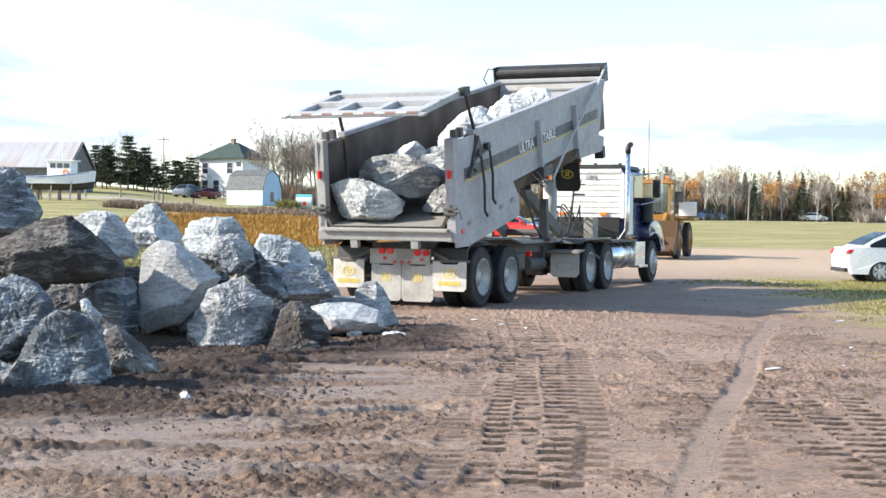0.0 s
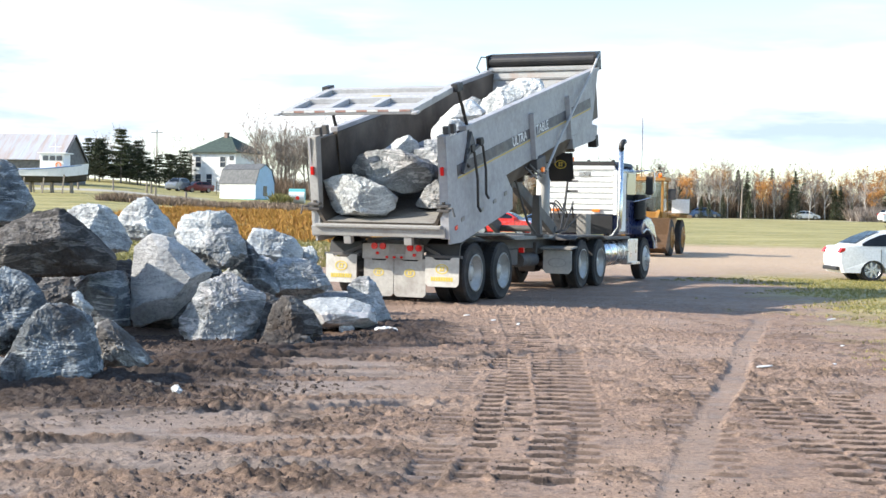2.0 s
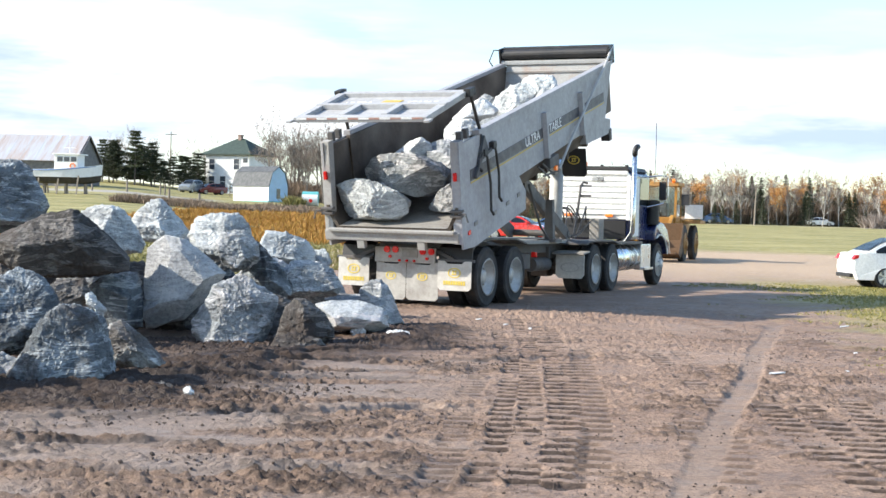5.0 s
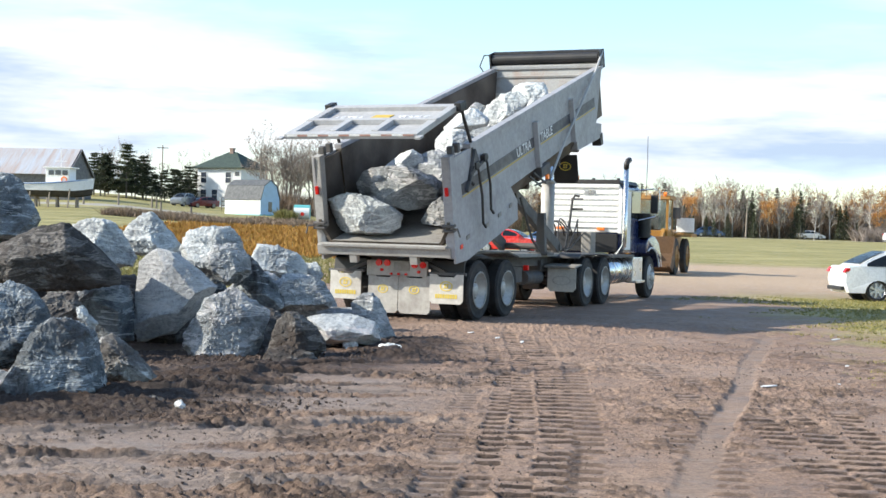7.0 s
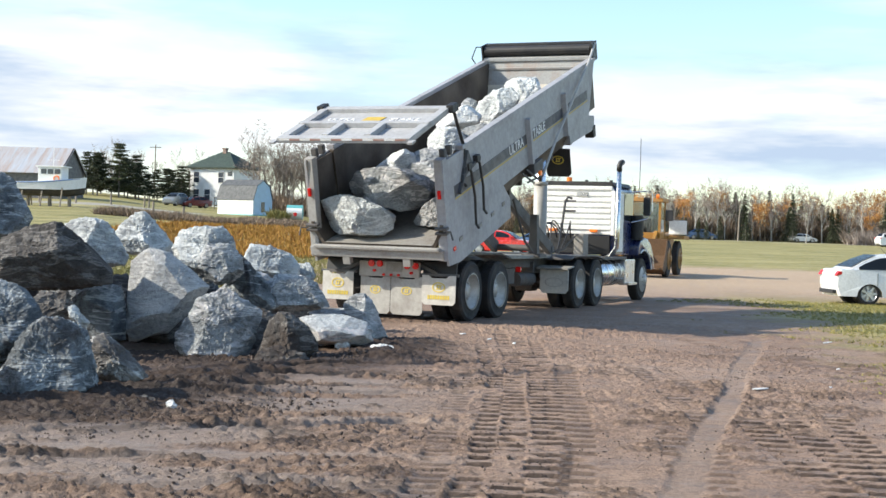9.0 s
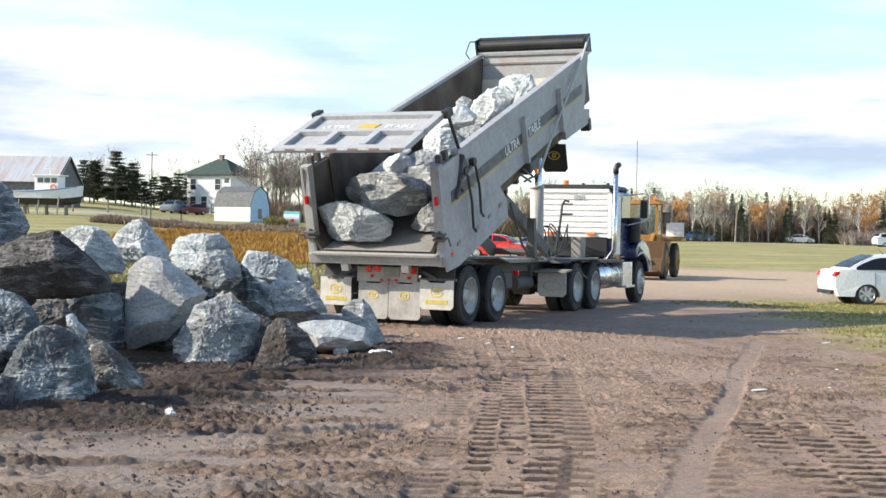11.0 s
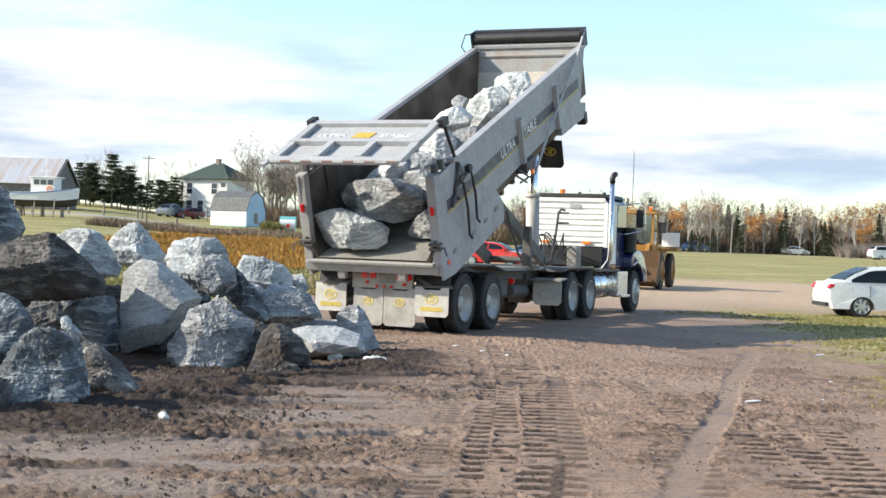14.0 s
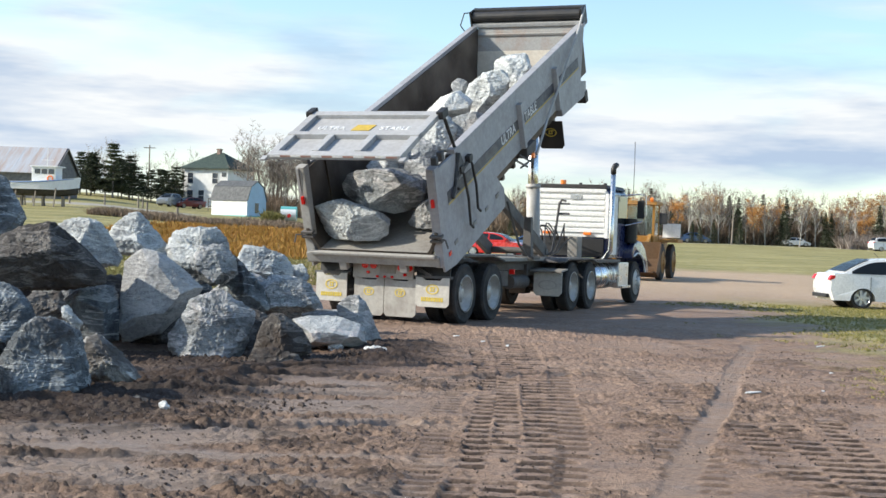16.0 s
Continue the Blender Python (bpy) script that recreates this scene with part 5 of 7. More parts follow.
for x, a, z, sx, sy, sz, seed in ((-0.50, 2.9, 0.02, 0.55, 0.7, 0.42, 71), (0.45, 4.4, 0.15, 0.62, 0.7, 0.50, 72), (-0.55, 1.1, 0.0, 0.5, 0.5, 0.36, 73), (0.50, 1.8, 0.05, 0.55, 0.6, 0.42, 74),
                                  (0.45, 3.1, 0.10, 0.60, 0.6, 0.48, 75), (-0.50, 4.3, 0.05, 0.50, 0.6, 0.42, 76), (0.60, 5.3, 0.25, 0.48, 0.5, 0.6, 77), (-0.3, 2.0, 0.2, 0.5, 0.5, 0.42, 78)):
    load_block(a, [(x + p, z + q) for p, q in lump(seed, sx, sz)], sy, [(-0.3, 0.4, 0.8), (0.4, 0.7, 0.8)], seed, M_rock)

# ---------------------------------------------------------------- tractor unit
tractor = thing("tractor_unit", TRACTOR, "dark blue and white long-nosed tractor unit on mud", "truck")
bm = bmesh.new()
for x in (-0.43, 0.43):
    box(bm, x - 0.05, x + 0.05, 4.9, 12.6, 0.74, 1.0, 0.01)
for y in (5.0, 6.7, 8.4, 10.0):
    box(bm, -0.40, 0.40, y - 0.05, y + 0.05, 0.78, 0.96, 0.01)
part("chassis", bm, M_frame, tractor)
bm = bmesh.new()
box(bm, -0.55, 0.55, 6.1, 7.3, 1.0, 1.06, 0.015)
slab(bm, [(-0.5, 5.9), (0.5, 5.9), (0.5, 7.2), (0.2, 7.2), (0.08, 6.6), (-0.08, 6.6), (-0.2, 7.2), (-0.5, 7.2)], "z", 1.05, 1.13)
part("fifth_wheel", bm, M_frame, tractor, "greasy coupling plate")
for y in (6.029, 7.362):
    bm = bmesh.new()
    rod(bm, (-0.95, y, R_TYRE), (0.95, y, R_TYRE), 0.08, 12)
    box(bm, -0.2, 0.2, y - 0.2, y + 0.2, R_TYRE - 0.2, R_TYRE + 0.2, 0.06)
    part("axle", bm, M_frame, tractor)
    for s in (1, -1):
        wheel(tractor, s * 1.22, y, s)
for s in (1, -1):
    wheel(tractor, s * 1.20, 11.477, s, dual=False)
# bright flaps behind the drive wheels, on a shelf
for s in (1, -1):
    bm = bmesh.new()
    x0, x1 = (0.60, 1.22) if s > 0 else (-1.22, -0.60)
    slab(bm, [(x0 + 0.06, 0.33), (x1 - 0.06, 0.33), (x1, 0.40), (x1, 0.82), (x0, 0.82), (x0, 0.40)], "y", 5.16, 5.19, 0.004)
    fl = part("mud_flap", bm, M_flap, tractor, "pale mud flap with a stamped oval")
    bm = bmesh.new()
    seg = 18
    for i in range(seg):
        a0, a1 = i * math.tau / seg, (i + 1) * math.tau / seg
        xm = (x0 + x1) / 2
        slab(bm, [(xm + 0.2 * math.cos(a0), 0.56 + 0.1 * math.sin(a0)), (xm + 0.2 * math.cos(a1), 0.56 + 0.1 * math.sin(a1)), (xm + 0.18 * math.cos(a1), 0.56 + 0.085 * math.sin(a1)), (xm + 0.18 * math.cos(a0), 0.56 + 0.085 * math.sin(a0))], "y", 5.15, 5.158)
    part("emblem", bm, M_flap_dark, fl, "stamped oval emblem")
    bm = bmesh.new()
    slab(bm, [(5.05, 0.83), (5.5, 0.88), (5.5, 0.91), (5.05, 0.87)], "x", x0 - 0.05, x1 + 0.02)
    part("flap_shelf", bm, M_dustframe, tractor)
bm = bmesh.new()
box(bm, -0.55, 0.55, 4.86, 4.92, 0.62, 0.98, 0.01)
part("rear_crossmember", bm, M_frame, tractor)
for s in (1, -1):
    bm = bmesh.new()
    slab(bm, [(5.35, 1.06), (5.55, 1.12), (6.0, 1.13), (7.4, 1.13), (7.85, 1.06), (7.85, 1.03), (7.4, 1.10), (6.0, 1.10), (5.55, 1.09), (5.35, 1.03)], "x", *((0.6, 1.22) if s > 0 else (-1.22, -0.6)))
    part("drive_wheel_fender", bm, M_frame, tractor)
# fuel tanks with straps
for s in (1, -1):
    bm = bmesh.new()
    rod(bm, (s * 0.88, 8.05, 0.71), (s * 0.88, 9.75, 0.71), 0.31, 30)
    tank = part("fuel_tank", bm, M_chrome, tractor, "polished round fuel tank", True)
    for y in (8.35, 8.9, 9.45):
        bm = bmesh.new()
        rod(bm, (s * 0.88, y - 0.04, 0.71), (s * 0.88, y + 0.04, 0.71), 0.318, 30)
        part("strap", bm, M_alu, tank)
    bm = bmesh.new()
    box(bm, *((0.62, 1.18) if s > 0 else (-1.18, -0.62)), 9.85, 10.75, 0.42, 1.02, 0.03)
    box(bm, *((1.0, 1.26) if s > 0 else (-1.26, -1.0)), 9.9, 10.7, 0.40, 0.46, 0.01)
    part("step_box", bm, M_alu, tractor, "bright step box below the cab")
bm = bmesh.new()
box(bm, 0.45, 1.2, 7.95, 9.9, 1.02, 1.09, 0.015)
part("deck_plate", bm, M_frame, tractor)
# cab with ribbed back wall
bm = bmesh.new()
slab(bm, [(-1.02, 1.12), (1.02, 1.12), (1.02, 2.66), (0.90, 2.78), (-0.90, 2.78), (-1.02, 2.66)], "y", 9.46, 11.05, 0.03)
cab = part("cab", bm, M_cabblue, tractor, "dark blue cab with a white back wall")
bm = bmesh.new()
slab(bm, [(-1.0, 1.60), (1.0, 1.60), (1.0, 2.62), (0.88, 2.76), (-0.88, 2.76), (-1.0, 2.62)], "y", 9.40, 9.47, 0.02)
part("back_panel", bm, M_cabwhite, cab, "white ribbed back panel, dusty")
for k in range(7):
    bm = bmesh.new()
    z = 1.70 + k * 0.134
    slab(bm, [(9.405, z), (9.365, z + 0.015), (9.365, z + 0.085), (9.405, z + 0.10)], "x", -0.90, 0.90)
    part("panel_rib", bm, M_cabwhite, cab)
bm = bmesh.new()
for s in (1, -1):
    box(bm, s * 0.965 - 0.045, s * 0.965 + 0.045, 9.35, 9.42, 1.58, 2.64, 0.02)
box(bm, -0.93, 0.93, 9.35, 9.42, 2.66, 2.75, 0.02)
part("panel_border", bm, M_white, cab, "white rounded border")
bm = bmesh.new()
slab(bm, [(-0.98, 2.76), (0.98, 2.76), (0.90, 2.86), (-0.90, 2.86)], "y", 9.38, 11.0, 0.02)
part("cab_roof", bm, M_black, cab, "black roof edge")
# no hollow: a flat black box stands in for the shaded gap
bm = bmesh.new()
box(bm, -0.90, 0.90, 9.36, 9.46, 1.14, 1.57, 0.01)
part("recess", bm, M_plastic, cab, "black panel drawn for the dark recess below")
bm = bmesh.new()
box(bm, 0.05, 0.34, 9.355, 9.40, 2.50, 2.60, 0.005)
part("badge_plate", bm, M_alu, cab)
for x in (-0.52, 0.50):
    bm = bmesh.new()
    box(bm, x - 0.09, x + 0.09, 9.33, 9.40, 1.65, 1.72, 0.02)
    part("amber_lamp", bm, M_orange, cab, "lit amber lamp")
for s in (1, -1):
    bm = bmesh.new()
    box(bm, s * 1.025 - 0.008, s * 1.025 + 0.008, 10.15, 10.95, 1.95, 2.6, 0)
    part("side_window", bm, M_dglass, cab, "dark side window")
    bm = bmesh.new()
    box(bm, s * 1.022 - 0.008, s * 1.022 + 0.008, 9.5, 10.1, 1.2, 2.6, 0)
    part("side_trim", bm, M_cabwhite, cab, "white side strip")
bm = bmesh.new()
slab(bm, [(11.05, 1.1), (12.95, 1.1), (12.95, 1.75), (12.6, 1.86), (11.05, 2.0)], "x", -0.62, 0.62, 0.05)
part("hood", bm, M_cabblue, tractor, "dark blue bonnet")
for s in (1, -1):
    bm = bmesh.new()
    pr = [(12.55 - 0.0, 0.75), (12.42, 1.05), (12.15, 1.35), (11.75, 1.52), (11.40, 1.56), (11.0, 1.48), (10.85, 1.35), (10.85, 1.1), (11.0, 1.16), (11.25, 1.24), (11.55, 1.22), (11.9, 1.10), (12.1, 0.88), (12.15, 0.75)]
    slab(bm, pr, "x", *((0.60, 1.24) if s > 0 else (-1.24, -0.60)), 0.04)
    fender = part("fender", bm, M_cabblue, tractor, "glossy blue front fender", True)
    bm = bmesh.new()
    pipe(bm, [(s * 1.25, 12.14, 0.76), (s * 1.25, 12.05, 0.93), (s * 1.25, 11.86, 1.11), (s * 1.25, 11.55, 1.23), (s * 1.25, 11.25, 1.25), (s * 1.25, 10.98, 1.17)], 0.022)
    part("fender_lip", bm, M_white, fender, "pale fender lip")
# exhaust stack
bm = bmesh.new()
pipe(bm, [(0.7, 9.5, 1.06), (0.95, 9.32, 1.10), (1.10, 9.28, 1.30), (1.11, 9.28, 1.7), (1.11, 9.28, 3.18)], 0.058, 14)
stack = part("exhaust_pipe", bm, M_chrome, tractor, "tall bright exhaust stack", True)
bm = bmesh.new()
pipe(bm, [(1.11, 9.28, 3.12), (1.11, 9.28, 3.24), (1.125, 9.36, 3.31), (1.13, 9.45, 3.33)], 0.066, 14)
part("stack_tip", bm, M_black, stack, "black curved tip", True)
# air cleaner, mirror, beacons, aerial
bm = bmesh.new()
rod(bm, (1.14, 11.0, 1.5), (1.14, 11.0, 2.1), 0.15, 18)
for k in range(7):
    rod(bm, (1.14, 11.0, 1.54 + k * 0.08), (1.14, 11.0, 1.575 + k * 0.08), 0.175, 18)
part("air_cleaner", bm, M_black, tractor, "black ribbed air cleaner")
for s in (1, -1):
    bm = bmesh.new()
    box(bm, s * 1.40 - 0.09, s * 1.40 + 0.09, 10.85, 10.93, 2.10, 2.55, 0.03)
    mirror = part("mirror", bm, M_black, tractor, "tall black side mirror")
    bm = bmesh.new()
    pipe(bm, [(s * 1.02, 10.7, 2.66), (s * 1.38, 10.86, 2.70), (s * 1.50, 10.95, 2.66), (s * 1.52, 10.95, 2.2), (s * 1.42, 10.92, 2.02), (s * 1.03, 10.8, 1.92)], 0.018)
    part("mirror_bracket", bm, M_chrome, mirror, "bright bracket")
for x, mat, lab in ((-0.34, M_orange, "amber beacon"), (0.72, M_plastic, "black horn"), (0.10, M_plastic, "black horn"), (0.92, M_orange, "amber marker")):
    bm = bmesh.new()
    rod(bm, (x, 10.0, 2.84), (x, 10.0, 2.98 if mat == M_orange and x < 0 else 2.92), 0.07 if x < 0 else 0.04, 14)
    part("beacon" if mat == M_orange else "horn", bm, mat, tractor, lab)
bm = bmesh.new()
pipe(bm, [(1.2, 10.85, 2.5), (1.21, 10.85, 3.4), (1.2, 10.86, 4.0)], 0.008, 5)
part("aerial", bm, M_plastic, tractor, "thin whip aerial")
# hoses and lamp post behind the cab
rng_h = random.Random(5)
for k in range(7):
    bm = bmesh.new()
    x0, x1 = -0.60 + k * 0.13, -0.45 + k * 0.15
    top = 1.55 + rng_h.random() * 0.35
    pts = []
    for q in range(11):
        t = q / 10
        pts.append((x0 + (x1 - x0) * t + 0.10 * math.sin(5 * t + k), 9.3 - 2.2 * t, 1.5 * (1 - t) + 1.16 * t + (top - 1.35) * math.sin(math.pi * min(1, t * 1.25))))
    pipe(bm, pts, 0.017, 6)
    part("air_hose", bm, M_plastic, tractor, "black curled hose")
bm = bmesh.new()
pipe(bm, [(-0.1, 8.5, 1.05), (-0.02, 8.5, 1.7), (0.04, 8.52, 2.35), (0.08, 8.6, 2.45), (0.18, 8.62, 2.42)], 0.03, 8)
box(bm, 0.0, 0.28, 8.55, 8.6, 2.34, 2.38)
box(bm, 0.0, 0.28, 8.55, 8.6, 2.10, 2.15)
part("hose_post", bm, M_frame, tractor, "dark post that carries the hoses")
bm = bmesh.new()
box(bm, 0.28, 0.52, 8.5, 8.9, 1.09, 1.6, 0.03)
part("valve_box", bm, M_dustframe, tractor, "grey valve box")

# ---------------------------------------------------------------- wheel loader
loader = thing("wheel_loader", pose(8.25, 57.6, 0, 0, 0, 162), "dirty yellow wheel loader with lowered bucket, on bare earth", "wheel loader")
for y in (1.45, -1.45):
    for s in (1, -1):
        wheel(loader, s * 1.25, y, s, dual=False, radius=0.74, metal=M_yellow, look_="muddy yellow wheel")
bm = bmesh.new()
slab(bm, [(-2.9, 0.75), (-0.4, 0.75), (-0.4, 1.75), (-2.3, 1.85), (-2.9, 1.6)], "x", -0.75, 0.75, 0.08)
part("engine_body", bm, M_yellow, loader, "yellow engine cover")
bm = bmesh.new()
box(bm, -0.55, 0.55, 0.2, 2.2, 0.7, 1.4, 0.06)
part("front_frame", bm, M_yellow, loader)
bm = bmesh.new()
for s in (1, -1):
    beam(bm, (s * 0.55, 0.6, 1.75), (s * 0.55, 2.6, 0.7), 0.14, 0.3)
beam(bm, (0, 1.0, 1.9), (0, 2.3, 1.1), 0.12, 0.22)
part("lift_arm", bm, M_yellow, loader)
bm = bmesh.new()
slab(bm, [(2.30, 1.55), (2.30, 0.85), (2.46, 0.40), (2.85, 0.14), (3.45, 0.34), (3.43, 0.40), (2.87, 0.22), (2.54, 0.46), (2.39, 0.88), (2.38, 1.54)], "x", -1.30, 1.30)
for s in (-1.30, 1.26):
    slab(bm, [(2.31, 1.54), (2.31, 0.86), (2.47, 0.42), (2.85, 0.16), (3.42, 0.35), (2.85, 0.95), (2.5, 1.45)], "x", s, s + 0.04)
for k in range(7):
    box(bm, -1.2 + k * 0.38, -1.1 + k * 0.38, 3.38, 3.58, 0.33, 0.40)
part("bucket", bm, M_bucket, loader, "brown rusty bucket")
bm = bmesh.new()
box(bm, -0.72, 0.72, -0.55, 0.75, 1.5, 1.8, 0.03)
for x in (-0.68, 0.68):
    for y in (-0.5, 0.7):
        box(bm, x - 0.05, x + 0.05, y - 0.05, y + 0.05, 1.75, 3.1, 0.01)
lcab = part("cab_frame", bm, M_yellow, loader)
bm = bmesh.new()
slab(bm, [(-0.65, 3.08), (0.9, 3.08), (0.85, 3.24), (-0.6, 3.24)], "x", -0.82, 0.82, 0.03)
part("cab_roof", bm, M_yellow, lcab, "orange-yellow cab roof")
for b in ((-0.64, 0.64, 0.68, 0.70, 1.85, 3.05), (-0.64, 0.64, -0.52, -0.50, 1.85, 3.05), (-0.70, -0.68, -0.45, 0.65, 1.85, 3.05), (0.68, 0.70, -0.45, 0.65, 1.85, 3.05)):
    bm = bmesh.new()
    box(bm, *b)
    pane = part("window_pane", bm, M_glass, lcab, "clear cab window")
    pane.visible_shadow = False
bm = bmesh.new()
box(bm, -0.25, 0.25, -0.3, 0.15, 1.8, 2.4, 0.06)
part("driver_seat", bm, M_plastic, lcab)
for s in (1, -1):
    bm = bmesh.new()
    slab(bm, [(-2.3, 1.55), (-0.7, 1.55), (-0.8, 1.70), (-2.2, 1.70)], "x", *((0.75, 1.5) if s > 0 else (-1.5, -0.75)), 0.02)
    part("rear_fender", bm, M_yellow, loader)
    bm = bmesh.new()
    box(bm, s * 1.05 - 0.16, s * 1.05 + 0.16, 0.55, 0.62, 2.3, 2.75, 0.03)
    part("mirror", bm, M_black, lcab)
bm = bmesh.new()
box(bm, -1.55, -0.8, -1.1, -1.02, 1.75, 2.35, 0.03)
part("side_panel", bm, M_white, loader, "white panel on the fender")
for s in (-0.6, 0.6):
    bm = bmesh.new()
    rod(bm, (s, 0.8, 3.22), (s, 0.9, 3.34), 0.07, 10)
    part("work_lamp", bm, M_orange, lcab)


# ---------------------------------------------------------------- cars
def arch(cx, r, base, n=8):
    return [(cx + r * math.cos(math.pi - k * math.pi / n), base + r * math.sin(math.pi - k * math.pi / n)) for k in range(n + 1)]


def car(m, material, label, length=4.4, height=1.47, tall=False, category="car"):
    """A passenger car pointing along +x: body, glasshouse, windows, lamps and wheels."""
    ob = thing("car", m, label, category)
    k, kz = length / 4.4, height / 1.47
    fx, rx, r = 1.28 * k, -1.26 * k, 0.325
    low = 0.23

    def sect(bm, outline, half, base, edge):
        """Loft a side outline across the width, narrowing towards the top and the ends."""
        rows = []
        for t in (-1, -0.88, -0.55, 0, 0.55, 0.88, 1):
            pull = abs(t) ** 3
            rows.append([bm.verts.new((x * (1 - 0.02 * pull), t * half(x, z), base + (z - base) * (1 - edge * pull))) for x, z in outline])
        for u, v in zip(rows, rows[1:]):
            for q in range(len(outline)):
                q2 = (q + 1) % len(outline)
                bm.faces.new((u[q], u[q2], v[q2], v[q]))
        bm.faces.new(rows[0]), bm.faces.new(rows[-1][::-1])
    bm = bmesh.new()
    trunk = [(2.16, 0.45), (2.10, 0.62), (1.85, 0.76), (1.45, 0.86), (1.05, 0.94), (0.0, 0.97), (-1.0, 1.00), (-1.75, 1.02), (-2.08, 1.00), (-2.17, 0.88), (-2.19, 0.55), (-2.12, 0.32)]
    if tall:
        trunk = [(2.12, 0.45), (2.10, 0.72), (1.85, 0.86), (1.45, 0.93), (1.05, 0.98), (0.0, 1.0), (-1.0, 1.02), (-1.9, 1.04), (-2.10, 1.0), (-2.17, 0.85), (-2.19, 0.55), (-2.12, 0.32)]
    outline = [(-2.08 * k, low)] + arch(rx, r + 0.05, low) + arch(fx, r + 0.05, low) + [(2.08 * k, low)] + [(x * k, z * kz) for x, z in trunk]
    sect(bm, outline, lambda x, z: 0.845 - 0.10 * max(0.0, abs(x / k) - 1.5) ** 1.5 - 0.05 * max(0, z - 0.7), 0.5, 0.03)
    body = part("body", bm, material, ob)
    belt, top = (1.0 if tall else 0.97) * kz, height
    roofline = [(1.22, 0.93), (0.95, 1.10), (0.55, 1.32), (0.15, 1.43), (-0.40, 1.47), (-0.95, 1.43), (-1.35, 1.27), (-1.85, 1.00)]
    if tall:
        roofline = [(1.22, 0.95), (0.95, 1.12), (0.55, 1.33), (0.15, 1.43), (-0.40, 1.47), (-1.2, 1.46), (-1.75, 1.38), (-2.0, 1.02)]
    roofline = [(x * k, z * kz) for x, z in roofline]
    width = lambda x, z: 0.80 - 0.24 * max(0.0, (z - belt) / (top - belt)) ** 1.2
    bm = bmesh.new()
    sect(bm, roofline, width, belt, 0.03)
    house = part("roof", bm, material, ob)

    def height_at(x):
        for (x0, z0), (x1, z1) in zip(roofline, roofline[1:]):
            if x1 <= x <= x0:
                return z0 + (z1 - z0) * (x0 - x) / (x0 - x1)
        return belt
    for s in (1, -1):
        for x0, x1 in (((-1.55 if not tall else -1.7) * k, -0.28 * k), (-0.20 * k, 0.92 * k)):
            bm = bmesh.new()
            n_ = 7
            lo_, hi_ = [], []
            for q in range(n_ + 1):
                x = x0 + (x1 - x0) * q / n_
                zt = max(belt + 0.06, height_at(x) - 0.085)
                zb = belt + 0.035
                lo_.append(bm.verts.new((x, s * (width(x, zb) + 0.010), zb)))
                hi_.append(bm.verts.new((x, s * (width(x, zt) + 0.012), zt)))
            for q in range(n_):
                bm.faces.new((lo_[q], lo_[q + 1], hi_[q + 1], hi_[q]))
            bmesh.ops.solidify(bm, geom=list(bm.faces), thickness=0.012)
            part("side_window", bm, M_dglass, house, "tinted side window")
        for x in (-0.24 * k, 0.93 * k, -1.02 * k):
            bm = bmesh.new()
            box(bm, x - 0.005, x + 0.005, s * 0.836 - 0.012, s * 0.836 + 0.012, low + 0.12, belt - 0.05)
            part("door_seam", bm, M_plastic, body)
        for x in (-0.42 * k, 0.72 * k - 0.8):
            bm = bmesh.new()
            box(bm, x - 0.09, x + 0.09, s * 0.85 - 0.02, s * 0.85 + 0.015, belt - 0.15, belt - 0.12, 0.008)
            part("door_handle", bm, material, body)
        for x in (fx, rx):
            bm = bmesh.new()
            turn = Matrix.Translation((x, s * 0.82, r)) @ Matrix.Rotation(-math.pi / 2 * s, 4, "X")
            lathe(bm, [(0.21, -0.02), (0.232, 0.01), (0.215, -0.03), (0.20, -0.10), (0.001, -0.10)], turn, 24)
            for q in range(7):
                box(bm, 0.03, 0.215, -0.03, 0.03, -0.03, 0.004, 0, turn @ Matrix.Rotation(q * math.tau / 7, 4, "Z"))
            rod(bm, turn @ Vector((0, 0, -0.04)), turn @ Vector((0, 0, 0.012)), 0.07, 12)
            rim = part("wheel", bm, M_alu, ob, "silver spoked wheel")
            bm = bmesh.new()
            lathe(bm, [(0.225, 0.0), (0.27, 0.012), (0.31, 0.0), (r, -0.03), (r, -0.17), (0.30, -0.20), (0.22, -0.2)], turn, 28)
            part("tyre", bm, M_tyre, rim, "black tyre")
            bm = bmesh.new()
            rod(bm, (x, s * 0.45, r + 0.02), (x, s * 0.70, r + 0.02), r + 0.035, 20)
            part("wheel_well", bm, M_plastic, body, "dark wheel well")
        bm = bmesh.new()
        slab(bm, [(-2.21 * k, belt - 0.16), (-2.02 * k, belt - 0.12), (-1.86 * k, belt - 0.03), (-2.12 * k, belt - 0.02)], "y", *((0.58, 0.79) if s > 0 else (-0.79, -0.58)), 0.02)
        part("tail_lamp", bm, M_red, body, "red tail lamp")
        bm = bmesh.new()
        slab(bm, [(2.14 * k, 0.60 * kz), (1.80 * k, 0.68 * kz), (1.70 * k, 0.78 * kz), (2.06 * k, 0.68 * kz)], "y", *((0.45, 0.79) if s > 0 else (-0.79, -0.45)), 0.02)
        part("headlight", bm, M_chrome, body, "clear headlight")
        bm = bmesh.new()
        box(bm, 0.80 * k, 0.80 * k + 0.12, s * 0.91 - 0.09, s * 0.91 + 0.09, belt + 0.01, belt + 0.13, 0.03)
        part("mirror", bm, material, body)
    for nm, seq in (("windscreen", roofline[0:4]), ("rear_window", roofline[-1:-3:-1] if tall else roofline[-1:-4:-1])):
        bm = bmesh.new()
        sg = 1 if nm == "windscreen" else -1
        seq = [seq[0], *seq[1:]]
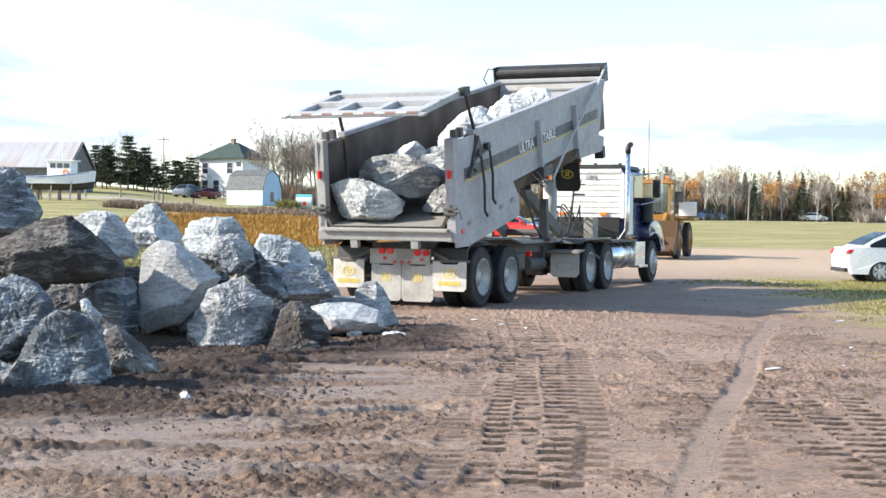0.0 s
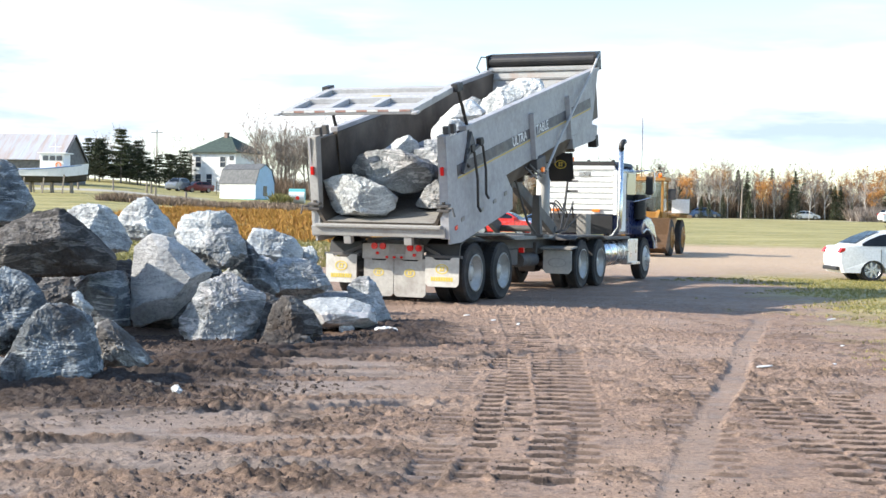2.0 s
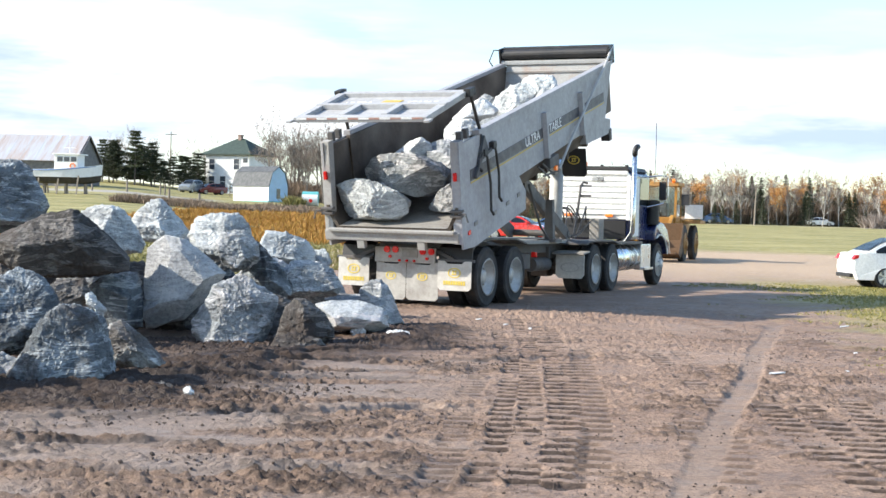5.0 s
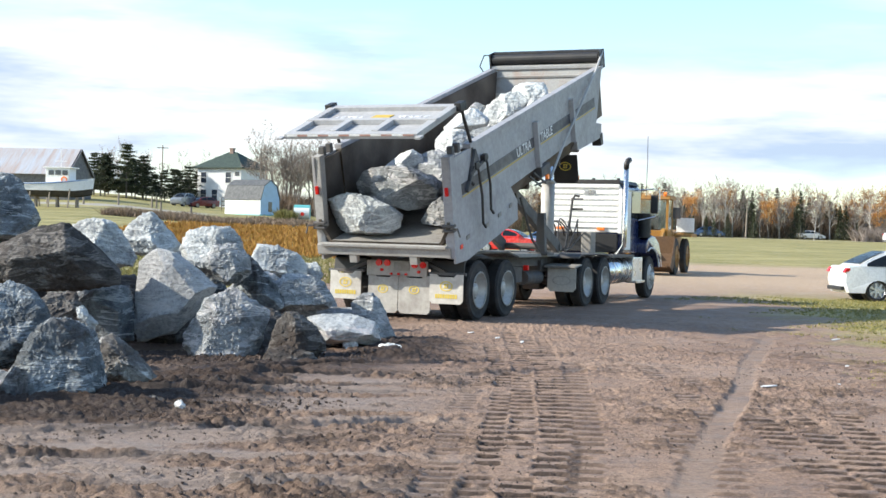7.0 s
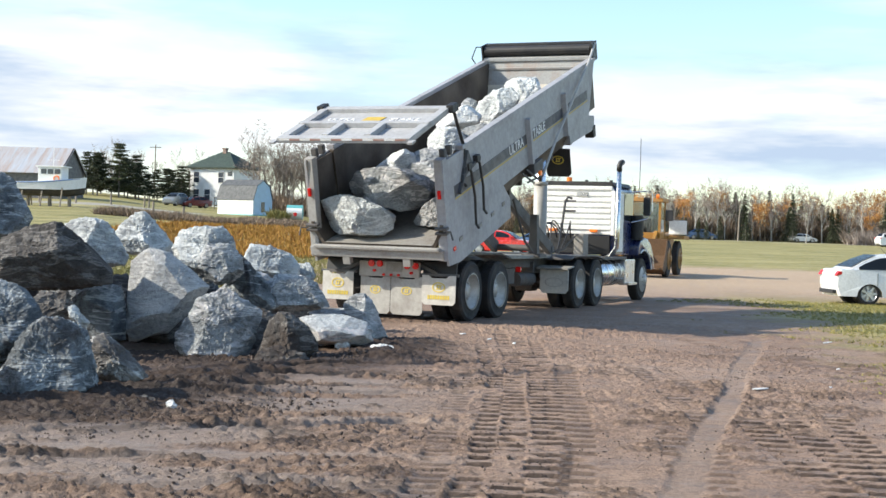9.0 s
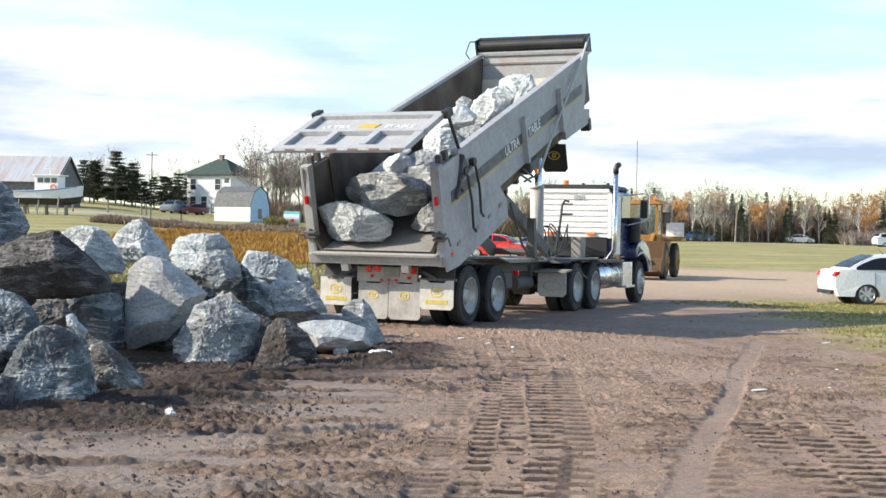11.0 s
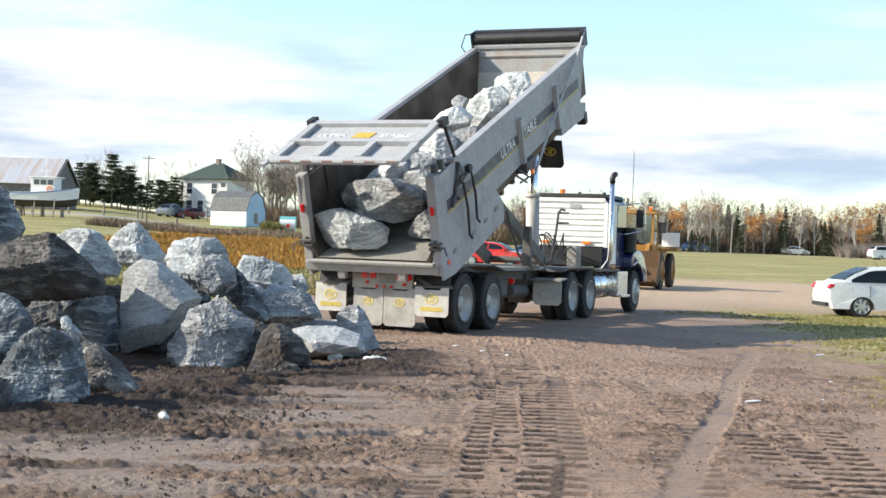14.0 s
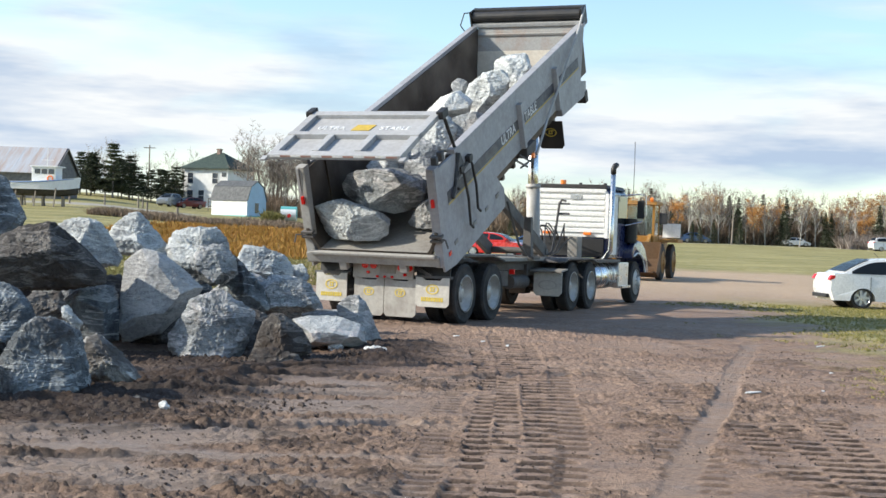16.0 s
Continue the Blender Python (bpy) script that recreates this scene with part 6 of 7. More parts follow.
        rows = [[bm.verts.new((x + 0.02 * sg, t * (width(x, z) - 0.09), z + 0.012)) for t in (-1, 0, 1)] for x, z in [(seq[0][0] + (seq[1][0] - seq[0][0]) * 0.25, seq[0][1] + (seq[1][1] - seq[0][1]) * 0.25), *seq[1:]]]
        for u, v in zip(rows, rows[1:]):
            for q in (0, 1):
                bm.faces.new((u[q], u[q + 1], v[q + 1], v[q]))
        bmesh.ops.solidify(bm, geom=list(bm.faces), thickness=0.01)
        part(nm, bm, M_dglass, house, "dark sloping glass")
    for x0, x1, z0 in ((-2.22 * k, -2.12 * k, 0.30), (2.08 * k, 2.18 * k, 0.27)):
        bm = bmesh.new()
        box(bm, x0, x1, -0.6, 0.6, z0, z0 + 0.11, 0.02)
        part("bumper_trim", bm, M_plastic, body)
    bm = bmesh.new()
    rod(bm, (-0.5, 0, height - 0.01), (-0.65, 0, height + 0.14), 0.008, 5)
    part("aerial", bm, M_plastic, house)
    return ob


def on_land(x, y, turn=0.0):
    return pose(x, y, float(land(np.array(x), np.array(y))) - 0.01, 0, 0, turn)


car(on_land(13.05, 39.4, 3), M_carwhite, "white saloon car parked on the grass edge", 4.4, 1.46)
car(on_land(3.2, 84.0, -18), M_carred, "red hatchback parked on grass behind the trailer", 4.2, 1.5, True)
car(on_land(6.6, 90.0, -14), M_carblue, "blue car parked beyond the red one", 4.4, 1.5)
car(on_land(-36.2, 180.0, 255), M_cargrey, "grey-blue off-road car parked on the drive", 4.5, 1.75, True)
car(on_land(-34.0, 182.0, 225), M_carmaroon, "maroon saloon car parked on the drive", 4.5, 1.5)
car(on_land(36.0, 196.0, 4), M_carblue, "dark blue car on the far road", 4.6, 1.5)
car(on_land(50.5, 196.0, 4), M_carwhite, "small white car on the far road", 4.0, 1.3)
car(on_land(58.0, 178.0, 10), M_carwhite, "white pickup parked by the far trees", 5.4, 1.8, True)

# ---------------------------------------------------------------- buildings and far things
def cladding(name, colour, pitch=0.12, dirt=0.15):
    """Horizontal boards: a fine step of shade at each board and a little grime."""
    m, n, l, b = node_material(name, 0.6)
    co = coords(n)
    w = n.new("ShaderNodeTexWave")
    w.bands_direction = "Z"
    w.wave_profile = "SAW"
    w.inputs["Scale"].default_value = 1 / pitch / 3.14
    w.inputs["Distortion"].default_value = 0.0
    l.new(co, w.inputs["Vector"])
    tone = ramp(n, [(0.35, tuple(c * (1 - dirt) for c in colour)), (0.65, colour)])
    l.new(noise_tex(n, l, co, 1.2, 8, 0.65), tone.inputs[0])
    l.new(tone.outputs[0], b.inputs["Base Color"])
    bump(n, l, b, w.outputs["Fac"], 0.4, 0.02)
    return m


def roofing(name, a, c, scale=2.0, stretch=(1, 1, 1)):
    m, n, l, b = node_material(name, 0.75)
    mp = n.new("ShaderNodeMapping")
    mp.inputs["Scale"].default_value = stretch
    l.new(coords(n), mp.inputs[0])
    r = ramp(n, [(0.38, a), (0.62, c)])
    l.new(noise_tex(n, l, mp.outputs[0], scale, 9, 0.7), r.inputs[0])
    l.new(r.outputs[0], b.inputs["Base Color"])
    bump(n, l, b, noise_tex(n, l, mp.outputs[0], scale * 8, 4), 0.3, 0.02)
    return m


M_siding = cladding("white_siding", (0.80, 0.80, 0.79))
# white boards with the blue of open shade mixed into the colour
M_siding_shaded = cladding("shaded_white_siding", (0.42, 0.60, 0.80))
M_greenroof = roofing("green_shingle", (0.018, 0.036, 0.030), (0.045, 0.07, 0.055), 3)
M_greyroof = roofing("grey_shingle", (0.055, 0.06, 0.066), (0.11, 0.115, 0.12), 3)
M_tinroof = roofing("rusty_tin", (0.40, 0.44, 0.50), (0.36, 0.29, 0.26), 0.8, (1.9, 0.2, 0.2))
M_shingle = roofing("weathered_shingle", (0.10, 0.10, 0.105), (0.20, 0.195, 0.19), 2.5)
M_brick = roofing("chimney_brick", (0.20, 0.13, 0.10), (0.30, 0.22, 0.19), 4)
M_wood = roofing("grey_wood", (0.16, 0.13, 0.10), (0.30, 0.26, 0.21), 5, (4, 4, 0.6))
M_hull = painted("boat_white", (0.72, 0.75, 0.80), amount=0.15, rough=0.4, scale=1.2)
M_hullblue = painted("boat_blue", (0.10, 0.20, 0.42), amount=0.1, rough=0.4, scale=1.2)
M_bluepane = plain("pane_dark", (0.05, 0.06, 0.08), 0.1)
M_teal = plain("teal_tank", (0.12, 0.42, 0.42), 0.5)


def window(parent, x, y, z, w, h, frame_mat=None):
    """A sash window on a wall that faces -y: frame, sill and two panes."""
    bm = bmesh.new()
    for b in ((-w / 2 - 0.08, -w / 2, -0.08, h + 0.08), (w / 2, w / 2 + 0.08, -0.08, h + 0.08), (-w / 2, w / 2, h, h + 0.08), (-w / 2, w / 2, -0.08, 0), (-w / 2, w / 2, h / 2 - 0.025, h / 2 + 0.025)):
        box(bm, x + b[0], x + b[1], y - 0.06, y + 0.02, z + b[2], z + b[3])
    win = part("window", bm, frame_mat or M_white, parent, "white sash window")
    for k in (0, 1):
        bm = bmesh.new()
        box(bm, x - w / 2, x + w / 2, y - 0.02, y, z + k * h / 2 + 0.025 * k, z + (k + 1) * h / 2 - 0.025 * (1 - k))
        part("pane", bm, M_bluepane, win, "dark pane")
    return win


def build_house():
    h = thing("house", on_land(-32.9, 199, -24), "white two-storey house with a dark green hip roof", "house")
    bm = bmesh.new()
    box(bm, -3.7, 3.7, -3.4, 3.4, -0.6, 5.5, 0.03)
    part("wall", bm, M_siding, h)
    bm = bmesh.new()
    o = 0.5
    base = [(-3.7 - o, -3.4 - o, 5.45), (3.7 + o, -3.4 - o, 5.45), (3.7 + o, 3.4 + o, 5.45), (-3.7 - o, 3.4 + o, 5.45)]
    v = [bm.verts.new(p) for p in base] + [bm.verts.new(p) for p in [(p[0], p[1], 5.62) for p in base]]
    r0, r1 = bm.verts.new((-0.7, 0, 8.0)), bm.verts.new((0.7, 0, 8.0))
    bm.faces.new(v[3::-1])
    for i in range(4):
        bm.faces.new((v[i], v[(i + 1) % 4], v[4 + (i + 1) % 4], v[4 + i]))
    bm.faces.new((v[4], v[5], r1, r0)), bm.faces.new((v[6], v[7], r0, r1)), bm.faces.new((v[5], v[6], r1)), bm.faces.new((v[7], v[4], r0))
    roof = part("roof", bm, M_greenroof, h, "dark green shingled hip roof")
    bm = bmesh.new()
    box(bm, -0.28, 0.28, -0.4, 0.15, 7.3, 8.5, 0.02)
    box(bm, -0.34, 0.34, -0.46, 0.21, 8.4, 8.58, 0.02)
    part("chimney", bm, M_brick, roof, "brick chimney")
    bm = bmesh.new()
    rod(bm, (-3.0, 0, 6.2), (-3.0, 0, 7.4), 0.09, 8)
    part("vent_pipe", bm, M_alu, roof)
    for x, z in ((-2.6, 0.9), (-0.7, 0.9), (1.6, 3.4), (-2.6, 3.4)):
        window(h, x, -3.41, z, 0.95, 1.5)
    bm = bmesh.new()
    box(bm, 2.7, 3.4, -3.46, -3.4, 4.4, 5.0)
    part("small_window", bm, M_bluepane, h, "small dark window")
    d = thing("wooden_deck", on_land(-27.8, 176, 10), "grey wooden deck with a railing by the house", "deck")
    bm = bmesh.new()
    box(bm, -2.6, 2.6, -1.5, 1.5, 0.5, 0.62, 0.01)
    part("floor_boards", bm, M_wood, d)
    for k in range(6):
        bm = bmesh.new()
        box(bm, -2.6 + k * 1.03, -2.5 + k * 1.03, -1.5, -1.4, -0.4, 1.6)
        part("post", bm, M_wood, d)
    for z in (1.5, 1.05):
        bm = bmesh.new()
        box(bm, -2.6, 2.65, -1.52, -1.42, z, z + 0.09)
        part("rail", bm, M_wood, d)


def build_shed():
    s = thing("garden_shed", on_land(-22.9, 152.3, -34), "white barn-shaped shed with a grey shingled roof", "shed")
    W2, L2 = 1.55, 2.65
    prof = [(-W2, -0.4), (W2, -0.4), (W2, 1.75), (W2 * 0.66, 3.2), (0, 3.85), (-W2 * 0.66, 3.2), (-W2, 1.75)]
    bm = bmesh.new()
    slab(bm, prof, "x", -L2, L2)
    part("wall", bm, M_siding, s, "white board wall")
    # gable sheet, coloured as the shaded end of the white shed
    bm = bmesh.new()
    slab(bm, [(p[0] * 0.985, p[1] - 0.02) for p in prof], "x", L2, L2 + 0.03)
    part("gable", bm, M_siding_shaded, s, "white gable end tinted blue for shade")
    for i, (a, b) in enumerate(((prof[2], prof[3]), (prof[3], prof[4]), (prof[4], prof[5]), (prof[5], prof[6]))):
        bm = bmesh.new()
        dx, dz = b[0] - a[0], b[1] - a[1]
        ln = math.hypot(dx, dz)
        nx, nz = dz / ln * 0.08, -dx / ln * 0.08
        if nx * a[0] < 0 or (a[0] == 0 and nx > 0):
            nx, nz = -nx, -nz
        if nz < 0:
            nx, nz = -nx, -nz
        e = 0.12 if i in (0, 3) else 0.0
        a2 = (a[0] - dx / ln * (e if i == 0 else 0), a[1] - dz / ln * (e if i == 0 else 0))
        b2 = (b[0] + dx / ln * (e if i == 3 else 0), b[1] + dz / ln * (e if i == 3 else 0))
        slab(bm, [a2, b2, (b2[0] + nx, b2[1] + nz), (a2[0] + nx, a2[1] + nz)], "x", -L2 - 0.12, L2 + 0.12)
        part("roof_slope", bm, M_greyroof, s, "grey shingles")
    bm = bmesh.new()
    box(bm, L2 + 0.03, L2 + 0.06, -0.28, 0.28, 0.35, 1.45)
    part("gable_window", bm, M_bluepane, s, "narrow dark window")
    bm = bmesh.new()
    box(bm, -L2, L2 + 0.1, -W2 - 0.05, W2 + 0.05, -0.5, 0.05)
    part("skid", bm, M_teal, s, "teal base boards")


def build_barn():
    b = thing("barn", on_land(-54.0, 165, -5), "grey shingled barn with a rusty tin roof", "barn")
    L2, W2, e, r = 8.5, 4.0, 3.0, 5.9
    prof = [(-W2, -1.0), (W2, -1.0), (W2, e), (0, r), (-W2, e)]
    bm = bmesh.new()
    slab(bm, prof, "x", -L2, L2)
    part("wall", bm, M_shingle, b, "weathered grey shingles")
    for s in (1, -1):
        for k in range(10):
            bm = bmesh.new()
            x0 = -L2 - 0.3 + k * (2 * L2 + 0.6) / 10
            slab(bm, [(s * (W2 + 0.35), e - 0.24), (0, r + 0.05), (0, r + 0.12), (s * (W2 + 0.35), e - 0.17)], "x", x0 + 0.01, x0 + (2 * L2 + 0.6) / 10 - 0.01)
            part("roof_sheet", bm, M_tinroof, b, "rust-streaked tin sheet")
    bm = bmesh.new()
    for s in (1, -1):
        beam(bm, (L2 + 0.15, s * (W2 + 0.35), e - 0.26), (L2 + 0.15, 0, r + 0.02), 0.1, 0.25)
    part("barge_board", bm, M_plastic, b, "dark barge boards")


def build_boat():
    b = thing("fishing_boat", on_land(-38.7, 132, -8) @ pose(0, 0, 0.55), "white fishing boat propped up on stands", "boat")
    secs = []
    for k in range(9):
        t = k / 8
        x = -3.4 + 6.9 * t
        half = 1.15 * (1 - max(0, t - 0.45) ** 2 * 2.9) * (0.9 + 0.1 * min(1, t * 4))
        sheer = 1.75 + 0.55 * t ** 2.2
        keel = 0.42 + 0.25 * max(0, t - 0.75) ** 1.5 * 8
        water = keel + 0.62
        shape = ((half, sheer), (half * 0.97, sheer - 0.4), (half * 0.9, water), (half * 0.62, keel + 0.16), (0.0, keel))
        secs.append([(x + 0.35 * max(0, t - 0.7) * (z - keel), y, z) for y, z in shape])
    for rows_, mat, nm, lab in ((slice(0, 3), M_hull, "hull", "white hull"), (slice(2, 5), M_black, "hull_bottom", "dark underwater hull")):
        bm = bmesh.new()
        rings = []
        for sec in secs:
            half_sec = sec[rows_]
            both = half_sec + [(p[0], -p[1], p[2]) for p in half_sec[::-1] if p[1] > 0]
            rings.append([bm.verts.new(p) for p in both])
        k_ = len(rings[0])
        for u, v in zip(rings, rings[1:]):
            for i in range(k_):
                bm.faces.new((u[i], u[(i + 1) % k_], v[(i + 1) % k_], v[i]))
        bm.faces.new(rings[0]), bm.faces.new(rings[-1][::-1])
        part(nm, bm, mat, b, lab)
    for s in (1, -1):
        bm = bmesh.new()
        pipe(bm, [(-3.4 + 6.9 * t, s * 1.17 * (1 - max(0, t - 0.45) ** 2 * 2.9), 1.66 + 0.55 * t ** 2.2) for t in np.linspace(0, 0.95, 9)], 0.05, 6)
        part("rub_rail", bm, M_hullblue, b, "blue rub rail")
    bm = bmesh.new()
    box(bm, -0.9, 1.5, -0.8, 0.8, 1.6, 3.2, 0.06)
    cabin = part("wheelhouse", bm, M_white, b, "white wheelhouse")
    bm = bmesh.new()
    box(bm, -1.1, 1.8, -0.9, 0.9, 3.2, 3.32, 0.03)
    part("cabin_roof", bm, M_white, cabin)
    for x in (-0.6, 0.1, 0.8):
        bm = bmesh.new()
        box(bm, x, x + 0.55, -0.83, -0.79, 2.55, 3.0)
        part("window", bm, M_bluepane, cabin, "dark wheelhouse window")
    bm = bmesh.new()
    for k in range(14):
        a0, a1 = k * math.tau / 14, (k + 1) * math.tau / 14
        rod(bm, (1.0 + 0.26 * math.cos(a0), -0.86, 2.1 + 0.26 * math.sin(a0)), (1.0 + 0.26 * math.cos(a1), -0.86, 2.1 + 0.26 * math.sin(a1)), 0.055, 6)
    # shares the lamps' amber, so the ring glows faintly without being a lamp
    part("life_ring", bm, M_orange, cabin, "orange life ring")
    bm = bmesh.new()
    rod(bm, (0.3, 0, 3.3), (0.3, 0, 5.2), 0.025, 6)
    rod(bm, (-0.3, 0, 3.9), (0.9, 0, 3.9), 0.02, 6)
    part("mast", bm, M_white, b)
    for x in (-2.4, -0.4, 1.6):
        for s in (1, -1):
            bm = bmesh.new()
            beam(bm, (x, s * 1.3, -0.7), (x, s * 0.8, 1.2), 0.12, 0.12)
            part("prop", bm, M_wood, b, "timber prop")
    for x in (-2.2, 0.0, 2.0):
        bm = bmesh.new()
        box(bm, x - 0.1, x + 0.1, -0.2, 0.2, -0.7, 0.45)
        part("keel_block", bm, M_wood, b)


build_house(), build_shed(), build_barn(), build_boat()


def utility_pole(x, y, h, lean):
    p = thing("utility_pole", on_land(x, y) @ pose(0, 0, 0, 0, lean, 0), "bleached wooden utility pole by the trees", "utility pole", "utility poles")
    bm = bmesh.new()
    rod(bm, (0, 0, -0.5), (0, 0, h), 0.13, 10, 0.08)
    part("pole", bm, M_wood, p)
    bm = bmesh.new()
    box(bm, -0.9, 0.9, -0.06, 0.06, h - 0.5, h - 0.38)
    part("crossarm", bm, M_wood, p)


utility_pole(40.0, 190, 5.7, 1.5)
utility_pole(61.5, 185, 5.8, 1.5)
utility_pole(-46.6, 215, 8.6, 0)
for x, y in ((-23.0, 118), (-33.5, 152), (-27.8, 128), (-46, 140), (-43, 143), (-40, 146), (-37, 149), (-34, 152)):
    f = thing("fence_post", on_land(x, y), "short weathered wooden fence post in grass", "fence post", "fence posts")
    bm = bmesh.new()
    rod(bm, (0, 0, -0.2), (0, 0, 1.25), 0.11, 8, 0.1)
    part("post", bm, M_wood, f)
tank = thing("storage_tank", on_land(-16.0, 141), "small white and teal storage tank on grass", "tank")
bm = bmesh.new()
rod(bm, (-0.8, 0, 0.75), (0.8, 0, 0.75), 0.72, 20)
part("tank_body", bm, M_white, tank, smooth=False)
bm = bmesh.new()
rod(bm, (-0.82, 0, 0.95), (0.82, 0, 0.95), 0.6, 20)
part("tank_cover", bm, M_teal, tank, "teal top")
bm = bmesh.new()
rod(bm, (0.1, -0.74, 0.6), (0.1, -0.68, 0.6), 0.2, 16)
# lens red with its slight added glow; the badge is no lamp
part("red_badge", bm, M_red, tank, "round red badge")


# ---------------------------------------------------------------- trees
def leaf_material(name, a, b_, c):
    m, n, l, b = node_material(name, 0.8)
    g = n.new("ShaderNodeNewGeometry")
    r = ramp(n, [(0.1, a), (0.5, b_), (0.9, c)])
    l.new(g.outputs["Random Per Island"], r.inputs[0])
    info = n.new("ShaderNodeObjectInfo")
    v = ramp(n, [(0.0, (0.7, 0.7, 0.7)), (1.0, (1.25, 1.2, 1.1))])
    l.new(info.outputs["Random"], v.inputs[0])
    l.new(mixed(n, l, 1.0, r.outputs[0], v.outputs[0], "MULTIPLY"), b.inputs["Base Color"])
    return m


M_spruce = leaf_material("spruce_needles", (0.022, 0.034, 0.018), (0.045, 0.062, 0.030), (0.085, 0.095, 0.045))
M_larch = leaf_material("larch_orange", (0.34, 0.14, 0.035), (0.52, 0.25, 0.07), (0.60, 0.35, 0.13))
M_twig = leaf_material("bare_twigs", (0.16, 0.13, 0.11), (0.26, 0.215, 0.19), (0.36, 0.31, 0.28))
M_scrub = leaf_material("brown_scrub", (0.11, 0.085, 0.062), (0.21, 0.155, 0.115), (0.32, 0.24, 0.18))
M_weed = leaf_material("dry_weeds", (0.24, 0.11, 0.02), (0.44, 0.21, 0.03), (0.50, 0.29, 0.055))
M_grass = leaf_material("field_grass", (0.10, 0.11, 0.03), (0.20, 0.19, 0.06), (0.32, 0.27, 0.10))
M_bark = roofing("grey_bark", (0.12, 0.10, 0.085), (0.26, 0.235, 0.21), 6, (1, 1, 0.3))
M_birch = roofing("pale_bark", (0.38, 0.35, 0.32), (0.58, 0.55, 0.51), 5, (1, 1, 0.3))


def tufts(points, size, rng, flat=0.5, per=1):
    """Small triangles scattered at points: a mesh of leaf clumps."""
    p = np.repeat(np.asarray(points, float), per, axis=0)
    k = len(p)
    a = rng.normal(size=(k, 3)) * size
    b = rng.normal(size=(k, 3)) * size
    a[:, 2] *= flat
    b[:, 2] *= flat
    v = np.stack([p - (a + b) / 3, p + a - b / 3, p + b - a / 3], 1).reshape(-1, 3)
    return v, np.arange(3 * k).reshape(-1, 3)


def raw(name, v, f, material, parent=None, label=""):
    me = bpy.data.meshes.new(name)
    me.from_pydata(v.tolist(), [], f.tolist())
    me.materials.append(material)
    ob = new(name, me)
    ob.parent = parent
    if label:
        ob["label"] = label
    return ob


def conifer(h, seed, label, wide=0.24, open_=False):
    """A trunk with whorls of branches that carry small needle tufts; open_: wind-swept, in flat tiers."""
    rng = np.random.default_rng(seed)
    t = thing("pine_tree" if open_ else "spruce_tree", Matrix(), label, "tree", "conifers")
    bm = bmesh.new()
    rod(bm, (0, 0, -0.3), (0, 0, h * 0.97), h * 0.02, 7, 0.02)
    pts = []
    z = h * (0.14 if open_ else 0.06)
    while z < h:
        kk = rng.integers(5, 8)
        a0 = rng.uniform(0, math.tau)
        for i in range(kk):
            if rng.random() < (0.15 if open_ else 0.1):
                continue
            a = a0 + i * math.tau / kk + rng.normal() * 0.25
            ln = (h - z) * wide * rng.uniform(0.55, 1.25) + 0.05
            if open_:
                ln = h * wide * rng.uniform(0.35, 1.2) * max(0.12, 1 - (z / h) ** 1.6) + 0.15
            d = np.array([math.cos(a), math.sin(a), rng.uniform(-0.05, 0.22) if open_ else -0.22])
            rod(bm, (0, 0, z), tuple(d * ln + np.array([0, 0, z])), 0.02, 3, 0.005)
            for s in np.arange(0.2, 1.05, 0.09 if open_ else 0.2):
                for _ in range(6 if open_ else 4):
                    spread = np.array([0.20, 0.20, 0.07]) if open_ else np.array([0.12, 0.12, 0.06]) * (0.35 + ln * 0.9)
                    pts.append(d * ln * s + np.array([0, 0, z + (0.10 if open_ else 0)]) + rng.normal(size=3) * spread)
        z += h * (0.075 if open_ else 0.042) * rng.uniform(0.7, 1.3)
    part("trunk", bm, M_bark, t)
    v, f = tufts(pts, 0.10 if open_ else 0.085, rng, 0.6 if open_ else 0.8, 2)
    raw("crown", v, f, M_spruce, t, "dark green needles")
    return t


def bare_tree(h, seed, label, bark, leaves=None, spread=0.5, name="bare_tree", group="bare trees"):
    rng = np.random.default_rng(seed)
    t = thing(name, Matrix(), label, "tree", group)
    bm = bmesh.new()
    tips = []

    def limb(p, d, ln, r, depth):
        q = p + d * ln
        rod(bm, tuple(p), tuple(q), r, 5 if depth < 2 else 3, r * 0.6)
        if depth >= 3:
            tips.append(q)
            tips.append(p + d * ln * 0.5)
            return
        for _ in range(3 if depth else 13):
            s = rng.uniform(0.35, 1.0)
            nd = d + rng.normal(size=3) * spread
            nd[2] = abs(nd[2]) * 0.8 + 0.25
            nd /= np.linalg.norm(nd)
            limb(p + d * ln * s, nd, ln * (0.38 if depth == 0 else 0.6) * rng.uniform(0.7, 1.2), r * 0.42, depth + 1)
    lean = np.array([rng.normal() * 0.05, rng.normal() * 0.05, 1.0])
    limb(np.array([0, 0, -0.3]), lean / np.linalg.norm(lean), h * 0.78, h * 0.013, 0)
    part("trunk", bm, bark, t, "bare trunk and limbs")
    tips = np.array(tips)
    if leaves is not None:
        v, f = tufts(np.repeat(tips, 8, axis=0) + rng.normal(size=(len(tips) * 8, 3)) * 0.30, 0.085, rng, 0.9, 1)
        raw("crown", v, f, leaves, t, "thin autumn crown")
    else:
        k = len(tips) * 5
        p = np.repeat(tips, 5, axis=0)
        d = rng.normal(size=(k, 3)) * 0.28
        d[:, 2] = np.abs(d[:, 2]) + 0.15
        w = rng.normal(size=(k, 3)) * 0.012
        v = np.stack([p - w, p + w, p + d], 1).reshape(-1, 3)
        tagged(raw("twig_spray", v, np.arange(3 * k).reshape(-1, 3), M_twig, t, "fine grey twigs"), kind="stuff")
    return t


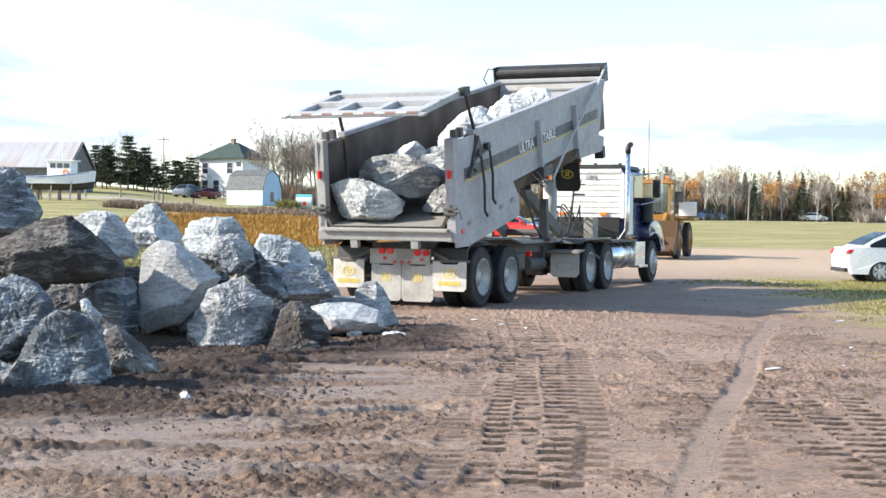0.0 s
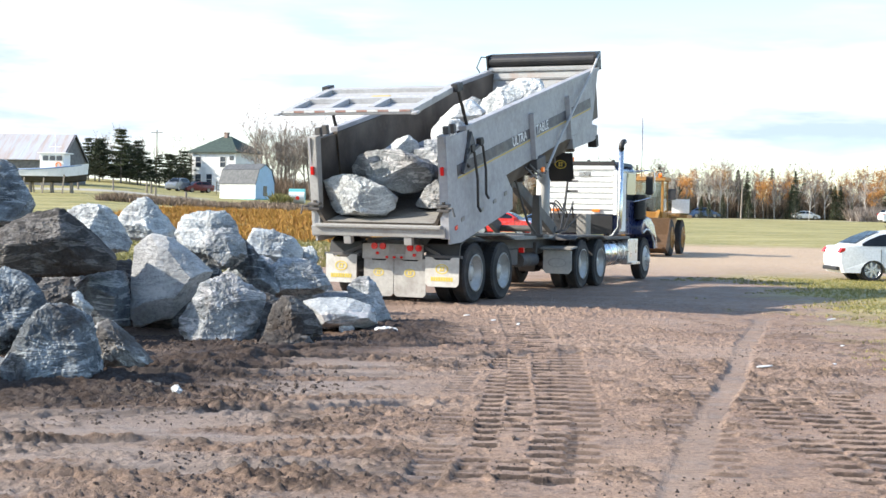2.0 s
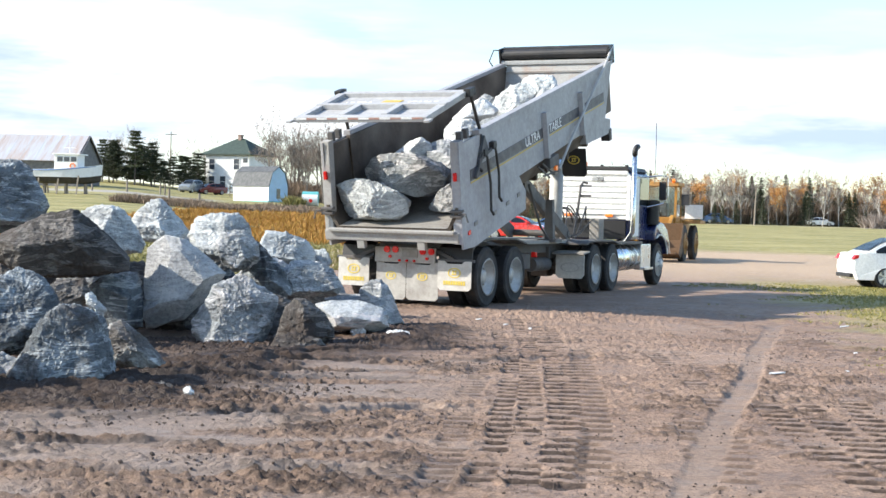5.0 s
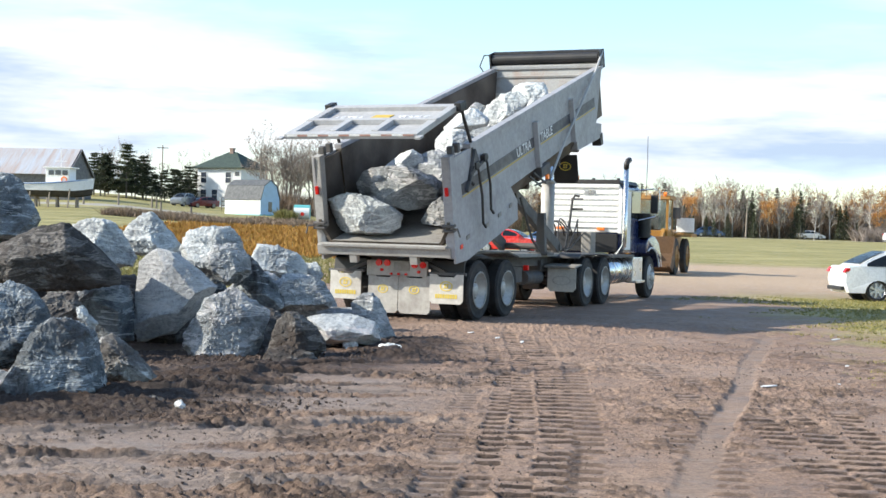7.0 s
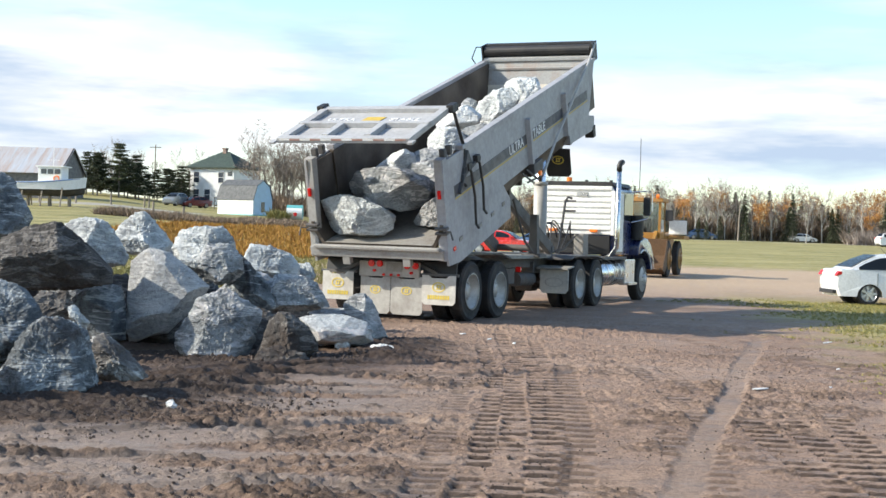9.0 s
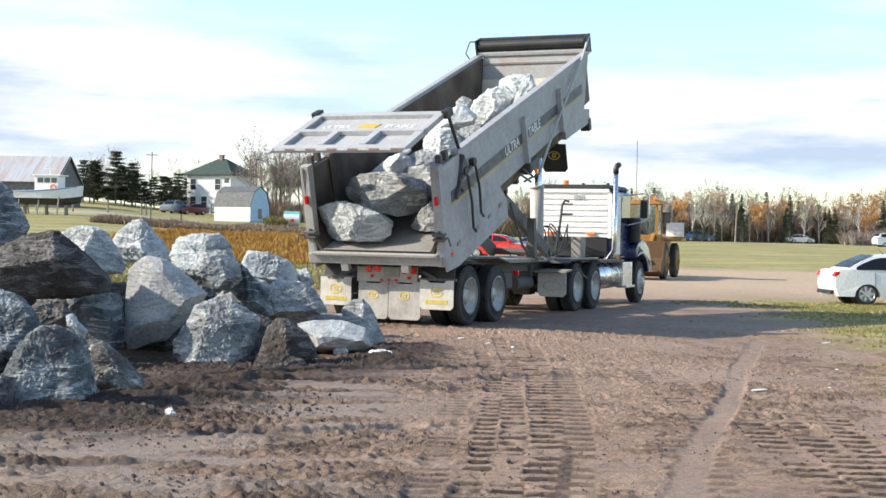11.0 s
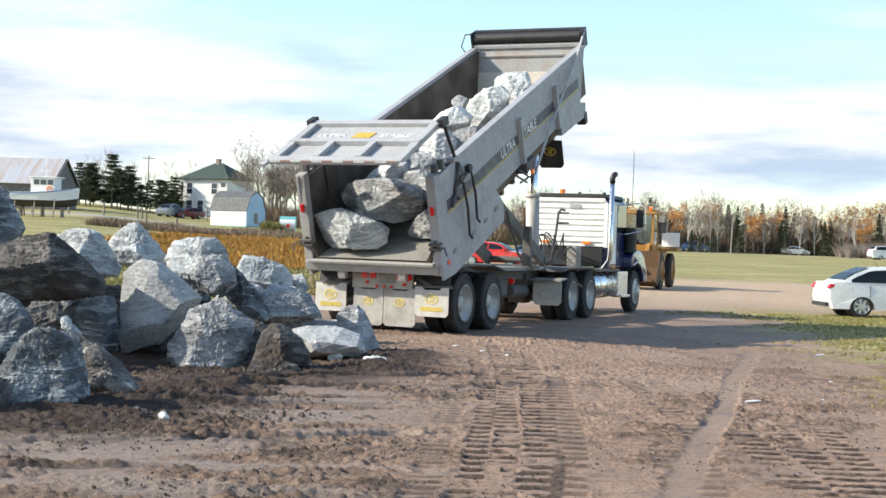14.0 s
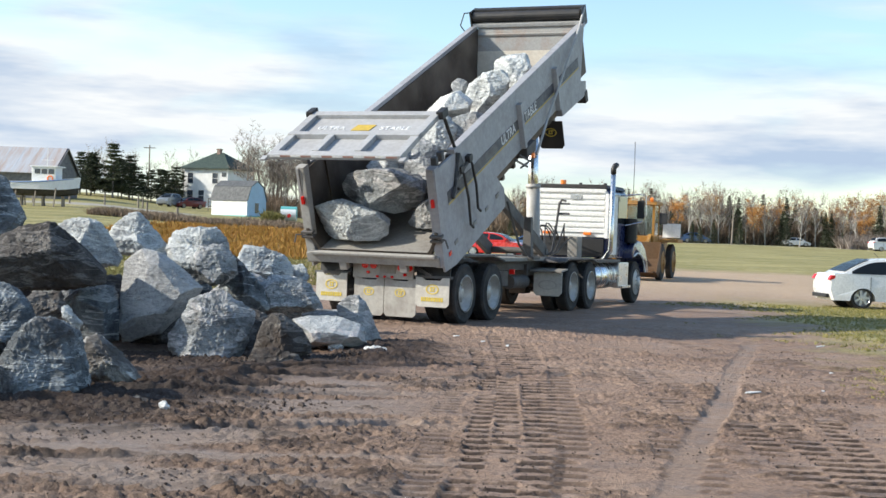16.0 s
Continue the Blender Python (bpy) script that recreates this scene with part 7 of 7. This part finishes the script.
rng_t = np.random.default_rng(4)
L_SPR, L_BARE, L_LAR = "dark green spruce at the field's far edge", "leafless grey-barked tree at the far edge", "thin orange autumn tree at the far edge"
protos = {
    "s": [conifer(7.5, 101, L_SPR), conifer(6.6, 102, L_SPR, 0.28), conifer(8.6, 103, L_SPR, 0.2)],
    "b": [bare_tree(7.6, 111, L_BARE, M_birch), bare_tree(8.4, 112, L_BARE, M_bark), bare_tree(7.0, 113, L_BARE, M_birch, None, 0.4), bare_tree(8.0, 114, L_BARE, M_birch, None, 0.35)],
    "l": [bare_tree(8.6, 121, L_LAR, M_bark, M_larch, 0.42, "autumn_tree", "autumn trees"), bare_tree(7.0, 122, L_LAR, M_bark, M_larch, 0.6, "autumn_tree", "autumn trees")],
    "p": [conifer(6.0, 131, "ragged dark pine beside the white house", 0.44, True), conifer(6.8, 132, "ragged dark pine beside the white house", 0.40, True), conifer(5.0, 133, "ragged dark pine beside the white house", 0.52, True)],
    "g": [bare_tree(9.0, 141, "leafless grey tree in the grove by the shed", M_bark, None, 0.42), bare_tree(8.2, 142, "leafless grey tree in the grove by the shed", M_bark, None, 0.5)],
}
used = set()


def plant(key, x, y, s, turn):
    pr = protos[key][int(rng_t.integers(len(protos[key])))]
    m = on_land(x, y, turn) @ Matrix.Scale(s, 4)
    if pr.name not in used:
        used.add(pr.name)
        pr.matrix_world = m
        return
    c = copy_thing(pr, on_land(x, y, turn))
    c.scale = (s, s, s)


# wood at the far side of the field
for row, (d0, count) in enumerate(((200, 60), (206, 60), (214, 54))):
    for i in range(count):
        x = 8 + (i + rng_t.uniform(0.1, 0.9)) * 72 / count
        u = rng_t.random()
        key = "s" if u < (0.20 + 0.14 * row) else ("l" if u < 0.37 + 0.14 * row else "b")
        plant(key, x, d0 + rng_t.uniform(-2, 2) - 0.12 * (x - 10), rng_t.uniform(0.60, 0.95) * (0.95 + 0.04 * row), rng_t.uniform(0, 360))
for i in range(16):
    plant("s", 9 + rng_t.uniform(0, 68), 196 + rng_t.uniform(-2, 2) - 4, rng_t.uniform(0.3, 0.55), rng_t.uniform(0, 360))
for i in range(46):
    plant("s", 6 + i * 1.6 + rng_t.uniform(-0.6, 0.6), 224 + rng_t.uniform(-3, 3) - 0.1 * i, rng_t.uniform(0.55, 0.85), rng_t.uniform(0, 360))
# pines by the house
for i in range(18):
    plant("p", -52.5 + i * 0.70 + rng_t.uniform(-0.7, 0.7), 192 + rng_t.uniform(-4, 8), rng_t.uniform(0.8, 1.15) * (1.0 if i < 12 else 0.85), rng_t.uniform(0, 360))
for x, y, k in ((-38.6, 196, 0.95), (-37.9, 199, 0.85), (-39.5, 200, 0.7)):
    plant("p", x, y, k, x * 37)
# grove between shed and trailer
for i in range(34):
    plant("g", -23.5 + i * 0.42 + rng_t.uniform(-0.5, 0.5), 168 + rng_t.uniform(-6, 12), rng_t.uniform(0.75, 1.1), rng_t.uniform(0, 360))
for i in range(14):
    plant("b", -60 + i * 2.2 + rng_t.uniform(-1, 1), 235 + rng_t.uniform(-6, 6), rng_t.uniform(0.7, 1.0), rng_t.uniform(0, 360))


def scatter(name, label, category, area, count, size, material, height, seed, per=4, flat=1.0, keep=None):
    rng = np.random.default_rng(seed)
    x = rng.uniform(area[0], area[1], count)
    y = rng.uniform(area[2], area[3], count)
    if keep is not None:
        k = keep(x, y)
        x, y = x[k], y[k]
    h = height * rng.uniform(0.35, 1.0, len(x)) * (0.4 + 1.2 * fbm(x * 0.25, y * 0.25, seed, 3))
    z = land(x, y)
    base = np.stack([x, y, z], 1)
    p = np.repeat(base, per, axis=0)
    hh = np.repeat(h, per)
    k = len(p)
    top = p + np.stack([rng.normal(size=k) * hh * 0.35, rng.normal(size=k) * hh * 0.35, hh * rng.uniform(0.6, 1.0, k)], 1)
    ang = rng.uniform(0, math.pi, k)
    w = np.stack([np.cos(ang), np.sin(ang), np.zeros(k)], 1) * size
    off = rng.normal(size=(k, 3)) * size * 1.5
    off[:, 2] = 0
    v = np.stack([p + off - w, p + off + w, top + off], 1).reshape(-1, 3)
    ob = raw(name, v, np.arange(3 * k).reshape(-1, 3), material)
    return tagged(ob, label, category, kind="stuff")


scatter("undergrowth", "brown leafless undergrowth below the far trees", "undergrowth", (6, 84, 199, 222), 17000, 0.10, M_scrub, 3.9, 201, 5)
scatter("undergrowth", "grey brush below the bare grove", "undergrowth", (-26, -6, 164, 182), 4500, 0.06, M_scrub, 3.0, 202, 5)
scatter("dry_weeds", "orange-brown dry weeds in the meadow", "weeds", (-22, -2.0, 62, 112), 8000, 0.035, M_weed, 0.45, 203, 5, keep=lambda x, y: x < -1.2 - (y - 62) * 0.02)
scatter("verge_grass", "brown dead grass on the bank by the drive", "grass", (-30, -11, 114, 122), 4200, 0.05, M_scrub, 0.75, 204, 5)
scatter("meadow_grass", "tufts of pale green meadow grass", "grass", (-14, -2.6, 30, 64), 7000, 0.015, M_grass, 0.22, 205, 4, keep=lambda x, y: x < -3.2 - 0.03 * (y - 30))
scatter("field_grass", "short yellow-green grass at the field's edge", "grass", (4.5, 17, 14, 44), 26000, 0.009, M_grass, 0.06, 206, 4,
        keep=lambda x, y: x > 4.2 + 0.092 * y - 7.5 * (fbm(x * 0.45, y * 0.45, 207, 4) - 0.5) + np.maximum(y - 36, 0) * 0.9)
scatter("reed_bush", "reddish bare bushes by the far road", "bush", (55, 66, 186, 192), 900, 0.08, M_twig, 2.2, 208, 6)
scatter("garden_bush", "low green bush beside the shed", "bush", (-18.4, -16.6, 139, 141), 300, 0.07, M_grass, 1.3, 209, 8)

# ---------------------------------------------------------------- small things on the earth
for x, y, w, turn in ((3.24, 14.05, 0.085, -6), (5.9, 21.2, 0.09, 20), (0.62, 19.6, 0.05, 40), (4.85, 16.9, 0.03, 10), (0.95, 19.1, 0.05, 70), (0.25, 20.6, 0.05, -20), (4.1, 14.6, 0.035, 0)):
    bm = bmesh.new()
    slab(bm, [(-w, -0.015), (-w * 0.3, -0.025), (w * 0.5, -0.015), (w, 0.0), (w * 0.4, 0.02), (-w * 0.6, 0.015)], "z", 0.0, 0.014, 0.004)
    ob = part("litter_scrap", bm, M_white)
    ob.matrix_world = pose(x, y, float(mud_relief(np.array([x]), np.array([y]))[0]) + 0.004, 4, -5, turn)
    tagged(ob, "small white scrap lying on the mud", "scrap", "scraps on the mud")


def clods(seed, count, area, lo, hi):
    rng = np.random.default_rng(seed)
    vs, fs, n0 = [], [], 0
    ico = bmesh.new()
    bmesh.ops.create_icosphere(ico, subdivisions=1, radius=1.0)
    base = np.array([v.co[:] for v in ico.verts])
    faces = np.array([[v.index for v in f.verts] for f in ico.faces])
    ico.free()
    x = rng.uniform(area[0], area[1], count)
    y = rng.uniform(area[2], area[3], count)
    dens = fbm(x * 0.8, y * 0.8, seed, 3)
    pick = dens > rng.uniform(0.46, 0.66, count)
    x, y = x[pick], y[pick]
    z = land(x, y) + mud_relief(x, y)
    for a, b, c in zip(x, y, z):
        s = lo + (hi - lo) * rng.random() ** 3
        p = base * (s * rng.uniform(0.6, 1.3, 3)) * (1 + rng.normal(size=(len(base), 1)) * 0.22)
        vs.append(p + np.array([a, b, c + s * 0.2]))
        fs.append(faces + n0)
        n0 += len(base)
    return np.concatenate(vs), np.concatenate(fs)


M_clod = roofing("earth_clods", (0.034, 0.023, 0.018), (0.11, 0.076, 0.058), 9)
v, f = clods(301, 14000, (-5.5, 0.6, 7, 16.5), 0.003, 0.014)
tagged(raw("mud_clods", v, f, M_clod), "loose dark clods of churned earth", "earth", kind="stuff")
v, f = clods(302, 12000, (-0.5, 5.5, 7, 20), 0.003, 0.012)
tagged(raw("mud_crumbs", v, f, M_clod), "small crumbs of dried earth", "earth", kind="stuff")
v, f = clods(303, 5200, (-4.6, -0.9, 10.4, 16.2), 0.006, 0.026)
tagged(raw("mud_lumps", v, f, M_clod), "dark earth lumps heaped by the boulders", "earth", kind="stuff")


# ---------------------------------------------------------------- what moves
def motions():
    walk(bed, [(t, bed_pose(d)) for t, d in BED_ANGLES])
    for ob, local in load_rocks:
        walk(ob, [(t, TRAILER @ bed_pose(d) @ local) for t, d in BED_ANGLES])
    tube, stage, ram = [], [], []
    for t, d in BED_ANGLES:
        head = bed_pose(d) @ HOIST_HEAD
        way = head - HOIST_FOOT
        q = way.to_track_quat("Z", "Y").to_matrix().to_4x4()
        tube.append((t, Matrix.Translation(HOIST_FOOT) @ q))
        stage.append((t, Matrix.Translation(HOIST_FOOT + way * 0.5 + way.normalized() * 0.85) @ q))
        ram.append((t, Matrix.Translation(head) @ q))
    walk(hoist_tube, tube)
    walk(hoist_stage, stage)
    walk(hoist_ram, ram)


motions()
